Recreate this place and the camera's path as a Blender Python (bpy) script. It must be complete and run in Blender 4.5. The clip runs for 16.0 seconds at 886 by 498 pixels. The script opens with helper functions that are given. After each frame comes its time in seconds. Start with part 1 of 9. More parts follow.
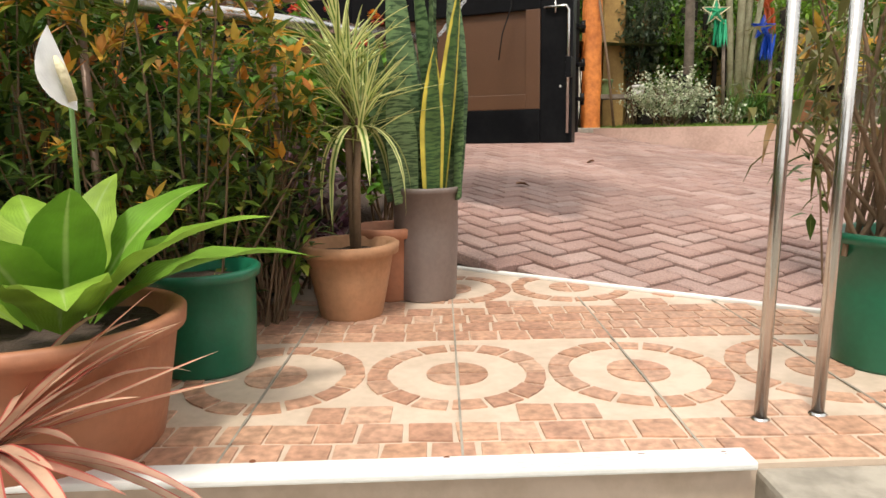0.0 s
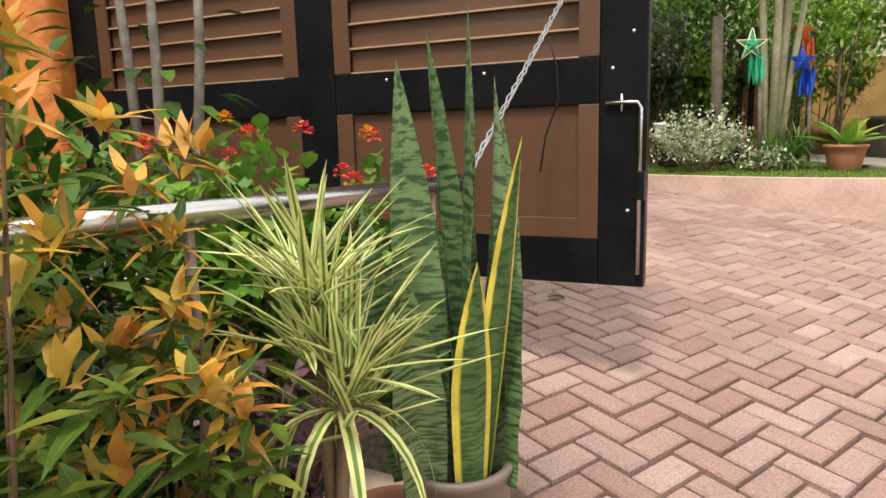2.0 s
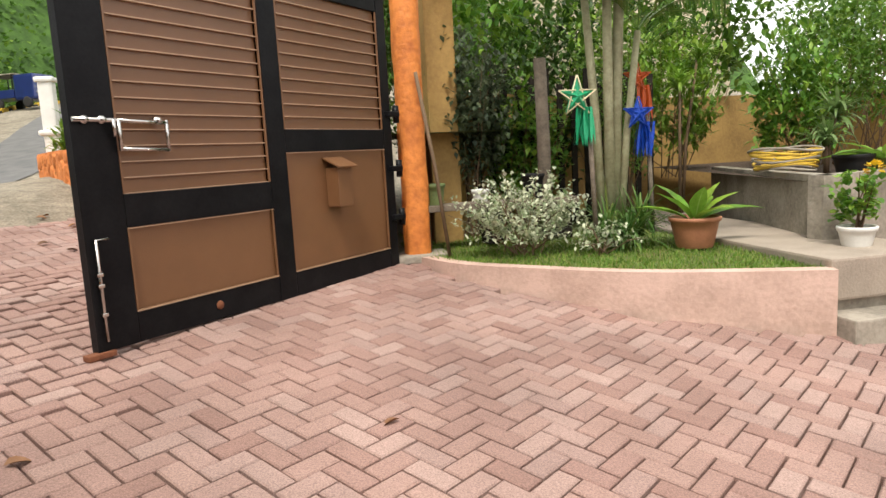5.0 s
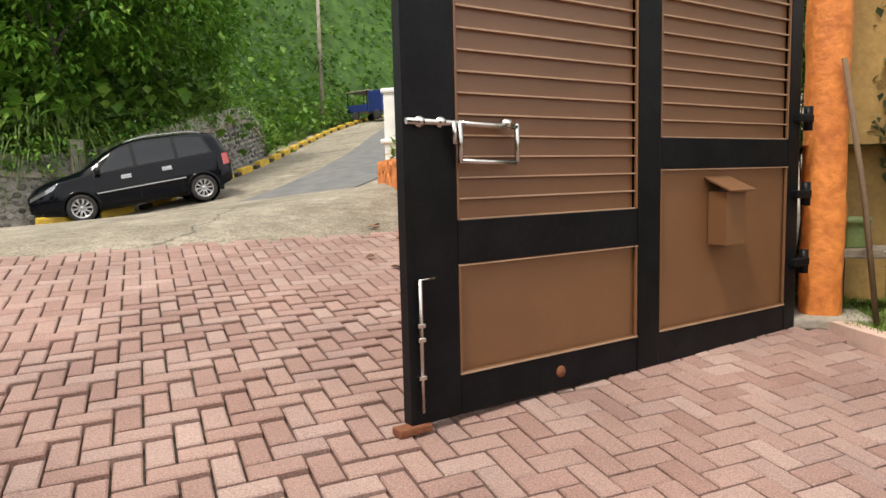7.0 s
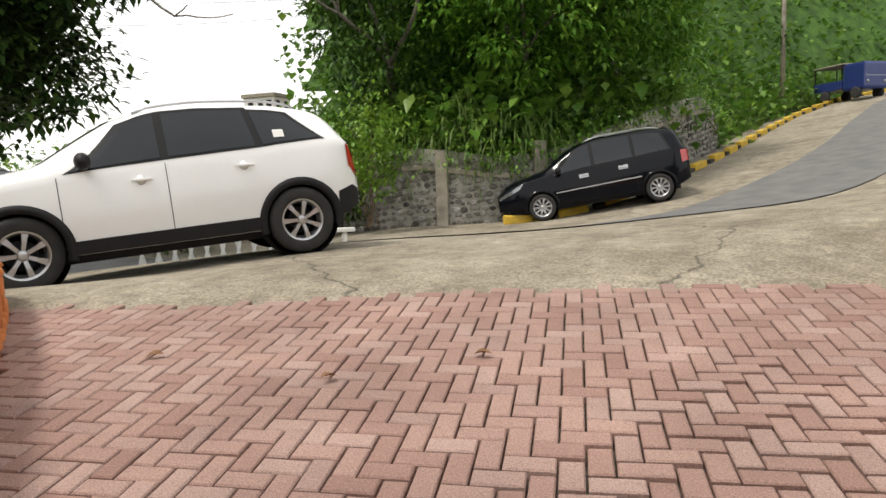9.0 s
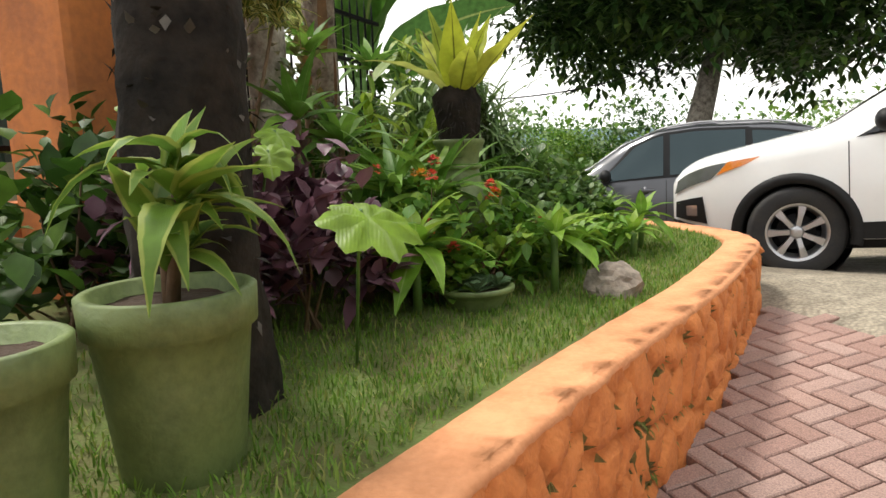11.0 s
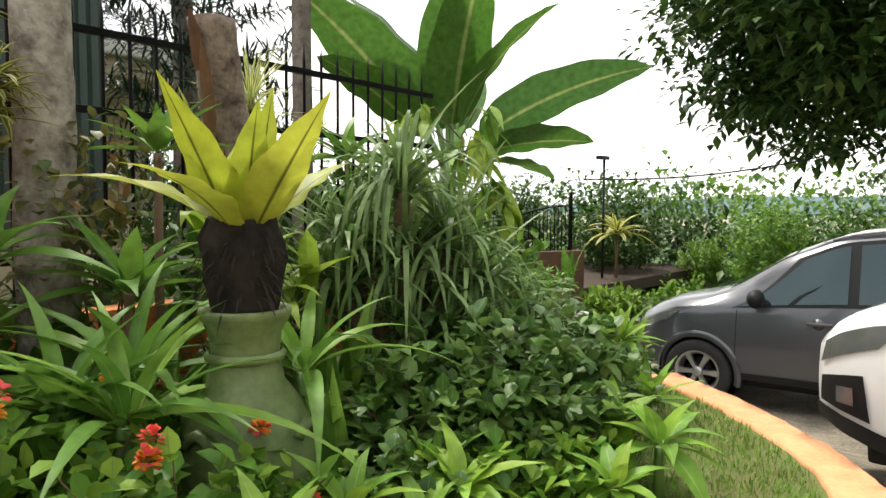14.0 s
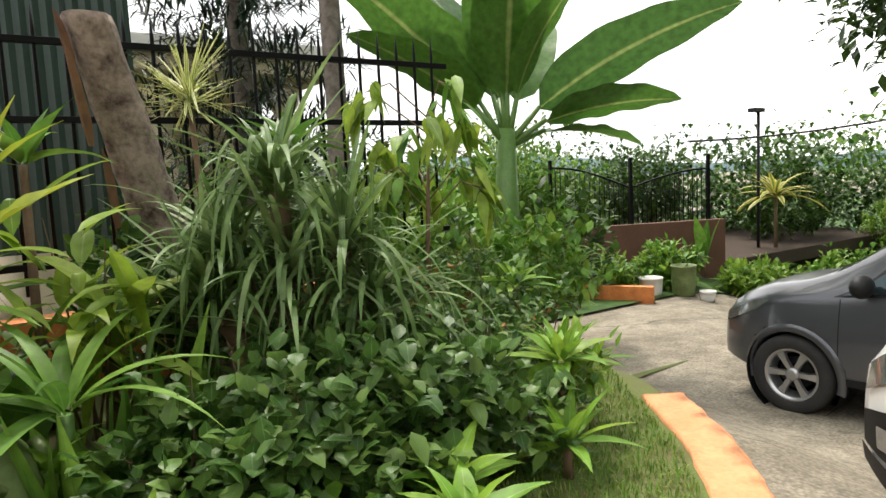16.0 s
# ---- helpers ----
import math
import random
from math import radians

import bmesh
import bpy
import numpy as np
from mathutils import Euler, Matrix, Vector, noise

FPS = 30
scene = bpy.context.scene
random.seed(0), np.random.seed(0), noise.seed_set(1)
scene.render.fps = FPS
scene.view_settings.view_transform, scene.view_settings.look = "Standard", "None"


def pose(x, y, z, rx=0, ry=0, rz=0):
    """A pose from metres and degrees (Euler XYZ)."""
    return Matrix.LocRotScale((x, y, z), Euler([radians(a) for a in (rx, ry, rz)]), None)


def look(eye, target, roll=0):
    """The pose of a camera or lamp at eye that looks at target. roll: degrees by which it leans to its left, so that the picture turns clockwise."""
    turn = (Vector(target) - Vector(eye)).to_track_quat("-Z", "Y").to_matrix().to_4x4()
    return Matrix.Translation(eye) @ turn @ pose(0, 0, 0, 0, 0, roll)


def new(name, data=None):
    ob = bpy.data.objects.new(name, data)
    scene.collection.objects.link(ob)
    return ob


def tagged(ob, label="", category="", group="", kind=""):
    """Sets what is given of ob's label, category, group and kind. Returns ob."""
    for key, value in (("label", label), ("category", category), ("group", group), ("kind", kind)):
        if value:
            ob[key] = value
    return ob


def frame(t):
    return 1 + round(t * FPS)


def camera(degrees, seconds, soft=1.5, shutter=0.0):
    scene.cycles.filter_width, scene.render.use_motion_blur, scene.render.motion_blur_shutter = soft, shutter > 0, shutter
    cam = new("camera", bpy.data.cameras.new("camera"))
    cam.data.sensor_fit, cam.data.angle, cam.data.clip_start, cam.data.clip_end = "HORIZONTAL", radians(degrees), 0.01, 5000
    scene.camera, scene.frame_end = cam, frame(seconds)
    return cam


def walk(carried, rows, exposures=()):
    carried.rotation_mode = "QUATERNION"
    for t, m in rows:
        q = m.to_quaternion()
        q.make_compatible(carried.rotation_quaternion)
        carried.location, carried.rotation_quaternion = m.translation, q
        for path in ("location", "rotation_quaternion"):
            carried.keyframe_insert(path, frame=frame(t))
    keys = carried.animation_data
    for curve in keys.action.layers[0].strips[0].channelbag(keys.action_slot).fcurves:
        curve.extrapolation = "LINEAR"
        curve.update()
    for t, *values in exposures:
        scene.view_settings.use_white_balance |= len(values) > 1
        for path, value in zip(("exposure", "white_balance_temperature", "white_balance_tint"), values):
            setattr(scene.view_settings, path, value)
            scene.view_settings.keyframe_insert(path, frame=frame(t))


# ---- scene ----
cam = camera(67.1, 16.0)
PATH = [
    (0, (0.000, 0.000, 0.930), (0.000, 1.970, 0.585), -1.04),
    (0.5, (-0.065, 0.247, 1.092), (-0.115, 2.214, 0.736), -1.13),
    (1, (-0.059, 0.513, 1.225), (-0.161, 2.479, 0.872), -1.60),
    (1.5, (-0.113, 0.732, 1.295), (-0.200, 2.701, 0.958), -1.70),
    (2, (-0.093, 1.047, 1.432), (-0.070, 3.018, 1.094), -1.56),
    (2.5, (0.059, 1.335, 1.616), (0.296, 3.292, 1.277), -2.16),
    (3, (0.145, 1.681, 1.736), (0.612, 3.596, 1.392), -3.39),
    (5.5, (1.070, 3.265, 1.857), (1.392, 5.222, 1.600), -2.71),
    (6, (1.052, 3.617, 1.864), (1.012, 5.603, 1.630), -1.86),
    (6.5, (0.854, 3.927, 1.829), (0.517, 5.886, 1.611), -1.20),
    (7, (0.630, 4.200, 1.908), (0.148, 6.129, 1.696), -1.44),
    (7.5, (0.295, 4.433, 1.995), (-0.327, 6.322, 1.785), -1.76),
    (8, (-0.035, 4.649, 2.005), (-0.921, 6.428, 1.780), -1.56),
    (8.5, (-0.360, 4.853, 2.139), (-1.535, 6.457, 1.924), -1.88),
    (9, (-0.696, 5.012, 2.200), (-2.207, 6.305, 1.990), -1.88),
    (9.5, (-1.007, 5.165, 2.222), (-2.820, 5.982, 2.006), -1.71),
    (10, (-1.345, 5.321, 2.341), (-3.319, 5.527, 2.090), -1.25),
    (10.2, (-1.488, 5.349, 2.330), (-3.468, 5.304, 2.053), -1.50),
    (12.3, (-3.137, 5.618, 2.611), (-4.792, 4.514, 2.406), -1.16),
    (12.5, (-3.298, 5.649, 2.629), (-4.949, 4.533, 2.453), -1.32),
    (13, (-3.703, 5.762, 2.671), (-5.301, 4.565, 2.558), -1.59),
    (13.5, (-4.079, 5.902, 2.718), (-5.633, 4.652, 2.571), -2.55),
    (14, (-4.522, 6.002, 2.763), (-6.034, 4.698, 2.643), 0.25),
    (14.5, (-4.896, 6.184, 2.730), (-6.321, 4.792, 2.552), -1.17),
    (15, (-5.260, 6.288, 2.758), (-6.630, 4.845, 2.558), -1.39),
    (15.5, (-5.643, 6.311, 2.820), (-6.939, 4.802, 2.610), -1.45),
    (16, (-5.918, 6.493, 2.860), (-7.022, 4.838, 2.656), -2.73),
]
walk(cam, [(t, look(eye, target, roll)) for t, eye, target, roll in PATH],
     [(0.0, 0.35), (1.5, 0.42), (3.0, 0.66), (5.5, 0.38), (8.0, 0.32), (9.0, 0.05), (10.0, 0.05), (12.5, 0.88), (13.5, 0.78), (14.5, 0.52), (16.0, 0.58)])

# ---- light ----
world = bpy.data.worlds.new("world")
scene.world = world
world.use_nodes = True
_n = world.node_tree.nodes
_sky = _n.new("ShaderNodeTexSky")
_sky.sky_type = "NISHITA"
_sky.sun_disc = False
SUN_ELEV, SUN_AZ = 62.0, 200.0
_sky.sun_elevation, _sky.sun_rotation = radians(SUN_ELEV), radians(SUN_AZ)
_sky.air_density, _sky.dust_density, _sky.ozone_density = 1.0, 6.0, 1.0
_mixw = _n.new("ShaderNodeMix")
_mixw.data_type = "RGBA"
_mixw.inputs[0].default_value = 0.85
_cl = _n.new("ShaderNodeTexNoise")
_cl.inputs["Scale"].default_value = 2.2
_cl.inputs["Detail"].default_value = 6
_ramp = _n.new("ShaderNodeValToRGB")
_ramp.color_ramp.elements[0].position, _ramp.color_ramp.elements[1].position = 0.38, 0.62
_ramp.color_ramp.elements[0].color = (9.6, 9.7, 9.7, 1)
_ramp.color_ramp.elements[1].color = (13.6, 13.4, 12.9, 1)
world.node_tree.links.new(_cl.outputs["Fac"], _ramp.inputs[0])
world.node_tree.links.new(_sky.outputs[0], _mixw.inputs[6])
world.node_tree.links.new(_ramp.outputs[0], _mixw.inputs[7])
world.node_tree.links.new(_mixw.outputs[2], _n["Background"].inputs[0])
_n["Background"].inputs[1].default_value = 0.12
sun = new("sun", bpy.data.lights.new("sun", "SUN"))
sun.data.energy, sun.data.angle, sun.data.color = 2.6, radians(11), (1.0, 0.94, 0.84)
sun.matrix_world = look((0, 0, 30), (0 - 12 * math.sin(radians(SUN_AZ)), 0 - 12 * math.cos(radians(SUN_AZ)), 30 - 12 * math.tan(radians(SUN_ELEV))))


# ---- materials ----
def material(name, base, rough=0.6, metal=0.0, var=0.25, scale=8.0, bump=0.2, fine=60.0, second=None, spec=0.5, coat=0.0):
    """Paint-like surface: base colour drifting at two scales, with fine relief."""
    m = bpy.data.materials.new(name)
    m.use_nodes = True
    t = m.node_tree
    n, link = t.nodes, t.links.new
    b = n["Principled BSDF"]
    co = n.new("ShaderNodeTexCoord")
    big, small = n.new("ShaderNodeTexNoise"), n.new("ShaderNodeTexNoise")
    big.inputs["Scale"].default_value, small.inputs["Scale"].default_value = scale, fine
    big.inputs["Detail"].default_value = small.inputs["Detail"].default_value = 5
    link(co.outputs["Object"], big.inputs["Vector"])
    link(co.outputs["Object"], small.inputs["Vector"])
    ramp = n.new("ShaderNodeValToRGB")
    lo = second or [c * (1 - var) for c in base]
    ramp.color_ramp.elements[0].color, ramp.color_ramp.elements[1].color = (*lo, 1), (*base, 1)
    ramp.color_ramp.elements[0].position, ramp.color_ramp.elements[1].position = 0.35, 0.62
    mix = n.new("ShaderNodeMath")
    mix.operation = "MULTIPLY_ADD"
    mix.inputs[1].default_value = 0.35
    link(small.outputs["Fac"], mix.inputs[0])
    sc = n.new("ShaderNodeMath")
    sc.operation = "MULTIPLY"
    sc.inputs[1].default_value = 0.68
    link(big.outputs["Fac"], sc.inputs[0])
    link(sc.outputs[0], mix.inputs[2])
    link(mix.outputs[0], ramp.inputs[0])
    link(ramp.outputs[0], b.inputs["Base Color"])
    b.inputs["Roughness"].default_value, b.inputs["Metallic"].default_value = rough, metal
    b.inputs["Specular IOR Level"].default_value, b.inputs["Coat Weight"].default_value = spec, coat
    if bump:
        bp = n.new("ShaderNodeBump")
        bp.inputs["Strength"].default_value, bp.inputs["Distance"].default_value = bump, 0.01
        link(small.outputs["Fac"], bp.inputs["Height"])
        link(bp.outputs[0], b.inputs["Normal"])
    return m


def varied(name, colours, rough=0.7, bump=0.3, fine=90.0, per="island", dirt=0.35, spec=0.4):
    """Pieces that differ: colour picked per piece, with blotches over it."""
    m = bpy.data.materials.new(name)
    m.use_nodes = True
    t = m.node_tree
    n, link = t.nodes, t.links.new
    b = n["Principled BSDF"]
    src = n.new("ShaderNodeNewGeometry").outputs["Random Per Island"] if per == "island" else n.new("ShaderNodeObjectInfo").outputs["Random"]
    ramp = n.new("ShaderNodeValToRGB")
    e = ramp.color_ramp.elements
    while len(e) < len(colours):
        e.new(0.5)
    for i, c in enumerate(colours):
        e[i].position, e[i].color = i / max(1, len(colours) - 1), (*c, 1)
    link(src, ramp.inputs[0])
    co = n.new("ShaderNodeNewGeometry").outputs["Position"]
    big, small = n.new("ShaderNodeTexNoise"), n.new("ShaderNodeTexNoise")
    big.inputs["Scale"].default_value, small.inputs["Scale"].default_value = 1.3, fine
    big.inputs["Detail"].default_value, small.inputs["Detail"].default_value = 8, 4
    link(co, big.inputs["Vector"])
    link(co, small.inputs["Vector"])
    r2 = n.new("ShaderNodeMapRange")
    r2.inputs[1].default_value, r2.inputs[2].default_value = 0.35, 0.65
    r2.inputs[3].default_value, r2.inputs[4].default_value = 1 - dirt, 1.0
    link(big.outputs["Fac"], r2.inputs[0])
    r3 = n.new("ShaderNodeMapRange")
    r3.inputs[1].default_value, r3.inputs[2].default_value = 0.3, 0.7
    r3.inputs[3].default_value, r3.inputs[4].default_value = 0.66, 1.26
    link(small.outputs["Fac"], r3.inputs[0])
    mu = n.new("ShaderNodeMath")
    mu.operation = "MULTIPLY"
    link(r2.outputs[0], mu.inputs[0])
    link(r3.outputs[0], mu.inputs[1])
    vm = n.new("ShaderNodeVectorMath")
    vm.operation = "SCALE"
    link(ramp.outputs[0], vm.inputs[0])
    link(mu.outputs[0], vm.inputs["Scale"])
    link(vm.outputs[0], b.inputs["Base Color"])
    b.inputs["Roughness"].default_value, b.inputs["Specular IOR Level"].default_value = rough, spec
    bp = n.new("ShaderNodeBump")
    bp.inputs["Strength"].default_value, bp.inputs["Distance"].default_value = bump, 0.006
    link(small.outputs["Fac"], bp.inputs["Height"])
    link(bp.outputs[0], b.inputs["Normal"])
    return m


def foliage(name, colours, edge=None, edge_at=0.6, rough=0.42, light_through=0.3, band=None, mid=None, per="island"):
    """Leaf: colour per leaf, lighter or darker margins or midribs by the leaf's own width, light passing through."""
    m = bpy.data.materials.new(name)
    m.use_nodes = True
    t = m.node_tree
    n, link = t.nodes, t.links.new
    b = n["Principled BSDF"]
    src = n.new("ShaderNodeNewGeometry").outputs["Random Per Island"] if per == "island" else n.new("ShaderNodeObjectInfo").outputs["Random"]
    ramp = n.new("ShaderNodeValToRGB")
    e = ramp.color_ramp.elements
    while len(e) < len(colours):
        e.new(0.5)
    for i, c in enumerate(colours):
        e[i].position, e[i].color = i / max(1, len(colours) - 1), (*c, 1)
    link(src, ramp.inputs[0])
    colour = ramp.outputs[0]
    uv = n.new("ShaderNodeUVMap")
    sep = n.new("ShaderNodeSeparateXYZ")
    link(uv.outputs[0], sep.inputs[0])
    ab = n.new("ShaderNodeMath")
    ab.operation = "ABSOLUTE"
    link(sep.outputs[0], ab.inputs[0])

    def blend(fac, c, amount=1.0):
        mx = n.new("ShaderNodeMix")
        mx.data_type = "RGBA"
        if amount < 1:
            q = n.new("ShaderNodeMath")
            q.operation = "MULTIPLY"
            q.inputs[1].default_value = amount
            link(fac, q.inputs[0])
            fac = q.outputs[0]
        link(fac, mx.inputs[0])
        link(colour, mx.inputs[6])
        mx.inputs[7].default_value = (*c, 1)
        return mx.outputs[2]

    if band:
        w = n.new("ShaderNodeTexNoise")
        mp = n.new("ShaderNodeMapping")
        mp.inputs["Scale"].default_value = (0.9, 70.0, 1)
        link(uv.outputs[0], mp.inputs[0])
        link(mp.outputs[0], w.inputs["Vector"])
        w.inputs["Scale"].default_value, w.inputs["Detail"].default_value = 1.0, 3
        mr = n.new("ShaderNodeMapRange")
        mr.inputs[1].default_value, mr.inputs[2].default_value = 0.47, 0.57
        link(w.outputs["Fac"], mr.inputs[0])
        colour = blend(mr.outputs[0], band, 0.85)
    if edge:
        mr = n.new("ShaderNodeMapRange")
        mr.inputs[1].default_value, mr.inputs[2].default_value = edge_at, edge_at + 0.12
        link(ab.outputs[0], mr.inputs[0])
        colour = blend(mr.outputs[0], edge)
    if mid:
        mr = n.new("ShaderNodeMapRange")
        mr.inputs[1].default_value, mr.inputs[2].default_value = 0.10, 0.03
        link(ab.outputs[0], mr.inputs[0])
        colour = blend(mr.outputs[0], mid, 0.8)
    no = n.new("ShaderNodeTexNoise")
    no.inputs["Scale"].default_value, no.inputs["Detail"].default_value = 14.0, 4
    geo = n.new("ShaderNodeNewGeometry")
    link(geo.outputs["Position"], no.inputs["Vector"])
    r3 = n.new("ShaderNodeMapRange")
    r3.inputs[1].default_value, r3.inputs[2].default_value, r3.inputs[3].default_value, r3.inputs[4].default_value = 0.3, 0.7, 0.72, 1.2
    link(no.outputs["Fac"], r3.inputs[0])
    vm = n.new("ShaderNodeVectorMath")
    vm.operation = "SCALE"
    link(colour, vm.inputs[0])
    link(r3.outputs[0], vm.inputs["Scale"])
    link(vm.outputs[0], b.inputs["Base Color"])
    b.inputs["Roughness"].default_value = rough
    b.inputs["Specular IOR Level"].default_value = 0.3
    wv = n.new("ShaderNodeTexWave")
    wv.bands_direction = "DIAGONAL"
    wv.inputs["Scale"].default_value, wv.inputs["Distortion"].default_value = 5.0, 1.0
    link(uv.outputs[0], wv.inputs["Vector"])
    bp = n.new("ShaderNodeBump")
    bp.inputs["Strength"].default_value, bp.inputs["Distance"].default_value = 0.15, 0.004
    link(wv.outputs["Fac"], bp.inputs["Height"])
    link(bp.outputs[0], b.inputs["Normal"])
    tr = n.new("ShaderNodeBsdfTranslucent")
    link(vm.outputs[0], tr.inputs["Color"])
    ms = n.new("ShaderNodeMixShader")
    ms.inputs[0].default_value = light_through
    link(b.outputs[0], ms.inputs[1])
    link(tr.outputs[0], ms.inputs[2])
    link(ms.outputs[0], n["Material Output"].inputs[0])
    return m


def glass(name, tint, rough=0.02):
    m = bpy.data.materials.new(name)
    m.use_nodes = True
    b = m.node_tree.nodes["Principled BSDF"]
    b.inputs["Base Color"].default_value = (*tint, 1)
    b.inputs["Roughness"].default_value, b.inputs["Transmission Weight"].default_value, b.inputs["IOR"].default_value = rough, 1.0, 1.45
    return m


M_PAVER = varied("paver", [(0.28, 0.165, 0.135), (0.33, 0.205, 0.17), (0.37, 0.24, 0.2), (0.3, 0.18, 0.15), (0.4, 0.275, 0.235), (0.32, 0.21, 0.18)], rough=0.75, dirt=0.24, fine=130, bump=0.55)
M_PAVER_ONE = varied("paver_single", [(0.28, 0.165, 0.135), (0.33, 0.205, 0.17), (0.37, 0.24, 0.2), (0.3, 0.18, 0.15), (0.4, 0.275, 0.235), (0.32, 0.21, 0.18)], rough=0.75, dirt=0.24, fine=130, bump=0.55, per="object")
def concrete(name, base, dark):
    """Old cast concrete: broad stains, exposed grit and a few wandering cracks."""
    m = material(name, base, 0.9, scale=1.1, fine=75, bump=0.9, second=dark)
    t = m.node_tree
    n, link = t.nodes, t.links.new
    b = n["Principled BSDF"]
    geo = n.new("ShaderNodeNewGeometry")
    for nd in n:
        if nd.bl_idname == "ShaderNodeTexNoise":
            link(geo.outputs["Position"], nd.inputs["Vector"])
    grit = n.new("ShaderNodeTexVoronoi")
    grit.inputs["Scale"].default_value = 38.0
    link(geo.outputs["Position"], grit.inputs["Vector"])
    gm = n.new("ShaderNodeMapRange")
    gm.inputs[1].default_value, gm.inputs[2].default_value, gm.inputs[3].default_value, gm.inputs[4].default_value = 0.0, 0.9, 1.25, 0.6
    link(grit.outputs["Distance"], gm.inputs[0])
    patch = n.new("ShaderNodeTexNoise")
    patch.inputs["Scale"].default_value, patch.inputs["Detail"].default_value, patch.inputs["Roughness"].default_value = 4.5, 8, 0.7
    link(geo.outputs["Position"], patch.inputs["Vector"])
    pm = n.new("ShaderNodeMapRange")
    pm.inputs[1].default_value, pm.inputs[2].default_value, pm.inputs[3].default_value, pm.inputs[4].default_value = 0.36, 0.62, 0.68, 1.14
    link(patch.outputs["Fac"], pm.inputs[0])
    warp = n.new("ShaderNodeTexNoise")
    warp.inputs["Scale"].default_value, warp.inputs["Detail"].default_value = 1.6, 6
    link(geo.outputs["Position"], warp.inputs["Vector"])
    ad = n.new("ShaderNodeVectorMath")
    ad.operation = "MULTIPLY_ADD"
    ad.inputs[1].default_value = (0.7, 0.7, 0.0)
    link(warp.outputs["Color"], ad.inputs[0])
    link(geo.outputs["Position"], ad.inputs[2])
    fl = n.new("ShaderNodeVectorMath")
    fl.operation = "MULTIPLY"
    fl.inputs[1].default_value = (1, 1, 0)
    link(ad.outputs[0], fl.inputs[0])
    cr = n.new("ShaderNodeTexVoronoi")
    cr.feature = "DISTANCE_TO_EDGE"
    cr.inputs["Scale"].default_value = 0.2
    link(fl.outputs[0], cr.inputs["Vector"])
    cm = n.new("ShaderNodeMapRange")
    cm.inputs[1].default_value, cm.inputs[2].default_value, cm.inputs[3].default_value, cm.inputs[4].default_value = 0.0005, 0.004, 0.4, 1.0
    link(cr.outputs["Distance"], cm.inputs[0])
    src = b.inputs["Base Color"].links[0].from_socket
    for fac in (gm, pm, cm):
        vm = n.new("ShaderNodeVectorMath")
        vm.operation = "SCALE"
        link(src, vm.inputs[0])
        link(fac.outputs[0], vm.inputs["Scale"])
        src = vm.outputs[0]
    link(src, b.inputs["Base Color"])
    return m


M_CONCRETE = concrete("road_concrete", (0.36, 0.315, 0.24), (0.2, 0.168, 0.12))
M_ASPHALT = material("asphalt", (0.16, 0.155, 0.15), 0.85, scale=2, fine=80, second=(0.1, 0.1, 0.1))
M_BLACK = material("black_gate_paint", (0.006, 0.006, 0.007), 0.34, scale=6, fine=50, bump=0.1, second=(0.011, 0.011, 0.012), spec=0.1)
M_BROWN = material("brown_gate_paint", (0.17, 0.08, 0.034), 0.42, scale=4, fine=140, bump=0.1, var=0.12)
# inside leaf's brown is darkened to carry the shade over its louvres
M_BROWN_SHADED = material("brown_gate_paint_inside_shaded", (0.105, 0.05, 0.026), 0.4, scale=4, fine=140, bump=0.1, var=0.15)
M_ORANGE = material("orange_wall_paint", (0.72, 0.25, 0.07), 0.75, scale=7, fine=55, bump=0.7, second=(0.5, 0.145, 0.035))
M_GROOVE = material("groove_moss_and_shade", (0.2, 0.13, 0.035), 0.95, scale=14, fine=60, bump=0.8, second=(0.05, 0.06, 0.015))
M_CAP = material("orange_cap_paint", (0.74, 0.33, 0.155), 0.8, scale=6, fine=40, bump=0.6, second=(0.58, 0.24, 0.1))
M_PINK = material("faded_pink_render", (0.6, 0.42, 0.35), 0.85, scale=3, fine=30, bump=0.5, second=(0.42, 0.29, 0.23))
M_GREYWALL = material("weathered_cement", (0.36, 0.32, 0.26), 0.9, scale=3, fine=30, bump=0.6, second=(0.17, 0.15, 0.12))
M_STONE = varied("rubble_stone", [(0.07, 0.065, 0.06), (0.26, 0.24, 0.22), (0.4, 0.385, 0.36), (0.12, 0.11, 0.1), (0.3, 0.28, 0.25)], rough=0.85, bump=0.6, fine=25)
M_MORTAR = material("mossy_mortar", (0.42, 0.4, 0.36), 0.95, scale=1.2, fine=30, bump=0.5, second=(0.12, 0.12, 0.08))
M_STEEL = material("stainless_steel", (0.55, 0.53, 0.5), 0.25, 1.0, scale=10, fine=80, bump=0.03, var=0.1)
M_TERRA = material("terracotta_plastic", (0.4, 0.165, 0.085), 0.6, scale=6, fine=50, bump=0.15)
M_TERRA_PALE = material("dusty_terracotta", (0.42, 0.215, 0.11), 0.75, scale=7, fine=50, bump=0.2, second=(0.3, 0.16, 0.08))
M_GREYPOT = material("brown_grey_plastic", (0.2, 0.155, 0.135), 0.5, scale=3, fine=60, bump=0.1)
M_GREENPOT = material("green_plastic_pail", (0.008, 0.12, 0.06), 0.38, scale=4, fine=60, bump=0.08)
M_CELADON = material("pale_green_glaze", (0.17, 0.225, 0.08), 0.5, scale=6, fine=40, bump=0.3, second=(0.085, 0.12, 0.04))
M_SOIL = material("potting_soil", (0.06, 0.038, 0.025), 0.95, scale=12, fine=70, bump=1.0)
M_BARK = material("grey_bark", (0.2, 0.175, 0.15), 0.9, scale=9, fine=28, bump=1.0, second=(0.08, 0.065, 0.05))
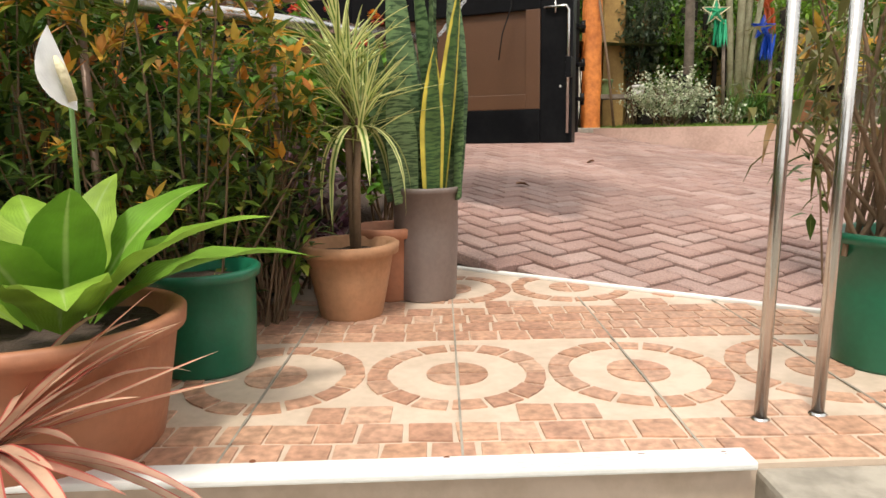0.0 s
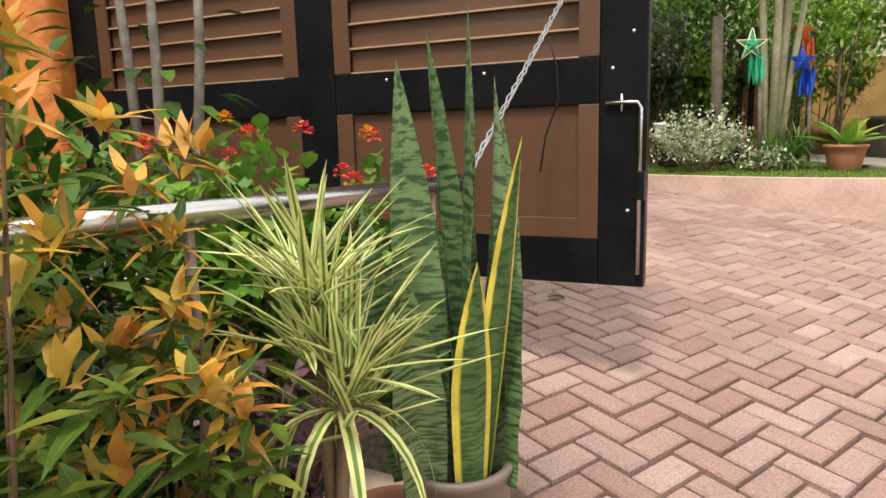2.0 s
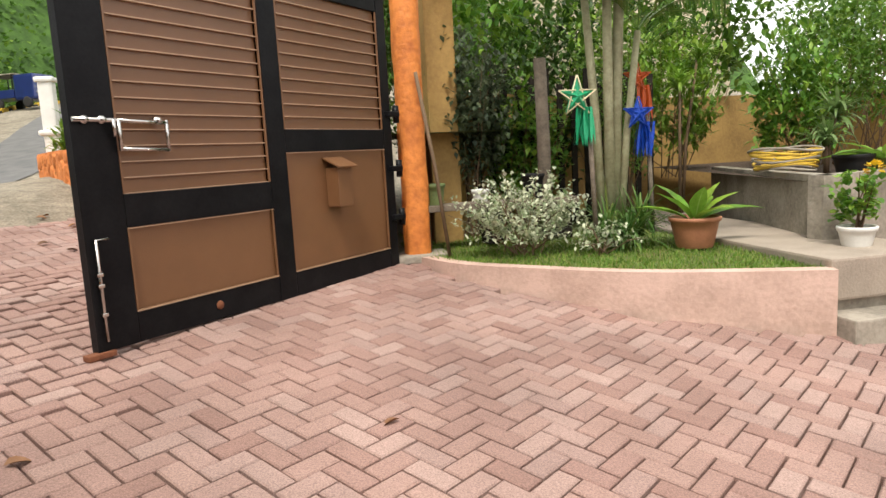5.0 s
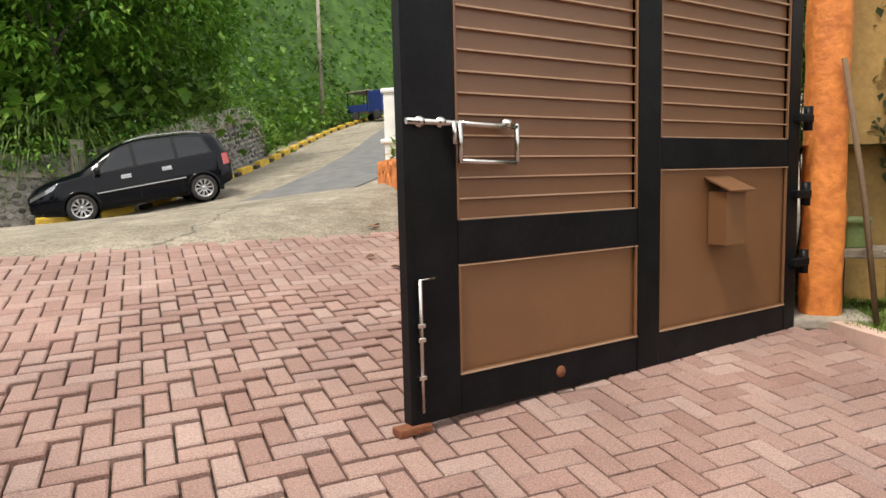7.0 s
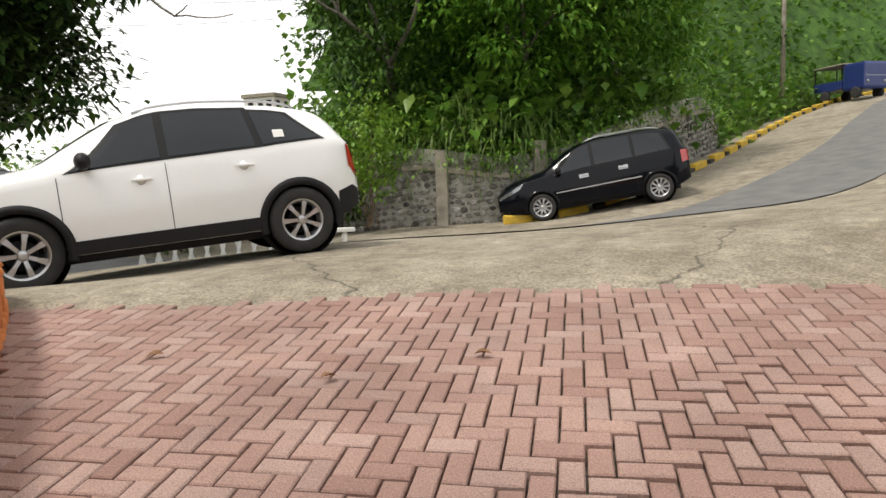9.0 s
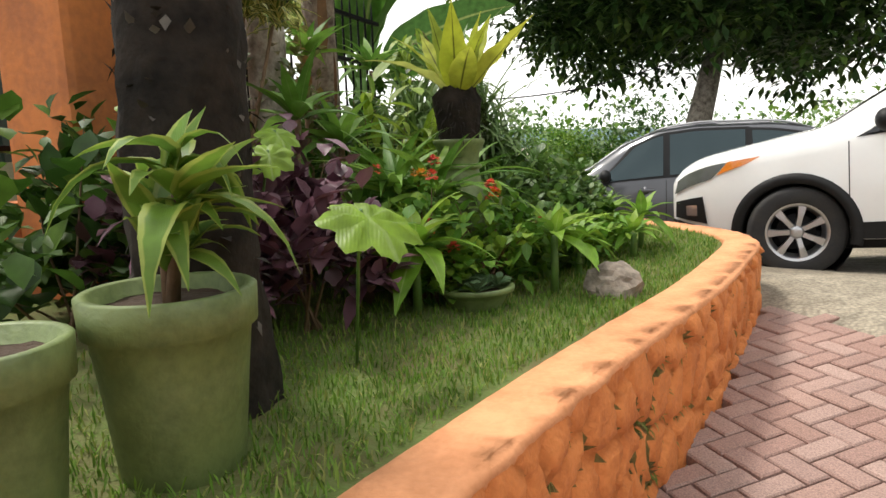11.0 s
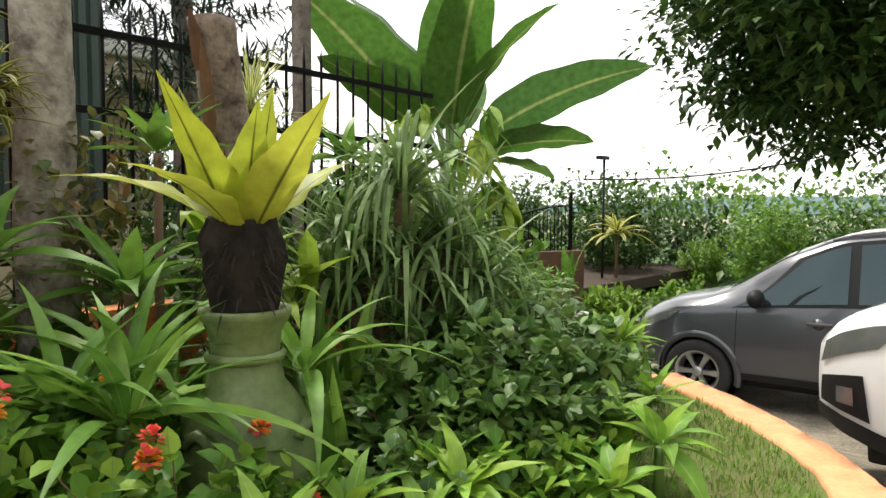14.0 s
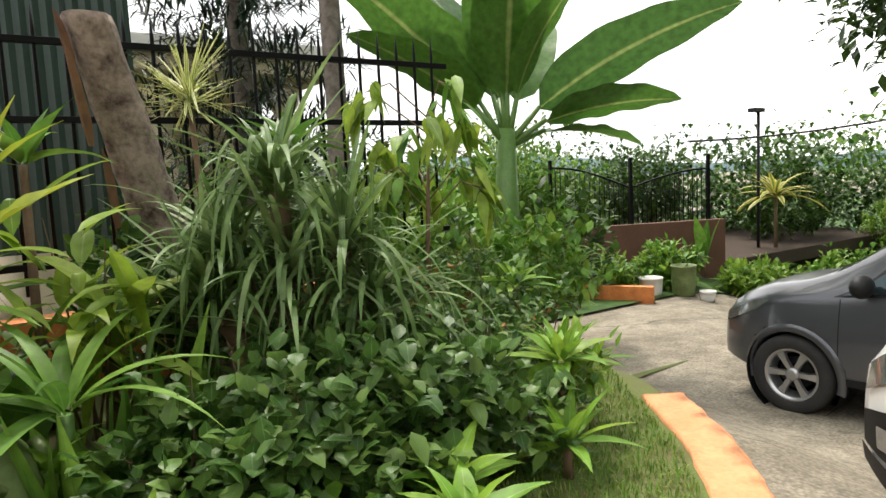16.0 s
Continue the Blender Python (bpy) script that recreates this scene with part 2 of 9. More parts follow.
M_DARKBARK = material("dark_bark", (0.03, 0.024, 0.019), 0.95, scale=9, fine=26, bump=1.0, second=(0.009, 0.008, 0.007), spec=0.2)
M_STEM = material("brown_stem", (0.16, 0.1, 0.055), 0.8, scale=20, fine=60, bump=0.4)
M_WHITE_CAR = material("white_car_paint", (0.8, 0.8, 0.79), 0.22, scale=1, fine=30, bump=0.0, var=0.03, coat=0.6)
M_GREY_CAR = material("dark_grey_car_paint", (0.075, 0.078, 0.09), 0.28, 0.35, scale=1, fine=30, bump=0.0, var=0.06, coat=0.6)
M_NAVY_CAR = material("black_car_paint", (0.003, 0.0035, 0.006), 0.1, 0.0, scale=1, fine=30, bump=0.0, var=0.1, spec=0.22, coat=0.0)
M_TRIM = material("black_plastic_trim", (0.013, 0.013, 0.014), 0.55, scale=9, fine=120, bump=0.15, spec=0.25)
M_TYRE = material("tyre_rubber", (0.02, 0.02, 0.021), 0.85, scale=9, fine=60, bump=0.2, second=(0.035, 0.032, 0.028))
M_RIM = material("alloy_rim", (0.5, 0.5, 0.51), 0.32, 0.85, scale=4, fine=60, bump=0.02, var=0.1)
M_GLASS_DARK = material("tinted_car_glass", (0.012, 0.014, 0.017), 0.04, 0.0, scale=1, fine=3, bump=0.0, var=0.1, spec=0.5, coat=0.0)
M_LAMP = material("headlamp_glass", (0.3, 0.31, 0.32), 0.1, 0.6, scale=6, fine=20, bump=0.05, coat=1.0)
M_AMBER = material("amber_lens", (0.75, 0.22, 0.02), 0.15, scale=9, fine=30, bump=0.02, coat=1.0)
M_RED = material("red_lens", (0.45, 0.02, 0.02), 0.15, scale=9, fine=30, bump=0.02, coat=1.0)
M_WHITE = material("white_paint", (0.75, 0.74, 0.7), 0.55, scale=5, fine=60, bump=0.1, var=0.12)
M_YELLOW = material("yellow_road_paint", (0.62, 0.4, 0.03), 0.75, scale=5, fine=40, bump=0.3, second=(0.4, 0.27, 0.05))
M_KERBBLACK = material("black_kerb_paint", (0.05, 0.045, 0.03), 0.85, scale=5, fine=40, bump=0.3)

M_LAWN = foliage("lawn_blades", [(0.09, 0.19, 0.02), (0.13, 0.25, 0.03), (0.18, 0.3, 0.04), (0.34, 0.32, 0.11)], light_through=0.3, rough=0.6)
M_WEED = foliage("groove_weed", [(0.09, 0.14, 0.02), (0.16, 0.2, 0.04), (0.3, 0.28, 0.1)], light_through=0.25, rough=0.7)
M_LAWNBASE = material("lawn_soil", (0.1, 0.15, 0.03), 0.95, scale=3, fine=60, bump=0.8, second=(0.12, 0.1, 0.04))
M_LEAF = foliage("green_leaf", [(0.02, 0.065, 0.012), (0.035, 0.1, 0.017), (0.06, 0.14, 0.025), (0.09, 0.18, 0.03)])
M_LEAFDARK = foliage("deep_green_leaf", [(0.0184, 0.0483, 0.00805), (0.0345, 0.0862, 0.0115), (0.0575, 0.127, 0.0172), (0.103, 0.184, 0.0253)])
M_LEAFLIME = foliage("lime_leaf", [(0.1, 0.22, 0.02), (0.16, 0.3, 0.03), (0.24, 0.36, 0.04), (0.13, 0.25, 0.03)], mid=(0.3, 0.42, 0.12))
M_LIMEONE = foliage("lime_leaf_single", [(0.12, 0.264, 0.024), (0.192, 0.36, 0.036), (0.264, 0.396, 0.048), (0.144, 0.288, 0.036)], mid=(0.3, 0.42, 0.12), per="object")
M_NEST = foliage("nest_fern_leaf", [(0.32, 0.38, 0.03), (0.46, 0.48, 0.06), (0.24, 0.34, 0.03), (0.6, 0.55, 0.2)], mid=(0.03, 0.03, 0.008), per="object", light_through=0.4)
M_ORANGELEAF = foliage("orange_young_leaf", [(0.62, 0.22, 0.04), (0.66, 0.36, 0.05), (0.7, 0.48, 0.08), (0.62, 0.28, 0.1), (0.45, 0.42, 0.06)], light_through=0.4)
M_VARIEG = foliage("cream_edged_leaf", [(0.12, 0.22, 0.03), (0.16, 0.27, 0.05)], edge=(0.68, 0.68, 0.3), edge_at=0.26, light_through=0.3)
M_SONG = foliage("yellow_edged_leaf", [(0.07, 0.12, 0.02), (0.1, 0.15, 0.03)], edge=(0.5, 0.45, 0.15), edge_at=0.45, light_through=0.3)
M_SNAKE = foliage("snake_plant_leaf", [(0.12, 0.2, 0.08), (0.17, 0.25, 0.11), (0.09, 0.16, 0.06)], band=(0.02, 0.05, 0.02), per="object", light_through=0.05)
M_SNAKE_EDGE = foliage("snake_plant_edged", [(0.06, 0.12, 0.03), (0.09, 0.16, 0.05)], edge=(0.62, 0.52, 0.08), edge_at=0.62, band=(0.02, 0.06, 0.02), per="object", light_through=0.05)
M_PURPLE = foliage("purple_leaf", [(0.051, 0.0204, 0.0306), (0.102, 0.0408, 0.0595), (0.17, 0.085, 0.111), (0.085, 0.034, 0.051)], light_through=0.12, rough=0.35)
M_WHITELEAF = foliage("white_variegated_leaf", [(0.2, 0.3, 0.12), (0.6, 0.63, 0.45), (0.7, 0.72, 0.55), (0.14, 0.22, 0.08)])
M_FLOWER_RED = foliage("coral_petals", [(0.65, 0.05, 0.05), (0.7, 0.12, 0.06), (0.7, 0.05, 0.12)], light_through=0.2)
M_FLOWER_ORANGE = foliage("orange_petals", [(0.75, 0.25, 0.02), (0.75, 0.4, 0.03)], light_through=0.2)
M_FLOWER_WHITE = foliage("white_spathe", [(0.75, 0.72, 0.62)], light_through=0.3, per="object")
M_FLOWER_YELLOW = foliage("yellow_petals", [(0.8, 0.5, 0.02), (0.8, 0.6, 0.05)], light_through=0.25)
M_TREELEAF = foliage("tree_leaf", [(0.016, 0.04, 0.01), (0.03, 0.07, 0.014), (0.05, 0.1, 0.02), (0.1, 0.16, 0.03)], rough=0.38)
M_HILL = foliage("hill_leaf", [(0.05, 0.12, 0.014), (0.08, 0.18, 0.02), (0.12, 0.24, 0.03), (0.18, 0.28, 0.04)])

M_STALK = material("green_stalk", (0.1, 0.2, 0.04), 0.5, scale=20, fine=60, bump=0.1)
M_CREAM = material("cream_spike", (0.7, 0.62, 0.4), 0.6, scale=20, fine=90, bump=0.6)
M_CANE = material("pale_green_cane", (0.34, 0.33, 0.2), 0.6, scale=12, fine=40, bump=0.4, second=(0.22, 0.2, 0.11))
M_OLDWOOD = material("weathered_timber", (0.2, 0.16, 0.12), 0.9, scale=12, fine=50, bump=0.7, second=(0.1, 0.08, 0.06))
M_PATH = material("garden_path_cement", (0.36, 0.3, 0.24), 0.9, scale=3, fine=50, bump=0.5)
M_OCHRE = material("ochre_render", (0.4, 0.25, 0.08), 0.85, scale=2.5, fine=25, bump=0.5, second=(0.25, 0.15, 0.05))
M_GREENFOIL = material("green_foil", (0.01, 0.3, 0.13), 0.3, 0.2, scale=9, fine=60, bump=0.5)
M_BLUEFOIL = material("blue_foil", (0.01, 0.07, 0.5), 0.3, 0.2, scale=9, fine=60, bump=0.5)
M_ORANGEFOIL = material("orange_foil", (0.55, 0.1, 0.02), 0.35, 0.1, scale=9, fine=60, bump=0.5)
M_PINKLEAF = foliage("pink_striped_leaf", [(0.55, 0.33, 0.22), (0.6, 0.42, 0.3), (0.5, 0.24, 0.18)], edge=(0.5, 0.1, 0.08), edge_at=0.7, light_through=0.25)
M_SHRUBLEAF = foliage("mixed_green_leaf", [(0.035, 0.075, 0.012), (0.07, 0.13, 0.018), (0.13, 0.2, 0.03), (0.06, 0.11, 0.02), (0.32, 0.32, 0.05)], mid=(0.16, 0.22, 0.06), rough=0.32)
M_OLIVELEAF = foliage("olive_leaf", [(0.1, 0.11, 0.03), (0.16, 0.15, 0.05), (0.08, 0.12, 0.03), (0.25, 0.14, 0.05)])
M_LEAFMID = foliage("mid_green_leaf", [(0.0715, 0.169, 0.0208), (0.104, 0.247, 0.0286), (0.169, 0.325, 0.039), (0.247, 0.377, 0.0455), (0.0845, 0.195, 0.0234)], mid=(0.12, 0.24, 0.07))
M_LEAFSTRAP = foliage("strap_leaf", [(0.092, 0.172, 0.046), (0.149, 0.241, 0.069), (0.23, 0.322, 0.127), (0.069, 0.138, 0.0345)], mid=(0.24, 0.32, 0.14))
# near-black leaf colour with the shade of shrub interiors painted in
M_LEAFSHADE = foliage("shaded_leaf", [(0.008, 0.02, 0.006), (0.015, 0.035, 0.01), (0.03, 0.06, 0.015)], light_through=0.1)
M_PALMLEAF = foliage("palm_leaflet", [(0.05, 0.13, 0.025), (0.09, 0.19, 0.035), (0.13, 0.23, 0.05), (0.2, 0.24, 0.06)])
M_GREYLEAF = foliage("grey_green_leaf", [(0.05, 0.08, 0.045), (0.09, 0.12, 0.07), (0.14, 0.17, 0.09), (0.06, 0.1, 0.04)])
M_BANANA = foliage("banana_leaf", [(0.06, 0.15, 0.02), (0.09, 0.2, 0.03), (0.05, 0.12, 0.035)], mid=(0.3, 0.36, 0.12), per="object", light_through=0.35)
M_BROADGREEN = foliage("broad_green_leaf", [(0.081, 0.189, 0.027), (0.135, 0.27, 0.0405), (0.216, 0.365, 0.054)], mid=(0.16, 0.26, 0.07), per="object")
M_PENDANT = foliage("hanging_lime_leaf", [(0.2, 0.32, 0.03), (0.3, 0.4, 0.05), (0.1, 0.2, 0.03)], mid=(0.3, 0.36, 0.12), light_through=0.4)
M_CORRUGATED = material("dark_green_sheet", (0.02, 0.045, 0.035), 0.5, scale=4, fine=30, bump=0.2)
M_LEAFDEEP = foliage("veined_deep_leaf", [(0.045, 0.105, 0.02), (0.07, 0.145, 0.028), (0.105, 0.19, 0.042), (0.15, 0.235, 0.055)], mid=(0.14, 0.26, 0.09), rough=0.34)
M_BARKFLAKE = foliage("bark_flake", [(0.02, 0.016, 0.013), (0.05, 0.042, 0.035), (0.11, 0.1, 0.085)], light_through=0.0, rough=0.9)
M_DRYSTALK = foliage("dry_stalk", [(0.07, 0.03, 0.015), (0.14, 0.07, 0.035), (0.2, 0.13, 0.06)], light_through=0.05, rough=0.8)
M_PINE = foliage("conifer_needles", [(0.008, 0.02, 0.01), (0.014, 0.034, 0.016), (0.022, 0.05, 0.02)], light_through=0.1)

M_STONE1 = varied("rubble_stone_single", [(0.07, 0.065, 0.06), (0.26, 0.24, 0.22), (0.4, 0.385, 0.36), (0.12, 0.11, 0.1), (0.3, 0.28, 0.25)], rough=0.85, bump=0.6, fine=25, per="object")
M_HILLSOIL = material("hill_soil", (0.06, 0.13, 0.018), 0.95, scale=1.6, fine=6, bump=1.0, second=(0.02, 0.05, 0.008))
M_HILLGRASS = foliage("hill_grass_blade", [(0.1, 0.17, 0.035), (0.15, 0.22, 0.05), (0.07, 0.13, 0.03)])
M_TREELEAF2 = foliage("light_tree_leaf", [(0.05, 0.13, 0.014), (0.08, 0.2, 0.02), (0.13, 0.28, 0.03), (0.2, 0.34, 0.04)], light_through=0.4)
M_DRYLEAF = foliage("dry_leaf", [(0.2, 0.1, 0.05), (0.28, 0.15, 0.08), (0.13, 0.07, 0.04)], per="object", light_through=0.1, rough=0.8)
M_CREAMWALL = material("cream_house_paint", (0.6, 0.52, 0.38), 0.8, scale=3, fine=40, bump=0.2)
M_LIMEBAND = foliage("lime_banded_leaf", [(0.12, 0.24, 0.03), (0.18, 0.3, 0.04), (0.08, 0.18, 0.03)], edge=(0.3, 0.38, 0.08), edge_at=0.6)
M_SUCC = foliage("succulent_leaf", [(0.1, 0.17, 0.08), (0.14, 0.22, 0.1), (0.08, 0.14, 0.07)], per="object", light_through=0.05)
M_ROCK = material("garden_rock", (0.3, 0.25, 0.2), 0.9, scale=9, fine=35, bump=1.0, second=(0.12, 0.1, 0.08))
M_LOBED = foliage("begonia_leaf", [(0.2, 0.33, 0.03), (0.26, 0.4, 0.035), (0.15, 0.27, 0.025)], mid=(0.3, 0.42, 0.12), per="object", light_through=0.35)
M_BROWNWALL = material("red_brown_wall", (0.16, 0.075, 0.05), 0.85, scale=3, fine=30, bump=0.4)
M_YELLOWONE = foliage("yellow_striped_leaf", [(0.12, 0.18, 0.03), (0.16, 0.22, 0.04)], edge=(0.55, 0.5, 0.12), edge_at=0.35, per="object")
M_REDBARK = material("flaking_red_bark", (0.3, 0.235, 0.19), 0.95, scale=9, fine=38, bump=1.0, second=(0.055, 0.032, 0.026))
M_PALEBARK = material("pale_tree_bark", (0.4, 0.36, 0.31), 0.9, scale=10, fine=34, bump=1.0, second=(0.11, 0.09, 0.075))
M_GLASS_SKY = material("side_window_glass", (0.05, 0.07, 0.075), 0.03, 0.75, scale=1, fine=3, bump=0.0, var=0.1)
M_PIER = material("orange_pier_paint", (0.62, 0.215, 0.06), 0.75, scale=3, fine=24, bump=0.6, second=(0.4, 0.14, 0.05))
M_WIRE = material("dull_grey_wire", (0.3, 0.3, 0.3), 0.5, 0.2, scale=30, fine=90, bump=0.2, second=(0.18, 0.18, 0.18))
# distance haze is put into the hills' flat pale blue
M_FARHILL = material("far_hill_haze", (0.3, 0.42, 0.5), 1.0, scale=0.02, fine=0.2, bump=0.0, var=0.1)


# ---- mesh helpers ----
def mesh_of(name, bm, mat=None):
    me = bpy.data.meshes.new(name)
    bm.to_mesh(me)
    bm.free()
    if mat:
        me.materials.append(mat)
    return me


def raw(name, verts, faces, mat=None, uvs=None, smooth=False):
    me = bpy.data.meshes.new(name)
    me.from_pydata([tuple(v) for v in verts], [], faces)
    if uvs is not None:
        lay = me.uv_layers.new(name="UVMap")
        idx = np.empty(len(me.loops), dtype=np.int32)
        me.loops.foreach_get("vertex_index", idx)
        lay.data.foreach_set("uv", np.asarray(uvs, dtype=np.float32)[idx].ravel())
    if smooth:
        me.polygons.foreach_set("use_smooth", [True] * len(me.polygons))
    if mat:
        me.materials.append(mat)
    me.update()
    return me


def part(name, data, mat, parent=None, label="", m=None):
    """Links a bmesh or a mesh as one object, under a thing or a part."""
    me = data if isinstance(data, bpy.types.Mesh) else mesh_of(name, data)
    if mat and not me.materials:
        me.materials.append(mat)
    ob = new(name, me)
    if parent:
        ob.parent = parent
    if m is not None:
        ob.matrix_basis = m
    if label:
        ob["label"] = label
    return ob


def thing(name, m, label, category, group="", kind=""):
    ob = new(name)
    ob.empty_display_size = 0.1
    ob.matrix_basis = m
    return tagged(ob, label, category, group, kind)


def box(sx, sy, sz, at=(0, 0, 0), bevel=0.0, bm=None, rot=None):
    """A box of that size whose base centre is at 'at'."""
    bm = bm or bmesh.new()
    m = Matrix.Translation(Vector(at) + Vector((0, 0, sz / 2)))
    if rot is not None:
        m = Matrix.Translation(Vector(at)) @ rot @ Matrix.Translation((0, 0, sz / 2))
    r = bmesh.ops.create_cube(bm, size=1, matrix=m @ Matrix.Diagonal((sx, sy, sz, 1)))
    if bevel:
        es = list({e for v in r["verts"] for e in v.link_edges})
        bmesh.ops.bevel(bm, geom=es, offset=bevel, segments=2, affect="EDGES", profile=0.6)
    return bm


def tube(points, radii, sides=8, bm=None, cap=True):
    """A round bar along points."""
    bm = bm or bmesh.new()
    if isinstance(radii, (int, float)):
        radii = [radii] * len(points)
    pts = [Vector(p) for p in points]
    rings = []
    ref = None
    for i, p in enumerate(pts):
        d = (pts[min(i + 1, len(pts) - 1)] - pts[max(i - 1, 0)]).normalized()
        if ref is None:
            ref = d.cross(Vector((0.3, 0.9, 0.1))).normalized()
        a = (ref - d * ref.dot(d)).normalized()
        ref = a
        c = d.cross(a)
        rings.append([bm.verts.new(p + (a * math.cos(k * math.tau / sides) + c * math.sin(k * math.tau / sides)) * radii[i]) for k in range(sides)])
    for r0, r1 in zip(rings, rings[1:]):
        for k in range(sides):
            f = bm.faces.new((r0[k], r0[(k + 1) % sides], r1[(k + 1) % sides], r1[k]))
            f.smooth = True
    if cap:
        bm.faces.new(rings[0][::-1])
        bm.faces.new(rings[-1])
    return bm


def lathe(profile, sides=32, bm=None, m=None):
    """A turned shape from (radius, height) pairs, round z."""
    bm = bm or bmesh.new()
    m = m or Matrix()
    rings = []
    for r, z in profile:
        if r < 1e-6:
            rings.append([bm.verts.new(m @ Vector((0, 0, z)))])
        else:
            rings.append([bm.verts.new(m @ Vector((r * math.cos(k * math.tau / sides), r * math.sin(k * math.tau / sides), z))) for k in range(sides)])
    for a, b in zip(rings, rings[1:]):
        for k in range(sides):
            k2 = (k + 1) % sides
            if len(a) == 1 and len(b) == 1:
                continue
            if len(a) == 1:
                f = bm.faces.new((a[0], b[k2], b[k]))
            elif len(b) == 1:
                f = bm.faces.new((a[k], a[k2], b[0]))
            else:
                f = bm.faces.new((a[k], a[k2], b[k2], b[k]))
            f.smooth = True
    return bm


PROFILES = {
    "ovate": lambda s: np.sin(np.pi * s ** 0.8) ** 0.9 + 0.02,
    "lance": lambda s: np.sin(np.pi * s ** 0.65) ** 1.1 + 0.02,
    "strap": lambda s: np.clip(np.minimum(1.0, 0.55 + s * 2.2) * (1 - s ** 5), 0.02, 1),
    "spoon": lambda s: np.clip(np.sin(np.pi * np.clip(s, 0, 1) ** 1.5) ** 0.8, 0.08 * (1 - s) + 0.01, 1),
    "sword": lambda s: np.clip(np.minimum(0.7 + s * 0.6, 1.0) * (1 - s ** 3.2), 0.01, 1),
    "big": lambda s: np.clip(np.sin(np.pi * s ** 0.75) ** 0.55, 0.03, 1),
}
RNG = np.random.default_rng(7)


def leaf_set(base, way, length, width, droop, kind="ovate", segs=4, fold=0.25, wave=0.0, twist=None):
    """Many leaves as arrays: vertices, faces and leaf coordinates (across -1..1, along 0..1)."""
    base, way = np.atleast_2d(np.asarray(base, float)), np.atleast_2d(np.asarray(way, float))
    n = len(base)
    way = way / np.maximum(np.linalg.norm(way, axis=1, keepdims=True), 1e-9)
    length, width, droop = (np.broadcast_to(np.asarray(a, float), (n,)) for a in (length, width, droop))
    s = np.linspace(0, 1, segs + 1)
    prof = PROFILES[kind](s)
    up = np.array([0, 0, 1.0])
    side = np.cross(way, up)
    sn = np.linalg.norm(side, axis=1, keepdims=True)
    rnd = RNG.normal(size=(n, 3))
    side = np.where(sn > 0.15, side / np.maximum(sn, 1e-9), np.cross(way, rnd))
    side /= np.maximum(np.linalg.norm(side, axis=1, keepdims=True), 1e-9)
    if twist is not None:
        nn = np.cross(side, way)
        a = np.broadcast_to(np.asarray(twist, float), (n,))[:, None]
        side = side * np.cos(a) + nn * np.sin(a)
    norm = np.cross(side, way)
    # bending keeps the leaf's length nearly whole
    bend = droop[:, None] * s[None] ** 2
    along = length[:, None] * s[None] / np.sqrt(1 + (0.8 * bend) ** 2)
    mid = base[:, None] + way[:, None] * along[..., None] - up * (length[:, None] * bend)[..., None]
    half = 0.5 * width[:, None] * prof[None]
    rip = 1 + wave * np.sin(s * 19 + 1)[None, :] * 0.3
    lift = norm[:, None] * (half * fold)[..., None]
    wv = norm[:, None] * (half * wave * np.sin(s * 23)[None])[..., None]
    left = mid - side[:, None] * (half * rip)[..., None] + lift + wv
    right = mid + side[:, None] * (half * rip)[..., None] + lift - wv
    v = np.stack([left, mid, right], axis=2).reshape(-1, 3)
    uv = np.stack([np.stack([np.full_like(s, a), s], -1) for a in (-1, 0, 1)], 1).reshape(-1, 2)
    uv = np.tile(uv, (n, 1))
    f0 = []
    for k in range(segs):
        a = 3 * k
        f0 += [(a, a + 1, a + 4, a + 3), (a + 1, a + 2, a + 5, a + 4)]
    f = (np.array(f0)[None] + (np.arange(n) * 3 * (segs + 1))[:, None, None]).reshape(-1, 4)
    return v, f, uv


def leaf_mesh(name, sets, mat):
    vs, fs, us, k = [], [], [], 0
    for v, f, u in sets:
        vs.append(v), fs.append(f + k), us.append(u)
        k += len(v)
    return raw(name, np.concatenate(vs), np.concatenate(fs).tolist(), mat, np.concatenate(us), smooth=True)


def ball_dirs(n, flat=1.0, low=-0.4):
    d = RNG.normal(size=(n * 3, 3))
    d /= np.linalg.norm(d, axis=1, keepdims=True)
    d = d[d[:, 2] > low][:n]
    d[:, 2] *= flat
    return d


def V3(*a):
    return np.array(a, float)


# ---- ground ----
EDGE, OUT, ALONG = (-4.6, 8.16), (-0.69, 0.724), (0.724, 0.69)


def smooth(a, b, x):
    t = np.clip((np.asarray(x, float) - a) / (b - a), 0, 1)
    return t * t * (3 - 2 * t)


def softplus(x, k=1.5):
    return np.where(x * k > 30, x, np.log1p(np.exp(np.minimum(x * k, 30))) / k)


def plane(x, y):
    return 0.162 - 0.078 * x + 0.0985 * y


def uv_of(x, y):
    dx, dy = x - EDGE[0], y - EDGE[1]
    return dx * ALONG[0] + dy * ALONG[1], dx * OUT[0] + dy * OUT[1]


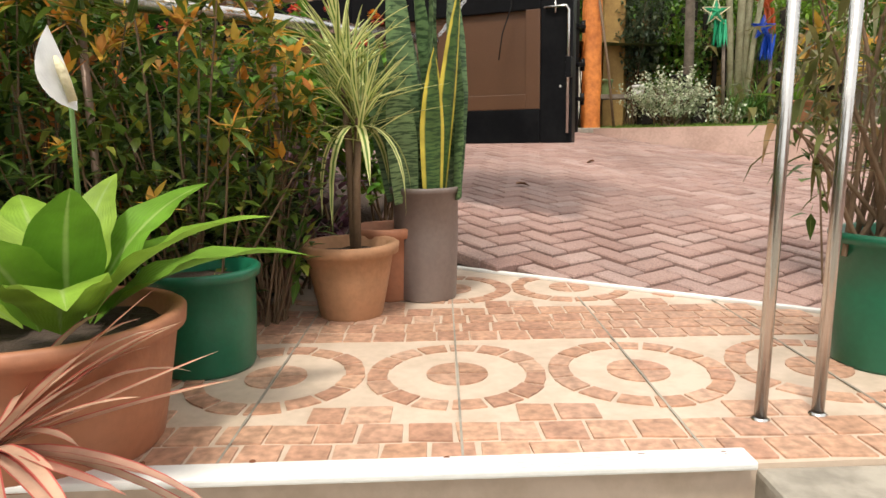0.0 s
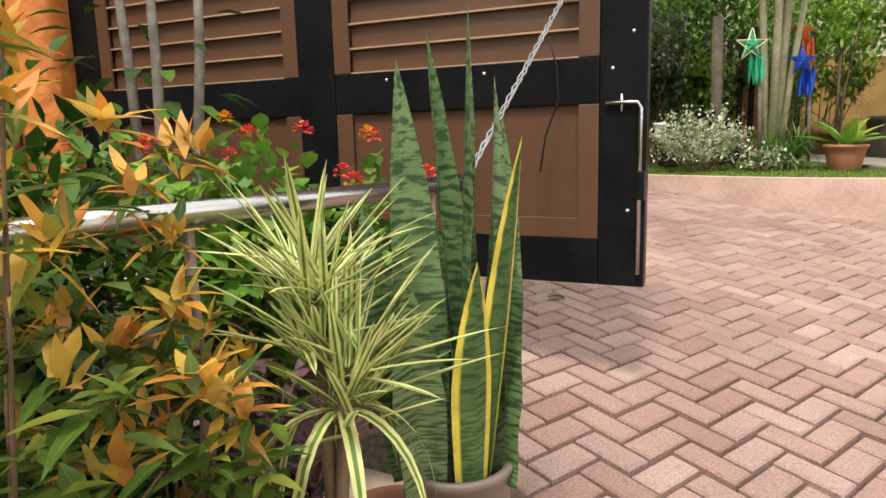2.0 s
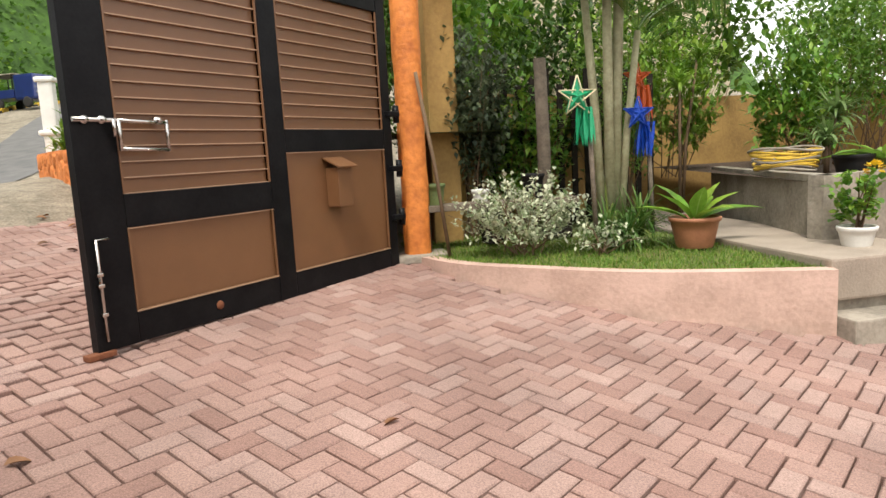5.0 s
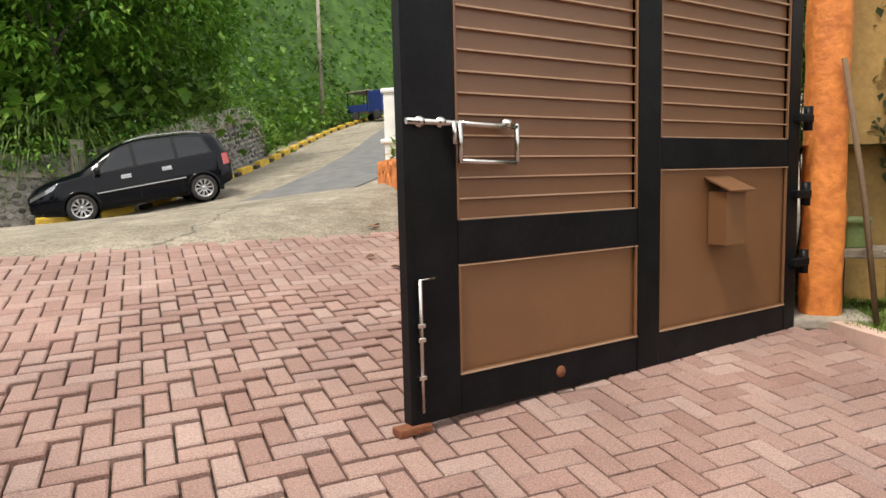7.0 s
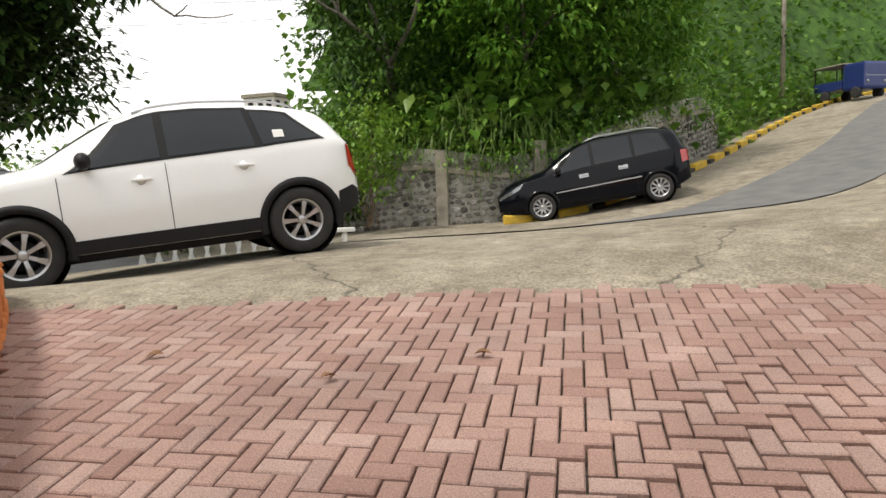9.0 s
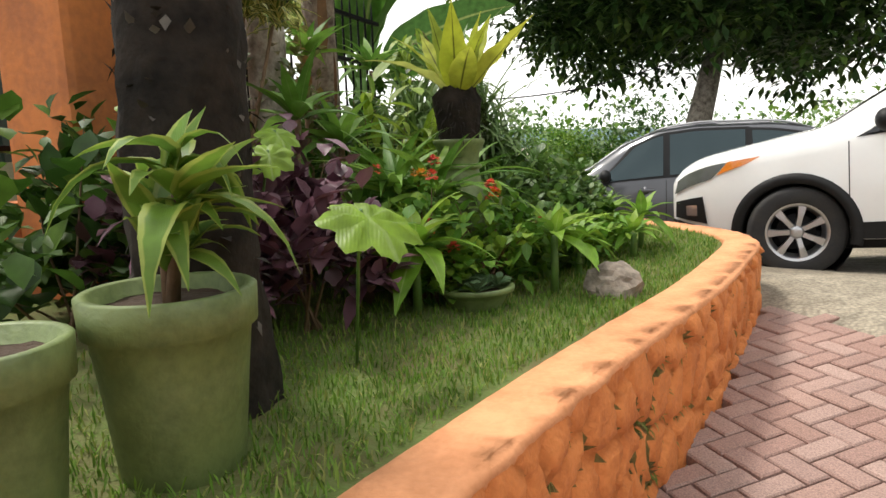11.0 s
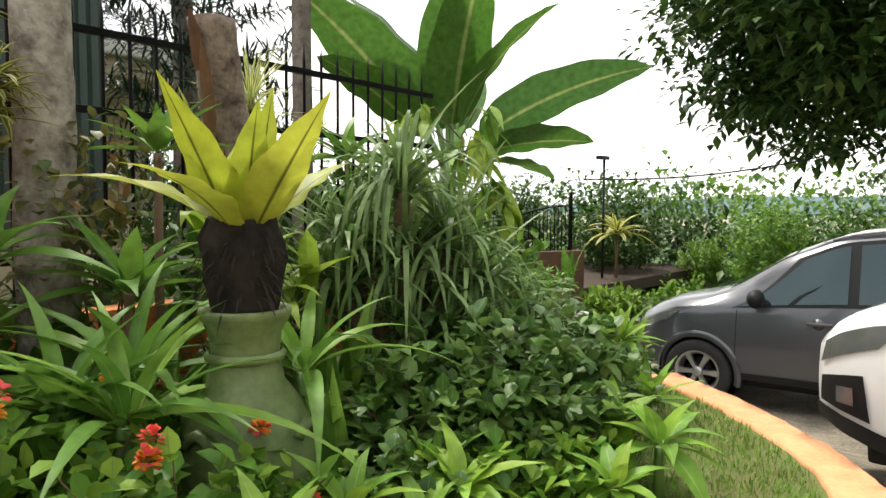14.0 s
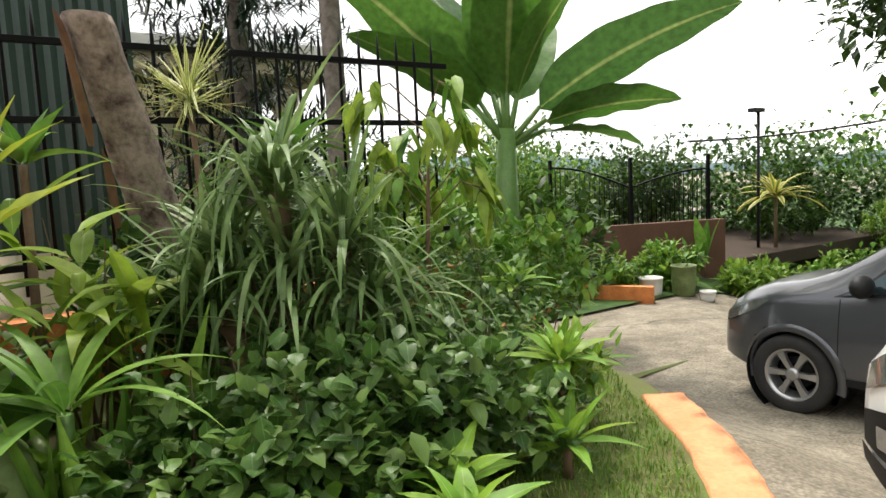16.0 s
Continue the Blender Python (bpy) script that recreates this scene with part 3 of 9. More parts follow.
def level(x, y):
    """Height of the ground: a tilted yard, a crest at the road, a road that climbs away and a lower lot."""
    x, y = np.asarray(x, float), np.asarray(y, float)
    u, v = uv_of(x, y)
    yard = plane(x, y)
    crest = 0.02 * v + 0.04 * smooth(0, 2, v) - 0.5 * smooth(3, 11, v) - 0.02 * softplus(v - 2)
    road = 1.325 + 0.011 * np.clip(u, -30, 30) + crest - 0.085 * softplus(-u - 2.0) + 0.08 * softplus(np.minimum(u, 25) - 1) + 0.12 * softplus(np.minimum(y, 70) - 19)
    lot = np.maximum(road, 0.35)
    w = smooth(-0.1, 2.2, v)
    g = yard * (1 - w) + lot * w
    low = smooth(-9.3, -11.2, x) * (1 - smooth(0.5, 4, v))
    g = g * (1 - low) + (0.8 + 0 * x) * low
    far = smooth(45, 110, np.hypot(x, y))
    return g * (1 - far) + (-3.0) * far


def ground_z(x, y):
    return float(level(x, y))


def grid_sheet(name, xs, ys, zf, mat):
    X, Y = np.meshgrid(xs, ys, indexing="ij")
    Z = zf(X, Y)
    v = np.stack([X, Y, Z], -1).reshape(-1, 3)
    ny = len(ys)
    i, j = np.meshgrid(np.arange(len(xs) - 1), np.arange(ny - 1), indexing="ij")
    a = (i * ny + j).ravel()
    return raw(name, v, np.stack([a, a + ny, a + ny + 1, a + 1], 1).tolist(), mat, smooth=True)


def spaced(inner, step, outer):
    a = np.arange(-inner, inner + 1e-6, step)
    b = inner * (outer / inner) ** np.linspace(0.06, 1, 16)
    return np.concatenate([-b[::-1], a, b])


def under_pavers(x, y):
    u, v = uv_of(x, y)
    inside = (v < -0.02) & (x > -9) & (x < 14) & (y < 16)
    z = level(x, y) - 0.05 * inside
    # a pit under the landing and the steps that lead up to it
    return np.where((y < 2.84 - 0.7 * (x - 0.1)) & (y < 3.1) & (x > -1.8) & (x < 1.5), np.minimum(z, -0.62), z - 0.075 * smooth(3.9, 2.5, y) * ((x > -0.6) & (x < 2.6)))


ground = tagged(new("ground", grid_sheet("ground", spaced(36, 0.36, 2500), spaced(40, 0.36, 2500), under_pavers, M_CONCRETE)),
                "worn stained concrete apron and ground", "ground", kind="structure")

# asphalt lane of the climbing road, a thin skin on the ground
ROAD = [(-30.0, 8.5), (-22.0, 12.5), (-15.5, 15.8), (-12.4, 18.4), (-11.7, 22.6), (-12.2, 27.9), (-13.4, 34.0), (-14.5, 42.0), (-13.5, 50.0), (-6.0, 58.0)]


def ribbon(points, w0, w1, lift, mat, name, step=0.5):
    """A strip along points, from w0 to w1 to their right, that follows the ground."""
    ps = [Vector((*p, 0)) for p in points]
    fine = []
    for i in range(len(ps) - 1):
        p0, p1, p2, p3 = ps[max(i - 1, 0)], ps[i], ps[i + 1], ps[min(i + 2, len(ps) - 1)]
        k = max(2, int((p2 - p1).length / step))
        for j in range(k):
            t = j / k
            fine.append(0.5 * ((2 * p1) + (p2 - p0) * t + (2 * p0 - 5 * p1 + 4 * p2 - p3) * t * t + (3 * p1 - p0 - 3 * p2 + p3) * t ** 3))
    fine.append(ps[-1])
    v, f = [], []
    cols = np.linspace(w0, w1, 8)
    for i, p in enumerate(fine):
        d = (fine[min(i + 1, len(fine) - 1)] - fine[max(i - 1, 0)]).normalized()
        n = Vector((d.y, -d.x, 0))
        for w in cols:
            q = p + n * float(w)
            v.append((q.x, q.y, ground_z(q.x, q.y) + lift))
    for i in range(len(fine) - 1):
        for j in range(7):
            a = i * 8 + j
            f.append((a, a + 1, a + 9, a + 8))
    return raw(name, v, f, mat, smooth=True), fine


me, ROADLINE = ribbon(ROAD, 0.3, 3.2, 0.02, M_CONCRETE, "road")
road = tagged(new("road", me), "pale concrete road climbing round a bend", "road", kind="structure")
me, _ = ribbon(ROAD, 3.2, 6.2, 0.024, M_ASPHALT, "asphalt_lane")
tagged(new("asphalt_lane", me), "dark asphalt lane beside the concrete road", "road", kind="structure")


def wall_strip(points, thick, base, top, mat, name, cap=None, cap_over=0.0, cap_h=0.0):
    """A wall along plan points; base and top are heights or functions of x, y; thickness to the right of the way."""
    v, f = [], []
    pts = [Vector((*p, 0)) for p in points]
    fb = base if callable(base) else (lambda x, y: base)
    ft = top if callable(top) else (lambda x, y: top)
    for i, p in enumerate(pts):
        d = (pts[min(i + 1, len(pts) - 1)] - pts[max(i - 1, 0)]).normalized()
        n = Vector((d.y, -d.x, 0))
        for q in (p, p + n * thick):
            v += [(q.x, q.y, fb(q.x, q.y)), (q.x, q.y, ft(p.x, p.y))]
    for i in range(len(pts) - 1):
        a, b = 4 * i, 4 * i + 4
        f += [(a, b, b + 1, a + 1), (a + 2, a + 3, b + 3, b + 2), (a + 1, b + 1, b + 3, a + 3), (a, a + 2, b + 2, b)]
    f += [(0, 1, 3, 2), (len(v) - 4, len(v) - 2, len(v) - 1, len(v) - 3)]
    return raw(name, v, f, mat)


def curve_points(ps, step=0.12):
    out = []
    ps = [Vector((*p, 0)) for p in ps]
    for i in range(len(ps) - 1):
        p0, p1, p2, p3 = ps[max(i - 1, 0)], ps[i], ps[i + 1], ps[min(i + 2, len(ps) - 1)]
        k = max(1, int((p2 - p1).length / step))
        for j in range(k):
            t = j / k
            q = 0.5 * ((2 * p1) + (p2 - p0) * t + (2 * p0 - 5 * p1 + 4 * p2 - p3) * t * t + (3 * p1 - p0 - 3 * p2 + p3) * t ** 3)
            out.append((q.x, q.y))
    out.append((ps[-1].x, ps[-1].y))
    return out


def stone_relief(points, base, top, seed, mat, name, rows=26, step=0.022, cell=0.2, depth=0.06):
    """A wall face of moulded irregular stones with grooves between them; the face stands on the left of the way along points.
    Returns the mesh and some places in the grooves."""
    rnd_ = np.random.default_rng(seed)
    P = np.array(points, float)
    seg = np.hypot(*np.diff(P, axis=0).T)
    at_ = np.concatenate([[0], np.cumsum(seg)])
    n = int(at_[-1] / step)
    S = np.linspace(0, at_[-1], n)
    X, Y = np.interp(S, at_, P[:, 0]), np.interp(S, at_, P[:, 1])
    dx, dy = np.gradient(X), np.gradient(Y)
    ln = np.hypot(dx, dy)
    nx, ny = -dy / ln, dx / ln
    Z0 = np.array([base(x, y) for x, y in zip(X, Y)])
    Z1 = np.array([top(x, y) if callable(top) else top for x, y in zip(X, Y)])
    T = np.linspace(0, 1, rows)
    Z = Z0[:, None] + (Z1 - Z0)[:, None] * T[None]
    zmin, zmax = Z.min(), Z.max()
    gs, gz = np.meshgrid(np.arange(-1, at_[-1] / cell + 2), np.arange(-1, (zmax - zmin) / cell + 2), indexing="ij")
    seeds = np.stack([(gs + rnd_.uniform(-0.42, 0.42, gs.shape)) * cell, zmin + (gz + rnd_.uniform(-0.42, 0.42, gs.shape)) * cell], -1).reshape(-1, 2)
    proud = rnd_.uniform(0.55, 1.0, len(seeds))
    ws = S[:, None] + 0.03 * np.sin(Z * 17 + S[:, None] * 3)
    wz = Z + 0.03 * np.sin(S[:, None] * 13 + Z * 5)
    H = np.zeros(Z.shape)
    for i_ in range(n):
        near_ = np.abs(seeds[:, 0] - S[i_]) < cell * 2.2
        sd, pr = seeds[near_], proud[near_]
        d = np.hypot(ws[i_][:, None] - sd[None, :, 0], wz[i_][:, None] - sd[None, :, 1])
        o = np.argsort(d, 1)
        d1, d2 = np.take_along_axis(d, o[:, :1], 1)[:, 0], np.take_along_axis(d, o[:, 1:2], 1)[:, 0]
        e = np.clip((d2 - d1 - cell * 0.02) / (cell * 0.16), 0, 1)
        H[i_] = depth * pr[o[:, 0]] * (e * e * (3 - 2 * e))
    grooves = []
    H += rnd_.normal(0, 0.0022, H.shape)
    edge_ = np.clip((1 - T) / 0.06, 0, 1)[None]
    H = H * edge_ + depth * 0.5 * (1 - edge_)
    V = np.stack([X[:, None] + nx[:, None] * H, Y[:, None] + ny[:, None] * H, Z], -1)
    for i_ in range(0, n, 3):
        for j_ in range(2, rows - 3):
            if H[i_, j_] < depth * 0.12:
                grooves.append(V[i_, j_])
    i2, j2 = np.meshgrid(np.arange(n - 1), np.arange(rows - 1), indexing="ij")
    a_ = (i2 * rows + j2).ravel()
    f_ = np.stack([a_, a_ + 1, a_ + rows + 1, a_ + rows], 1).tolist()
    me_ = raw(name, V.reshape(-1, 3), f_, mat, smooth=True)
    # deepest faces get a darker colour: mossy dirt plus painted groove shade
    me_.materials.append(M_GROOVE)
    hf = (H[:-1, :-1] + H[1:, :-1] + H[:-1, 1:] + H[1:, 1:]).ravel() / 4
    patchy = np.sin(S[:-1] * 3.1 + seed)[:, None] + np.sin(S[:-1] * 7.7)[:, None] + np.sin(Z[:-1, :-1] * 11 + S[:-1][:, None] * 2)
    groove_dark = (hf < depth * 0.3) & (patchy.ravel() > -0.7)
    me_.polygons.foreach_set("material_index", groove_dark.astype(np.int32))
    return me_, np.array(grooves)


def groove_weeds(name, places, count, out, label):
    """Grass and moss that has rooted in the grooves of a wall."""
    k = RNG.choice(len(places), count)
    # weeds keep to a few damp stretches
    wet = np.sin(places[k, 0] * 2.3 + places[k, 1]) + np.sin(places[k, 0] * 5.1 + 1.0) > 0.1
    b = places[k][wet]
    w = unit(RNG.normal(0, 0.45, (len(b), 3)) + np.array([out[0], out[1], 0.9]))
    tagged(new(name, leaf_mesh(name, [leaf_set(b, w, RNG.uniform(0.02, 0.07, len(b)), 0.008, RNG.uniform(0.1, 1.2, len(b)), "strap", 3)], M_WEED)), label, "weeds", kind="stuff")


def unit(a):
    return a / np.maximum(np.linalg.norm(a, axis=-1, keepdims=True), 1e-9)


# the orange planter wall beside the drive: outer face line, thickness inwards (to the left seen from the drive)
BED_TOP = 1.68
BED = curve_points([(-2.15, 4.72), (-3.1, 4.9), (-4.0, 5.09), (-4.69, 5.26), (-5.5, 5.47), (-6.5, 5.66), (-7.1, 5.74), (-7.53, 5.66), (-7.91, 5.41), (-8.26, 5.07), (-8.5, 4.8), (-8.72, 4.48), (-8.84, 4.3)])
BED_LINE = BED + curve_points([(-8.9, 4.2), (-9.3, 3.6), (-9.9, 2.9), (-10.8, 2.35), (-12.0, 2.2)])
lowest = lambda x, y: ground_z(x, y) - 0.25
bed_wall = tagged(new("planter_wall", wall_strip(BED[::-1], 0.2, lowest, BED_TOP - 0.035, M_ORANGE, "planter_wall")),
                  "orange painted planter wall with grooved stone relief", "garden wall", kind="structure")
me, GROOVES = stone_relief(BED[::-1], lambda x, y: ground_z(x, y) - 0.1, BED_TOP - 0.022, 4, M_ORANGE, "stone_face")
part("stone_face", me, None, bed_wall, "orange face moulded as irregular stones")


def worn_cap(points, thick, z, name, over=0.03):
    """A hand-trowelled cap with uneven edges."""
    P = np.array(points, float)
    d = np.gradient(P, axis=0)
    d /= np.hypot(d[:, :1], d[:, 1:])
    nrm = np.stack([-d[:, 1], d[:, 0]], 1)
    v_, f_ = [], []
    prof = ((over - 0.006, -0.045), (over + 0.004, -0.02), (over - 0.008, -0.003), (over - 0.03, 0.004), (0.0, 0.006), (-thick * 0.5, 0.005), (-thick + 0.012, 0.003), (-thick, -0.012), (-thick, -0.05))
    for i_, (p_, n_) in enumerate(zip(P, nrm)):
        for j_, (o_, h_) in enumerate(prof):
            jit = 0.011 * noise.noise(Vector((p_[0] * 9, p_[1] * 9, j_ * 0.7))) + 0.006 * noise.noise(Vector((p_[0] * 31, p_[1] * 31, j_ * 1.9)))
            q = p_ + n_ * (o_ + jit)
            v_.append((q[0], q[1], z + h_ + 0.5 * jit))
    m_ = len(prof)
    for i_ in range(len(P) - 1):
        for j_ in range(m_ - 1):
            a_ = i_ * m_ + j_
            f_.append((a_, a_ + 1, a_ + m_ + 1, a_ + m_))
    f_ += [tuple(range(m_)), tuple(range(len(v_) - m_, len(v_)))[::-1]]
    return raw(name, v_, f_, M_CAP, smooth=True)


def resample(points, step):
    P = np.array(points, float)
    at_ = np.concatenate([[0], np.cumsum(np.hypot(*np.diff(P, axis=0).T))])
    S = np.linspace(0, at_[-1], int(at_[-1] / step))
    return np.stack([np.interp(S, at_, P[:, 0]), np.interp(S, at_, P[:, 1])], 1)


part("wall_cap", worn_cap(resample(BED[::-1], 0.03), 0.2, BED_TOP, "wall_cap"), None, bed_wall, "paler worn orange cap")
groove_weeds("wall_weeds", GROOVES, 2600, (0.3, 0.9), "thin green weeds rooted in the wall's grooves")


def bed_level(x, y):
    """Lawn and soil of the raised bed."""
    return BED_TOP - 0.03 + 0.05 * np.sin(x * 1.3) * np.cos(y * 1.1) * 0.6 + 0.10 * smooth(4.6, 3.0, y) - 0.95 * smooth(8.75, 10.6, -np.asarray(x, float))


FENCE_Y = 2.05
v, f = [], []
rows_n = 12
for k, (x, y) in enumerate(BED_LINE):
    for j in range(rows_n):
        yy = (y - 0.12) + (FENCE_Y - (y - 0.12)) * j / (rows_n - 1)
        v.append((x, yy, float(bed_level(x, yy))))
for k in range(len(BED_LINE) - 1):
    for j in range(rows_n - 1):
        a = k * rows_n + j
        f.append((a, a + 1, a + rows_n + 1, a + rows_n))
tagged(new("bed_soil", raw("bed_soil", v, f, M_LAWNBASE, smooth=True)), "clipped green lawn over garden soil", "lawn", kind="structure")

# the lawn planter with the low pink kerb wall beside the gate post
KERB = curve_points([(1.95, 8.95), (2.21, 8.3), (2.7, 7.78), (3.28, 7.27), (3.88, 6.96), (4.32, 6.78), (4.46, 6.72)])
KERB_TOP = 0.94
kerb = tagged(new("kerb_wall", wall_strip(KERB[::-1], 0.13, lowest, KERB_TOP, M_PINK, "kerb_wall")), "faded pink rendered low planter wall", "garden wall", kind="structure")
wall_a = curve_points([(-3.9, 17.2), (-3.1, 15.2), (-2.3, 13.3), (-1.4, 11.6), (-0.35, 10.1), (0.6, 9.2), (1.7, 8.95)])
tagged(new("entrance_wall", wall_strip(wall_a[::-1], 0.22, lowest, lambda x, y: 2.13 + 0.02 * (y - 10), M_ORANGE, "entrance_wall")), "orange planter wall with stone relief beside the drive", "garden wall", kind="structure")
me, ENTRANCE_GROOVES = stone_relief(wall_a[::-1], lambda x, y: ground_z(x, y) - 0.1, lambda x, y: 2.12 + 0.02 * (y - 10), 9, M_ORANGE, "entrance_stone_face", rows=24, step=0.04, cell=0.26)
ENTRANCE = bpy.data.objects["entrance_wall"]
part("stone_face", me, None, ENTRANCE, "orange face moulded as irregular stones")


# ---- gate ----
def gate_leaf(m, side, panel_mat, xs, zs, bead, label):
    """A driveway gate leaf: local x from the free edge to the hinge, y thickness, z from the leaf's foot; side: the y side where the louvre lips show."""
    T, H = 0.07, 2.35
    s0, s1, s2, s3, L = xs
    g = thing("gate_leaf", m, label, "gate", "driveway gate leaves")
    for x0, x1 in ((0, s0), (s1, s2), (s3, L)):
        part("stile", box(x1 - x0, T, H, ((x0 + x1) / 2, 0, 0), 0.006), M_BLACK, g)
    for a, b, mid0, mid1 in ((s0 + 0.002, s1 - 0.002, zs[1], zs[2]), (s2 + 0.002, s3 - 0.002, zs[3], zs[4])):
        w, c = b - a, (a + b) / 2
        for z0, z1 in ((0.0, zs[0]), (mid0, mid1), (H - 0.16, H)):
            part("rail", box(w, T - 0.008, z1 - z0, (c, 0, z0), 0.005), M_BLACK, g)
        part("panel", box(w, 0.02, mid0 - zs[0], (c, 0, zs[0])), panel_mat, g, "flat brown panel")
        for za, zb in ((zs[0], mid0), (mid1, H - 0.16)):
            for xx in (a + bead / 2, b - bead / 2):
                part("bead", box(bead, 0.014, zb - za, (xx, side * 0.026, za), 0.003), panel_mat, g)
        part("bead", box(w - 2 * bead, 0.014, bead, (c, side * 0.026, zs[0]), 0.003), panel_mat, g)
        if side < 0:
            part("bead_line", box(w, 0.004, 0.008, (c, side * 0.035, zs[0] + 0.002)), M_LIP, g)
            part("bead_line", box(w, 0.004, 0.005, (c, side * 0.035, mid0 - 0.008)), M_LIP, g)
        z = mid1
        while z < H - 0.17:
            part("slat", box(w - 2 * bead, 0.014, 0.094, (c, 0, z), 0.0, rot=Matrix.Rotation(radians(2.0 * side), 4, "X")), panel_mat, g)
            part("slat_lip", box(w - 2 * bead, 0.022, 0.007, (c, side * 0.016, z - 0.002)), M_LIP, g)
            z += 0.089 if side < 0 else 0.098
        part("backing", box(w, 0.006, H - 0.16 - mid1, (c, -side * 0.02, mid1)), panel_mat, g)
    return g


M_RUST = material("rust", (0.2, 0.07, 0.03), 0.9, scale=20, fine=60, bump=0.6)
M_BROWNSTEEL = material("brown_painted_steel", (0.3, 0.2, 0.15), 0.4, 0.3, scale=12, fine=60)
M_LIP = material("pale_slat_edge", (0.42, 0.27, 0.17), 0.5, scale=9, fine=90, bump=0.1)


def frame_from(p, q, z):
    d = Vector((q[0] - p[0], q[1] - p[1], 0)).normalized()
    return Matrix(((d.x, -d.y, 0, p[0]), (d.y, d.x, 0, p[1]), (0, 0, 1, z), (0, 0, 0, 1)))


leaf_b = gate_leaf(frame_from((-0.19, 6.80), (1.76, 8.86), 0.875), -1, M_BROWN, (0.25, 1.37, 1.54, 2.72, 2.84), (0.177, 0.663, 0.852, 1.05, 1.215), 0.014, "tall black steel gate leaf with brown louvres, standing open")
leaf_a = gate_leaf(frame_from((0.67, 3.43), (-1.89, 4.62), 0.865), 1, M_BROWN_SHADED, (0.165, 1.27, 1.45, 2.64, 2.82), (0.173, 0.66, 0.825, 0.66, 0.825), 0.075, "black steel gate leaf with brown louvres, swung inwards")

# bolt, handle, letter box and latches on the leaf that faces the drive
lb = bmesh.new()
tube([(0.0, -0.06, 1.26), (0.5, -0.06, 1.25)], 0.013, 10, lb)
part("bolt_bar", lb, M_STEEL, leaf_b, "worn steel sliding bolt")
hb = bmesh.new()
for p, q in (((0.25, -0.07, 1.255), (0.55, -0.07, 1.245)), ((0.25, -0.07, 1.10), (0.55, -0.07, 1.09)), ((0.25, -0.07, 1.09), (0.25, -0.07, 1.26)), ((0.55, -0.07, 1.08), (0.55, -0.07, 1.26)), ((0.22, -0.07, 1.17), (0.22, -0.07, 1.26))):
    tube([p, q], 0.012, 6, hb)
part("pull_handle", hb, M_STEEL, leaf_b, "square steel pull handle")
for x in (0.06, 0.16, 0.5):
    part("bolt_guide", lathe([(0, 0), (0.022, 0), (0.022, 0.03), (0.014, 0.03), (0.014, 0.05), (0, 0.05)], 12, m=pose(x, -0.035, 1.258, 90)), M_STEEL, leaf_b)
part("drop_bolt", tube([(0.115, -0.055, 0.62), (0.045, -0.055, 0.62), (0.045, -0.055, 0.06)], 0.009, 8), M_STEEL, leaf_b, "dull steel drop bolt")
for z in (0.2, 0.36, 0.42):
    part("bolt_keeper", box(0.035, 0.03, 0.02, (0.045, -0.05, z), 0.004), M_STEEL, leaf_b)
part("wheel_foot", box(0.16, 0.07, 0.035, (0.01, -0.02, -0.03), 0.008), M_RUST, leaf_b, "rusty steel foot")
part("rust_patch", lathe([(0, 0), (0.03, 0), (0.028, 0.004), (0, 0.004)], 9, m=pose(0.83, -0.035, 0.09, 90)), M_RUST, leaf_b, "round rust patch")
mb = box(0.17, 0.12, 0.30, (2.05, -0.075, 0.62), 0.004)
part("letter_box", mb, M_BROWN, leaf_b, "brown letter box with a sloping lid")
part("letter_box_lid", box(0.23, 0.19, 0.012, (2.05, -0.09, 0.955), 0.003, rot=Matrix.Rotation(radians(24), 4, "X")), M_BROWN, leaf_b)
for z in (0.42, 0.85, 1.32):
    hg = box(0.16, 0.06, 0.05, (2.84, -0.05, z), 0.01)
    tube([(2.9, -0.05, z - 0.05), (2.9, -0.05, z + 0.1)], 0.028, 10, hg)
    part("hinge", hg, M_BLACK, leaf_b)
# the other leaf: hook bolt, chain handle and the twisted wire that holds it open
hb = bmesh.new()
for p, q in (((0.25, 0.06, 1.27), (0.46, 0.06, 1.27)), ((0.25, 0.06, 1.12), (0.46, 0.06, 1.12)), ((0.25, 0.06, 1.11), (0.25, 0.06, 1.28)), ((0.46, 0.06, 1.11), (0.46, 0.06, 1.28)), ((0.02, 0.06, 1.29), (0.5, 0.06, 1.295))):
    tube([p, q], 0.012, 6, hb)
part("pull_handle", hb, M_BROWNSTEEL, leaf_a, "square steel pull handle")
part("hook_bolt", tube([(0.14, 0.05, 0.66), (0.03, 0.05, 0.66), (0.02, 0.05, 0.64), (0.02, 0.05, 0.05)], 0.008, 8), M_STEEL, leaf_a)
part("hook_bolt", tube([(0.085, 0.05, 0.63), (0.085, 0.05, 0.69)], 0.006, 8), M_STEEL, leaf_a)
part("bolt_keeper", box(0.03, 0.04, 0.1, (0.015, 0.045, 0.32), 0.004), M_BLACK, leaf_a)
part("padlock", box(0.05, 0.03, 0.06, (0.27, 0.07, 1.05), 0.008), M_TRIM, leaf_a)
part("chain", tube([(0.25, 0.07, 1.12), (0.24, 0.08, 1.22), (0.2, 0.08, 1.25), (0.18, 0.08, 1.14)], 0.012, 6), M_STEEL, leaf_a)
part("hanging_string", tube([(0.34, 0.08, 0.9), (0.31, 0.08, 0.8), (0.30, 0.08, 0.68), (0.35, 0.08, 0.55), (0.37, 0.08, 0.42)], 0.0035, 5), M_TRIM, leaf_a)
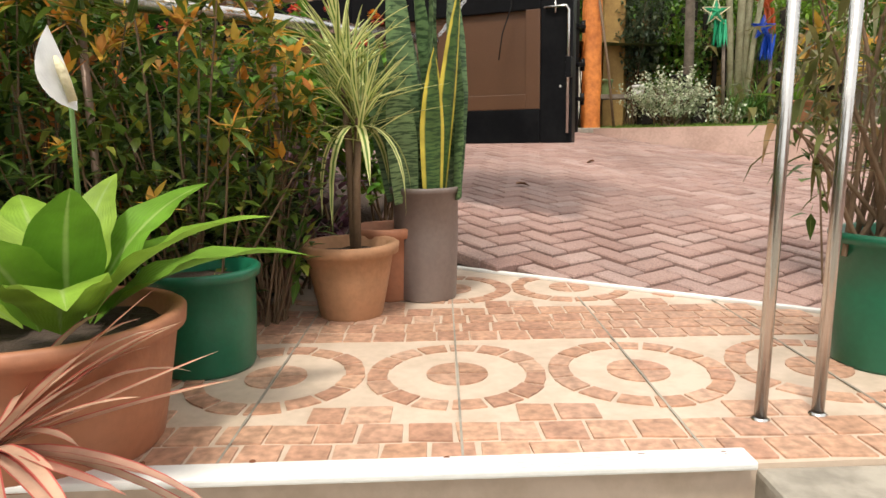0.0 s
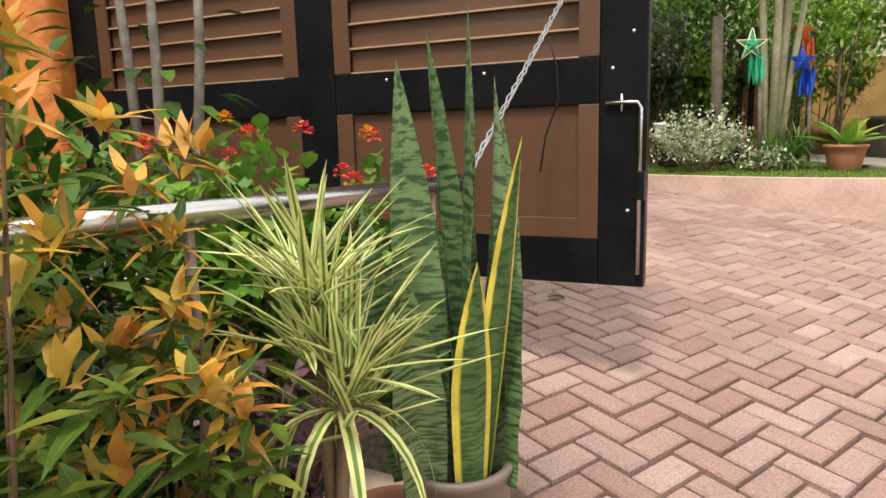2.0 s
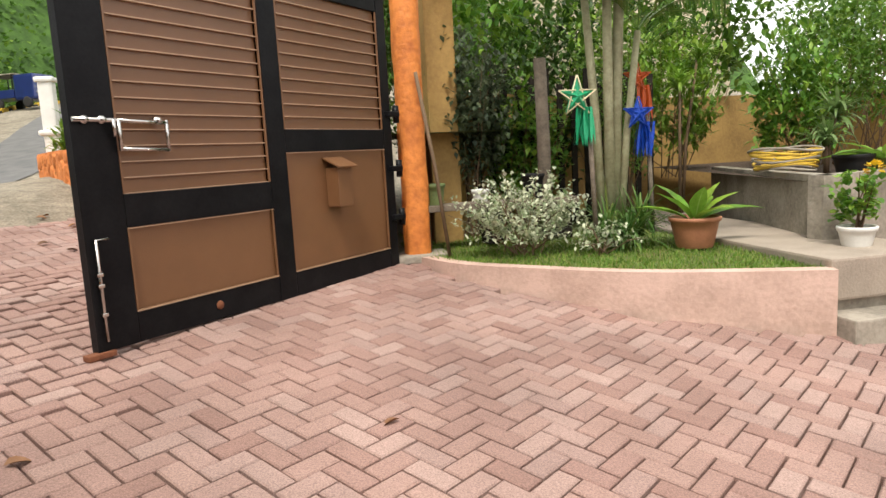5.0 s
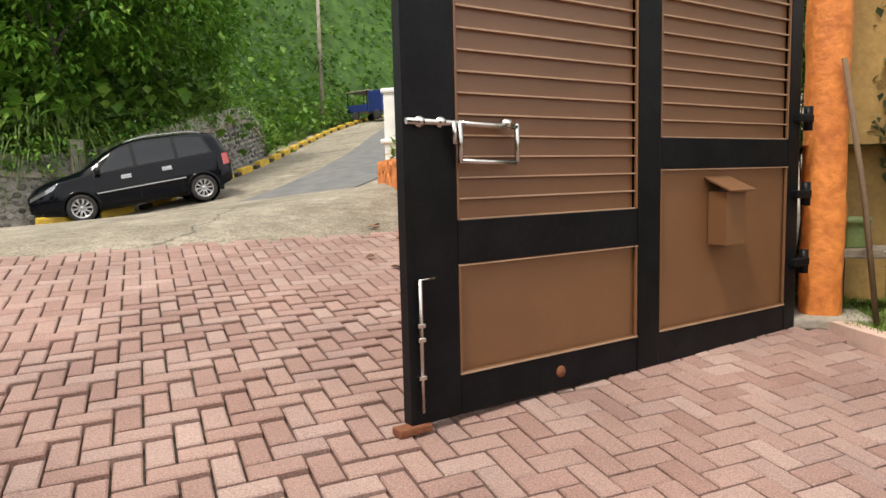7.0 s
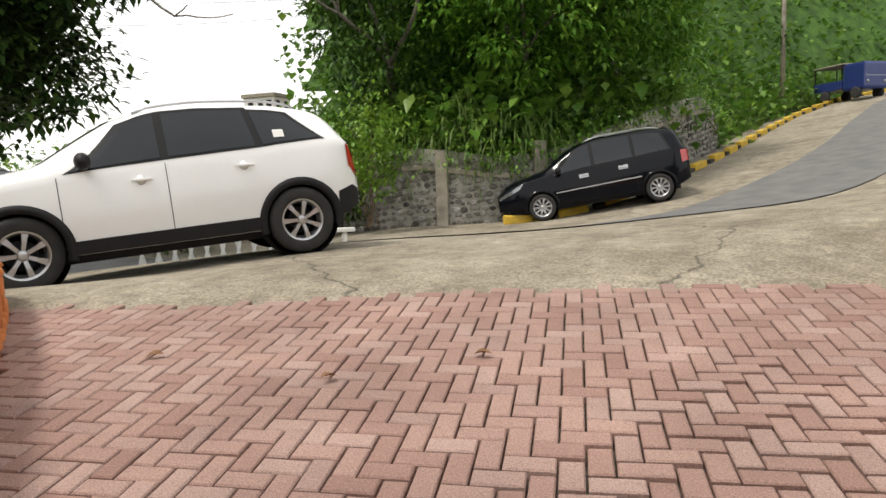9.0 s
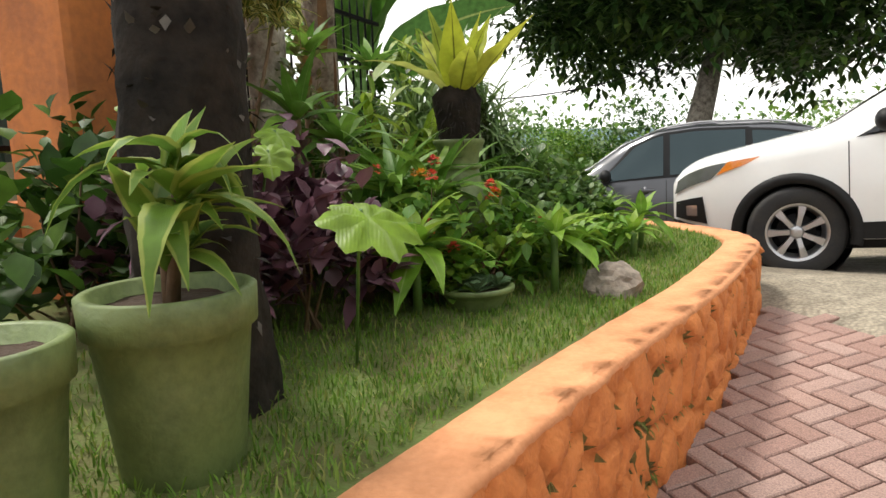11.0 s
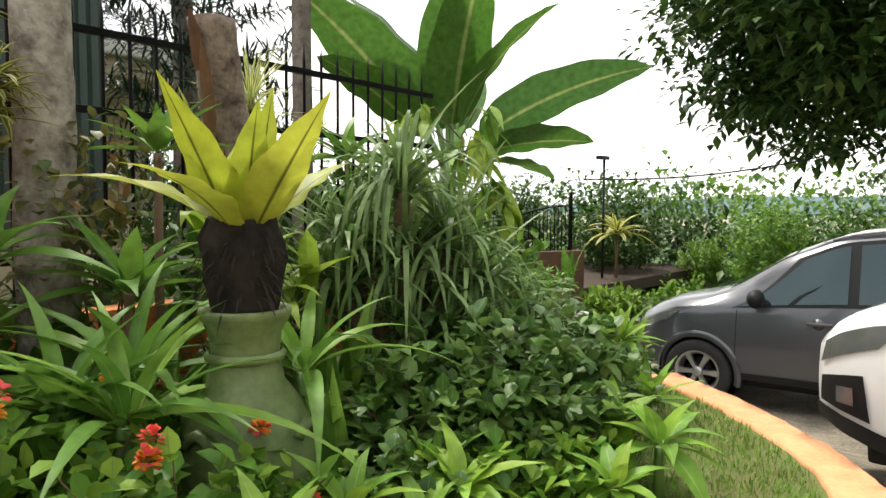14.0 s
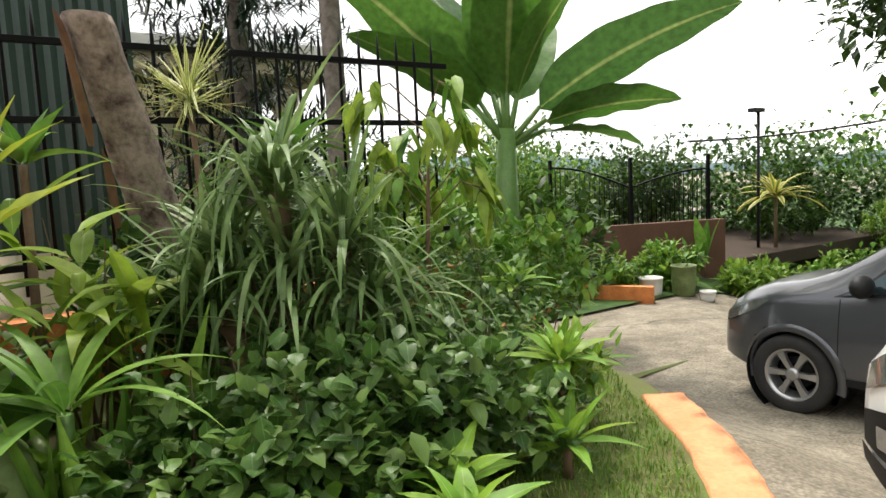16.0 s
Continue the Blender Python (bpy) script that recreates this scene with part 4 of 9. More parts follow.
for x, z in ((1.02, 0.79), (0.98, 0.795), (0.6, 0.79), (0.12, 0.78), (0.05, 0.9), (0.06, 0.28)):
    part("paint_chip", lathe([(0, 0), (0.007, 0), (0, 0.003)], 6, m=pose(x, 0.036, z, -90)), M_WHITE, leaf_a)


def rough_post(p, r, z0, h, label):
    """A squared post plastered and painted like carved orange timber."""
    bm = bmesh.new()
    n = 14
    rings = []
    for i in range(46):
        z = h * i / 45
        ring = []
        for k in range(n):
            a = math.tau * k / n
            sq = 1 / max(abs(math.cos(a)), abs(math.sin(a))) ** 0.6
            rr = r * sq * (1 + 0.10 * noise.noise(Vector((math.cos(a) * 2.2, math.sin(a) * 2.2, z * 2.3 + p[0]))) + 0.05 * noise.noise(Vector((math.cos(a) * 5, math.sin(a) * 5, z * 9))))
            ring.append(bm.verts.new((rr * math.cos(a), rr * math.sin(a), z)))
        rings.append(ring)
    for a, b in zip(rings, rings[1:]):
        for k in range(n):
            bm.faces.new((a[k], a[(k + 1) % n], b[(k + 1) % n], b[k])).smooth = True
    bm.faces.new(rings[-1])
    g = thing("gate_post", pose(p[0], p[1], z0), label, "gate post", "gate posts")
    part("shaft", bm, M_POST, g)
    part("base_slab", box(0.5, 0.42, 0.07, (0.02, -0.03, -0.02), 0.015), M_GREYWALL, g, "mossy cement slab")
    return g


M_POST = material("orange_carved_plaster", (0.7, 0.235, 0.045), 0.6, scale=7, fine=22, bump=1.0, second=(0.42, 0.115, 0.02))
post_b = rough_post((2.0, 9.08), 0.125, ground_z(2.0, 9.08), 3.4, "orange carved-wood-look gate post beside the lawn")
post_a = rough_post((-2.03, 4.55), 0.125, ground_z(-2.03, 4.55), 3.4, "orange carved-wood-look gate post beside the planter")


# ---- cars ----
def lerp_table(tab, x):
    xs, ys = zip(*tab)
    return float(np.interp(x, xs, ys))


def ease_table(tab, x):
    """Like a table, but with rounded corners."""
    return sum(lerp_table(tab, x + d) * w for d, w in ((-0.09, 0.15), (-0.045, 0.22), (0, 0.26), (0.045, 0.22), (0.09, 0.15)))


def car(name, m, paint, label, spec):
    """A car from its side lines: local x forwards, y to its left, z up from the ground, origin under the middle of the wheelbase."""
    L0, L1, W = spec["rear"], spec["front"], spec["half"]
    top, belt, roofw, sill = spec["top"], spec["belt"], spec["roofw"], spec["sill"]
    WB, R = spec["wheelbase"] / 2, spec["wheel"]
    g = thing(name, m, label, "car")

    def half(x):
        e, back = max(0.0, (x - (L1 - 0.8)) / 0.8), max(0.0, ((L0 + 0.45) - x) / 0.45)
        return W * (1 - spec.get("taper", 0.36) * e ** 2.4 - 0.2 * back ** 2.6)

    def side(x, k):
        """k 0 at the sill, 1 at the belt, 2 at the roof's edge, 3 at the middle of the roof."""
        tz, bz, sz = ease_table(top, x), ease_table(belt, x), lerp_table(sill, x)
        bz = min(bz, tz - 0.03)
        w = half(x)
        if k <= 1:
            bulge = 0.93 + 0.07 * math.sin(math.pi * min(1.0, 0.18 + 0.72 * k)) - 0.03 * k
            return Vector((x, w * bulge, sz + (bz - sz) * k))
        hgt = tz - bz
        rw = w * 0.97 - min(roofw, 0.12 + hgt * 0.42) if hgt > 0.1 else w * 0.93 - 0.08
        if k <= 2:
            t = k - 1
            y0 = side(x, 1).y
            return Vector((x, y0 + (rw - y0) * t ** 1.15, bz + (hgt - 0.05 * min(1, hgt / 0.2)) * t))
        t = k - 2
        return Vector((x, rw * (1 - t), bz + hgt - 0.05 * min(1, hgt / 0.2) * (1 - t) ** 2.2))

    xs = np.linspace(L0, L1, 96)
    ks = [0, 0.1, 0.2, 0.3, 0.4, 0.5, 0.6, 0.7, 0.8, 0.9, 1, 1.25, 1.5, 1.75, 2, 2.2, 2.4, 2.7, 3]
    bm = bmesh.new()
    arch = R + 0.075
    for sgn in (1, -1):
        rows = [[bm.verts.new((p.x, p.y * sgn, p.z)) for p in (side(float(x), k) for k in ks)] for x in xs]
        for i in range(len(xs) - 1):
            for j in range(len(ks) - 1):
                q = [rows[i][j], rows[i + 1][j], rows[i + 1][j + 1], rows[i][j + 1]]
                c = sum((v.co for v in q), Vector()) / 4
                if j < 10 and any(math.hypot(c.x - wx, c.z - R) < arch for wx in (-WB, WB)):
                    continue
                f = bm.faces.new(q if sgn > 0 else q[::-1])
                f.smooth = True
        for r in (rows[0], rows[-1]):
            mid = [bm.verts.new((v.co.x, 0, v.co.z)) for v in r]
            for j in range(len(ks) - 2):
                try:
                    bm.faces.new((r[j], r[j + 1], mid[j + 1], mid[j])).smooth = False
                except ValueError:
                    pass
    bmesh.ops.remove_doubles(bm, verts=bm.verts, dist=0.0005)
    bmesh.ops.recalc_face_normals(bm, faces=bm.faces)
    part("body", bm, paint, g)

    def patch(nm, corners, mat, out=0.006, nx=14, nk=6, sides=(1, -1), label=""):
        """A skin on the body between four (x, k) corners, laid proud of the paint."""
        for sgn in sides:
            b = bmesh.new()
            grid = []
            for i in range(nx + 1):
                s = i / nx
                row = []
                for j in range(nk + 1):
                    t = j / nk
                    x = (corners[0][0] * (1 - s) + corners[1][0] * s) * (1 - t) + (corners[3][0] * (1 - s) + corners[2][0] * s) * t
                    k = (corners[0][1] * (1 - s) + corners[1][1] * s) * (1 - t) + (corners[3][1] * (1 - s) + corners[2][1] * s) * t
                    p = side(x, k)
                    ex = min(max((x - (L1 - 0.5)) / 0.5, 0), 1)
                    row.append(b.verts.new((p.x + out * ex, (p.y + out) * sgn, p.z + out * 0.3)))
                grid.append(row)
            for i in range(nx):
                for j in range(nk):
                    q = [grid[i][j], grid[i + 1][j], grid[i + 1][j + 1], grid[i][j + 1]]
                    b.faces.new(q if sgn > 0 else q[::-1]).smooth = True
            part(nm, b, mat, g, label)

    for w in spec["windows"]:
        patch("window_frame", [(w[0][0] - 0.055, w[0][1] - 0.05), (w[1][0] + 0.055, w[1][1] - 0.05), (w[2][0] + 0.05, w[2][1] + 0.06), (w[3][0] - 0.05, w[3][1] + 0.06)], M_TRIM, 0.003)
        patch("window", w, spec.get("glass", M_GLASS_DARK), 0.008, label="dark tinted window glass")
    # windscreen and rear window across the roof band
    for x0, x1, nm in spec["screens"]:
        b = bmesh.new()
        grid = []
        for i in range(11):
            x = x0 + (x1 - x0) * i / 10
            e = side(x, 2.08)
            grid.append([b.verts.new((x + 0.004, e.y * s, side(x, 2 + 1 - abs(s) * 0.9).z + 0.008)) for s in np.linspace(-0.93, 0.93, 9)])
        for i in range(10):
            for j in range(8):
                b.faces.new((grid[i][j], grid[i][j + 1], grid[i + 1][j + 1], grid[i + 1][j])).smooth = True
        part(nm, b, M_GLASS_DARK, g, "dark reflecting glass")
    for p in spec["skins"]:
        patch(p[0], p[1], p[2], p[3], label=p[4] if len(p) > 4 else "")
    for x in spec["seams"]:
        patch("door_seam", [(x, 0.06), (x + 0.008, 0.06), (x + 0.008, 0.98), (x, 0.98)], M_TRIM, 0.0015, nx=1, nk=10)
    for x, k in spec["handles"]:
        for sgn in (1, -1):
            p = side(x, k)
            part("door_handle", box(0.2, 0.035, 0.03, (p.x, (p.y + 0.025) * sgn, p.z), 0.012), paint if spec.get("paint_handles", True) else M_RIM, g)
            part("handle_cup", lathe([(0, 0), (0.045, 0), (0.05, 0.004), (0, 0.006)], 14, m=pose(p.x + 0.01, (p.y + 0.002) * sgn, p.z + 0.012, -90 * sgn)), M_TRIM if spec.get("dark_cup") else paint, g)
    mx = spec["mirror"]
    for sgn in (1, -1):
        p = side(mx, 1.12)
        b = bmesh.new()
        bmesh.ops.create_uvsphere(b, u_segments=14, v_segments=10, radius=1, matrix=pose(p.x, (p.y + 0.13) * sgn, p.z + 0.06) @ Matrix.Diagonal((0.075, 0.12, 0.085, 1)))
        for f in b.faces:
            f.smooth = True
        tube([(p.x, p.y * sgn, p.z - 0.01), (p.x, (p.y + 0.1) * sgn, p.z + 0.02)], 0.02, 6, b)
        part("wing_mirror", b, spec.get("mirror_mat", M_TRIM), g)
    for sgn in (1, -1):
        pts = []
        r0, r1 = spec["rails"]
        for i in range(13):
            x = r0 + (r1 - r0) * i / 12
            p = side(x, 2.12)
            pts.append((x, p.y * sgn, p.z + 0.015 + 0.04 * math.sin(math.pi * i / 12) ** 0.4))
        part("roof_rail", tube(pts, 0.014, 8), M_RIM if spec.get("bright_rails") else M_TRIM, g)
    # arches, wells and wheels
    for wx in (-WB, WB):
        for sgn in (1, -1):
            b = bmesh.new()
            ring = []
            for i in range(25):
                a = math.radians(-14 + 208 * i / 24)
                row = []
                for r, dy in ((arch - 0.05, -0.10), (arch - 0.045, 0.014), (arch + 0.012 + spec["flare"], 0.014), (arch + 0.016 + spec["flare"], -0.02)):
                    x, z = wx + r * math.cos(a), R + r * math.sin(a)
                    bz = ease_table(belt, x)
                    sz = lerp_table(sill, x)
                    y = side(x, min(1, max(0, (z - sz) / max(0.1, bz - sz)))).y
                    row.append(b.verts.new((x, (y + dy) * sgn, z)))
                ring.append(row)
            for a0, a1 in zip(ring, ring[1:]):
                for j in range(3):
                    q = (a0[j], a1[j], a1[j + 1], a0[j + 1])
                    b.faces.new(q if sgn < 0 else q[::-1]).smooth = True
            part("wheel_arch", b, M_TRIM if spec["flare"] > 0.02 else paint, g)
            well = lathe([(arch - 0.02, -0.2), (arch - 0.02, 0.16), (0, 0.16)], 28, m=pose(wx, (W - 0.24) * sgn, R, 90 * sgn))
            part("wheel_well", well, M_TRIM, g)
            turn = spec.get("steer", 0) if wx > 0 else 0
            wm = Matrix.Translation((wx, (W - 0.12) * sgn, R)) @ Matrix.Rotation(radians(turn), 4, "Z") @ Matrix.Rotation(radians(-90 * sgn), 4, "X")
            rr = spec["rim"]
            tyre = part("tyre", lathe([(rr, -0.1), (rr + 0.02, -0.112), (R - 0.035, -0.115), (R - 0.008, -0.095), (R, -0.06), (R, 0.06), (R - 0.008, 0.095), (R - 0.035, 0.115), (rr + 0.02, 0.112), (rr, 0.10), (rr - 0.012, 0.08)], 40, m=wm), M_TYRE, g)
            rim = lathe([(rr, 0.098), (rr - 0.018, 0.096), (rr - 0.03, 0.06), (rr - 0.05, -0.02)], 36, m=wm)
            part("rim", rim, M_RIM, tyre, "silver alloy rim")
            part("brake_disc", lathe([(0, -0.01), (rr * 0.62, -0.01), (rr * 0.62, 0.0), (0, 0.0)], 24, m=wm), M_TRIM, tyre)
            n = spec["spokes"]
            for s in range(n):
                sp = bmesh.new()
                a = math.tau * s / n
                q = wm @ Matrix.Rotation(a, 4, "Z")
                vs = []
                for x, wd, z in ((0.03, 0.022, 0.07), (rr * 0.55, 0.024, 0.083), (rr - 0.015, 0.038, 0.078)):
                    vs.append([sp.verts.new(q @ Vector((x, dy * wd, z + dz))) for dy, dz in ((-1, -0.03), (-0.8, 0), (0.8, 0), (1, -0.03))])
                for v0, v1 in zip(vs, vs[1:]):
                    for j in range(3):
                        sp.faces.new((v0[j], v0[j + 1], v1[j + 1], v1[j]))
                part("spoke", sp, M_RIM, tyre)
            part("hub_cap", lathe([(0.055, 0.06), (0.05, 0.085), (0.03, 0.092), (0, 0.092)], 16, m=wm), M_RIM, tyre)
    part("underbody", box(L1 - L0 - 0.5, W * 1.5, 0.16, ((L0 + L1) / 2, 0, spec["clear"]), 0.03), M_TRIM, g)
    if "plate" in spec:
        x, z, y = spec["plate"]
        pl = part("number_plate", box(0.012, 0.39, 0.14, (x, y, z), 0.003), M_WHITE, g, "white plate with green characters")
        for i in range(6):
            part("plate_mark", box(0.004, 0.032, 0.075, (x + (0.009 if x > 0 else -0.009), y - 0.13 + i * 0.052, z + 0.03), 0.0), M_GREENPOT, pl)
    return g, side


SUV = dict(rear=-2.1, front=2.36, half=0.93, wheelbase=2.7, wheel=0.365, rim=0.235, spokes=7, flare=0.022, clear=0.2,
           top=[(-2.2, 0.8), (-2.1, 0.9), (-2.06, 1.15), (-1.86, 1.47), (-1.66, 1.62), (-1.2, 1.70), (-0.4, 1.725), (0.1, 1.70), (0.45, 1.61), (0.85, 1.385), (1.15, 1.2), (1.5, 1.145), (1.9, 1.075), (2.14, 1.03), (2.26, 0.975), (2.33, 0.9), (2.36, 0.82)],
           belt=[(-2.3, 1.2), (-1.7, 1.2), (-0.6, 1.155), (0.6, 1.1), (1.2, 1.05), (1.6, 1.0), (2.0, 0.96), (2.25, 0.88), (2.36, 0.78)],
           sill=[(-2.3, 0.52), (-1.9, 0.38), (-1.7, 0.30), (1.75, 0.30), (1.95, 0.31), (2.2, 0.36), (2.36, 0.42)], roofw=0.3, taper=0.3,
           windows=[[(0.02, 1.08), (0.86, 1.06), (0.34, 1.86), (0.02, 1.93)], [(-0.95, 1.10), (-0.06, 1.08), (-0.06, 1.93), (-0.88, 1.92)], [(-1.68, 1.18), (-1.03, 1.10), (-0.96, 1.88), (-1.32, 1.82)]],
           screens=[(0.42, 1.14, "windscreen"), (-2.03, -1.7, "rear_window")],
           skins=[("sill_trim", [(-0.92, 0.0), (0.92, 0.0), (0.92, 0.17), (-0.92, 0.17)], M_TRIM, 0.012, "black plastic sill cladding"),
                  ("bumper_trim", [(-2.09, 0.0), (-1.8, 0.0), (-1.8, 0.34), (-2.09, 0.36)], M_TRIM, 0.012, "black plastic bumper"),
                  ("bumper_trim", [(1.78, 0.0), (2.35, 0.0), (2.35, 0.2), (1.78, 0.12)], M_TRIM, 0.012, "black plastic bumper"),
                  ("headlamp", [(1.98, 0.8), (2.33, 0.74), (2.3, 0.98), (1.84, 0.98)], M_LAMP, 0.008, "clear headlamp"),
                  ("indicator", [(1.7, 0.92), (1.93, 0.84), (1.84, 0.985), (1.58, 0.985)], M_AMBER, 0.011, "amber indicator lens"),
                  ("fog_lamp_surround", [(2.02, 0.2), (2.32, 0.24), (2.31, 0.56), (2.05, 0.58)], M_TRIM, 0.012, "black fog lamp surround"),
                  ("fog_lamp", [(2.1, 0.3), (2.2, 0.3), (2.2, 0.46), (2.1, 0.46)], M_LAMP, 0.02, "round clear fog lamp"),
                  ("tail_lamp", [(-2.1, 0.62), (-1.98, 0.62), (-1.98, 0.95), (-2.08, 1.0)], M_RED, 0.01, "red tail lamp"),
                  ("window_sticker", [(-1.28, 1.24), (-1.16, 1.24), (-1.16, 1.42), (-1.28, 1.42)], M_WHITE, 0.012)],
           seams=[-0.02, 0.96], handles=[(0.22, 0.8), (-0.8, 0.82)], mirror=0.72, rails=(-1.5, 0.2), bright_rails=True, steer=12)


def stand(fx, fy, fz, rx, ry, rz, half, wheelbase):
    """The pose of a car whose left wheels touch the ground at these two points."""
    f, r = Vector((fx, fy, fz)), Vector((rx, ry, rz))
    d = (f - r).normalized()
    left = Vector((-d.y, d.x, 0)).normalized()
    up = d.cross(left)
    c = (f + r) / 2 - left * (half - 0.12)
    return Matrix(((d.x, left.x, up.x, c.x), (d.y, left.y, up.y, c.y), (d.z, left.z, up.z, c.z), (0, 0, 0, 1)))


K = 1.08
SUV_AT = stand(-8.62, 6.18, 1.165, -7.98, 9.02, 1.37, 0.93 * K, 2.7 * K) @ Matrix.Diagonal((K, K, K, 1))
car("white_suv", SUV_AT, M_WHITE_CAR, "white sport utility car parked on the concrete apron, wheels turned", SUV)
SUV_OB = bpy.data.objects["white_suv"]
part("grille", box(0.04, 0.95, 0.17, (2.35, 0, 0.63), 0.02), M_TRIM, SUV_OB, "black grille")
part("air_intake", box(0.04, 1.05, 0.13, (2.35, 0, 0.42), 0.02), M_TRIM, SUV_OB, "black lower air intake")
part("grille_bar", box(0.02, 0.8, 0.02, (2.378, 0, 0.71), 0.006), M_RIM, SUV_OB, "chrome grille bar")

MPV = dict(rear=-1.95, front=2.02, half=0.84, wheelbase=2.66, wheel=0.315, rim=0.21, spokes=6, flare=0.0, clear=0.2,
           top=[(-2.0, 0.8), (-1.95, 0.95), (-1.88, 1.3), (-1.7, 1.58), (-1.2, 1.66), (-0.3, 1.68), (0.2, 1.63), (0.6, 1.47), (1.05, 1.17), (1.3, 1.06), (1.7, 0.98), (1.93, 0.88), (2.02, 0.7)],
           belt=[(-2.0, 1.08), (-0.5, 1.03), (0.6, 0.98), (1.1, 0.95), (1.6, 0.9), (2.1, 0.66)],
           sill=[(-2.0, 0.45), (-1.7, 0.3), (1.65, 0.3), (2.1, 0.36)], roofw=0.26,
           windows=[[(0.1, 1.08), (0.98, 1.06), (0.45, 1.86), (0.1, 1.92)], [(-0.85, 1.08), (0.02, 1.08), (0.02, 1.92), (-0.85, 1.92)], [(-1.7, 1.12), (-0.93, 1.08), (-0.93, 1.9), (-1.55, 1.84)]],
           screens=[(0.55, 1.12, "windscreen"), (-1.88, -1.7, "rear_window")],
           skins=[("headlamp", [(1.62, 0.86), (1.99, 0.78), (1.97, 0.98), (1.5, 0.99)], M_LAMP, 0.008, "clear headlamp"), ("sill_trim", [(-0.95, 0), (0.95, 0), (0.95, 0.09), (-0.95, 0.09)], M_TRIM, 0.01), ("tail_lamp", [(-1.94, 0.6), (-1.8, 0.6), (-1.8, 0.98), (-1.93, 0.98)], M_RED, 0.01, "red tail lamp")],
           seams=[0.06, 0.98], handles=[(0.3, 0.8), (-0.6, 0.8)], mirror=0.8, rails=(-1.5, 0.25), bright_rails=True, mirror_mat=M_TRIM, glass=M_GLASS_SKY)
GREY_AT = stand(-11.33, 3.6, 0.8, -11.5, 6.38, 0.84, 0.84 * 1.05, 2.66 * 1.05) @ Matrix.Diagonal((1.05, 1.05, 1.05, 1))
car("grey_car", GREY_AT, M_GREY_CAR, "dark grey family car parked beside the planter", MPV)

VAN = dict(MPV, glass=M_GLASS_DARK, rear=-2.15, front=2.4, half=0.87, wheelbase=2.75, wheel=0.325, rim=0.225, spokes=10, steer=0, dark_cup=False,
           top=[(-2.2, 0.8), (-2.15, 0.95), (-2.1, 1.35), (-1.9, 1.66), (-1.3, 1.74), (-0.2, 1.75), (0.3, 1.68), (0.7, 1.5), (1.2, 1.2), (1.5, 1.12), (2.0, 1.03), (2.25, 0.92), (2.4, 0.7)],
           belt=[(-2.2, 1.12), (-0.5, 1.07), (0.6, 1.03), (1.2, 1.0), (1.8, 0.94), (2.4, 0.68)],
           sill=[(-2.2, 0.45), (-1.8, 0.3), (1.7, 0.3), (2.4, 0.36)],
           skins=[("headlamp", [(1.85, 0.84), (2.36, 0.78), (2.34, 0.98), (1.75, 0.99)], M_LAMP, 0.008, "clear headlamp"), ("tail_lamp", [(-2.14, 0.6), (-1.95, 0.6), (-1.95, 0.98), (-2.13, 0.98)], M_RED, 0.01, "red tail lamp"),
                  ("side_strip", [(-1.0, 0.42), (1.0, 0.4), (1.0, 0.44), (-1.0, 0.46)], M_RIM, 0.01), ("handle_plate", [(0.2, 0.74), (0.42, 0.74), (0.42, 0.86), (0.2, 0.86)], M_RIM, 0.014), ("handle_plate", [(-0.72, 0.76), (-0.5, 0.76), (-0.5, 0.88), (-0.72, 0.88)], M_RIM, 0.014)],
           seams=[0.06, 0.98, -0.9], paint_handles=False, mirror=0.9, rails=(-1.6, 0.2), plate=(2.4, 0.45, 0))
va, vb = (-12.1, 18.25), (-9.95, 20.3)
car("black_van", stand(va[0], va[1], ground_z(*va) + 0.02, vb[0], vb[1], ground_z(*vb) + 0.06, 0.87 * 1.08, 2.75 * 1.08) @ Matrix.Diagonal((1.08, 1.08, 1.08, 1)), M_NAVY_CAR, "black family van on the road beside the stone wall", VAN)

# small truck far up the road
tx, ty = -13.4, 44.0
truck = thing("mini_truck", pose(tx, ty, ground_z(tx, ty) + 0.03, 0, 0, -28), "small dark blue canopied pickup truck up the road", "truck")
M_BLUE = material("blue_truck_paint", (0.02, 0.035, 0.16), 0.3, scale=2, fine=30, bump=0.0, coat=0.5)
cab = box(1.35, 1.45, 1.35, (0.75, 0, 0.42), 0.14)
part("cab", cab, M_BLUE, truck)
part("windscreen", box(0.02, 1.25, 0.55, (1.42, 0, 1.05), 0.0, rot=Matrix.Rotation(radians(-12), 4, "Y")), M_LAMP, truck, "pale reflecting windscreen")
part("load_bed", box(1.9, 1.45, 0.45, (-0.9, 0, 0.55), 0.03), M_BLUE, truck)
part("canopy_roof", box(2.1, 1.5, 0.06, (-0.85, 0, 1.78), 0.02), M_GREYWALL, truck)
for x in (-1.8, 0.0):
    for y in (-0.68, 0.68):
        part("canopy_post", box(0.05, 0.05, 0.8, (x, y, 1.0)), M_TRIM, truck)
for x in (-1.1, 0.9):
    for y in (-0.66, 0.66):
        part("wheel", lathe([(0, -0.09), (0.2, -0.09), (0.29, -0.07), (0.29, 0.07), (0.2, 0.09), (0, 0.09)], 20, m=pose(x, y, 0.29, 90)), M_TYRE, truck)
for y in (-0.5, 0.5):
    part("headlamp", lathe([(0, 0), (0.09, 0), (0.06, 0.03), (0, 0.03)], 12, m=pose(1.43, y, 0.78, 0, 90)), M_LAMP, truck)


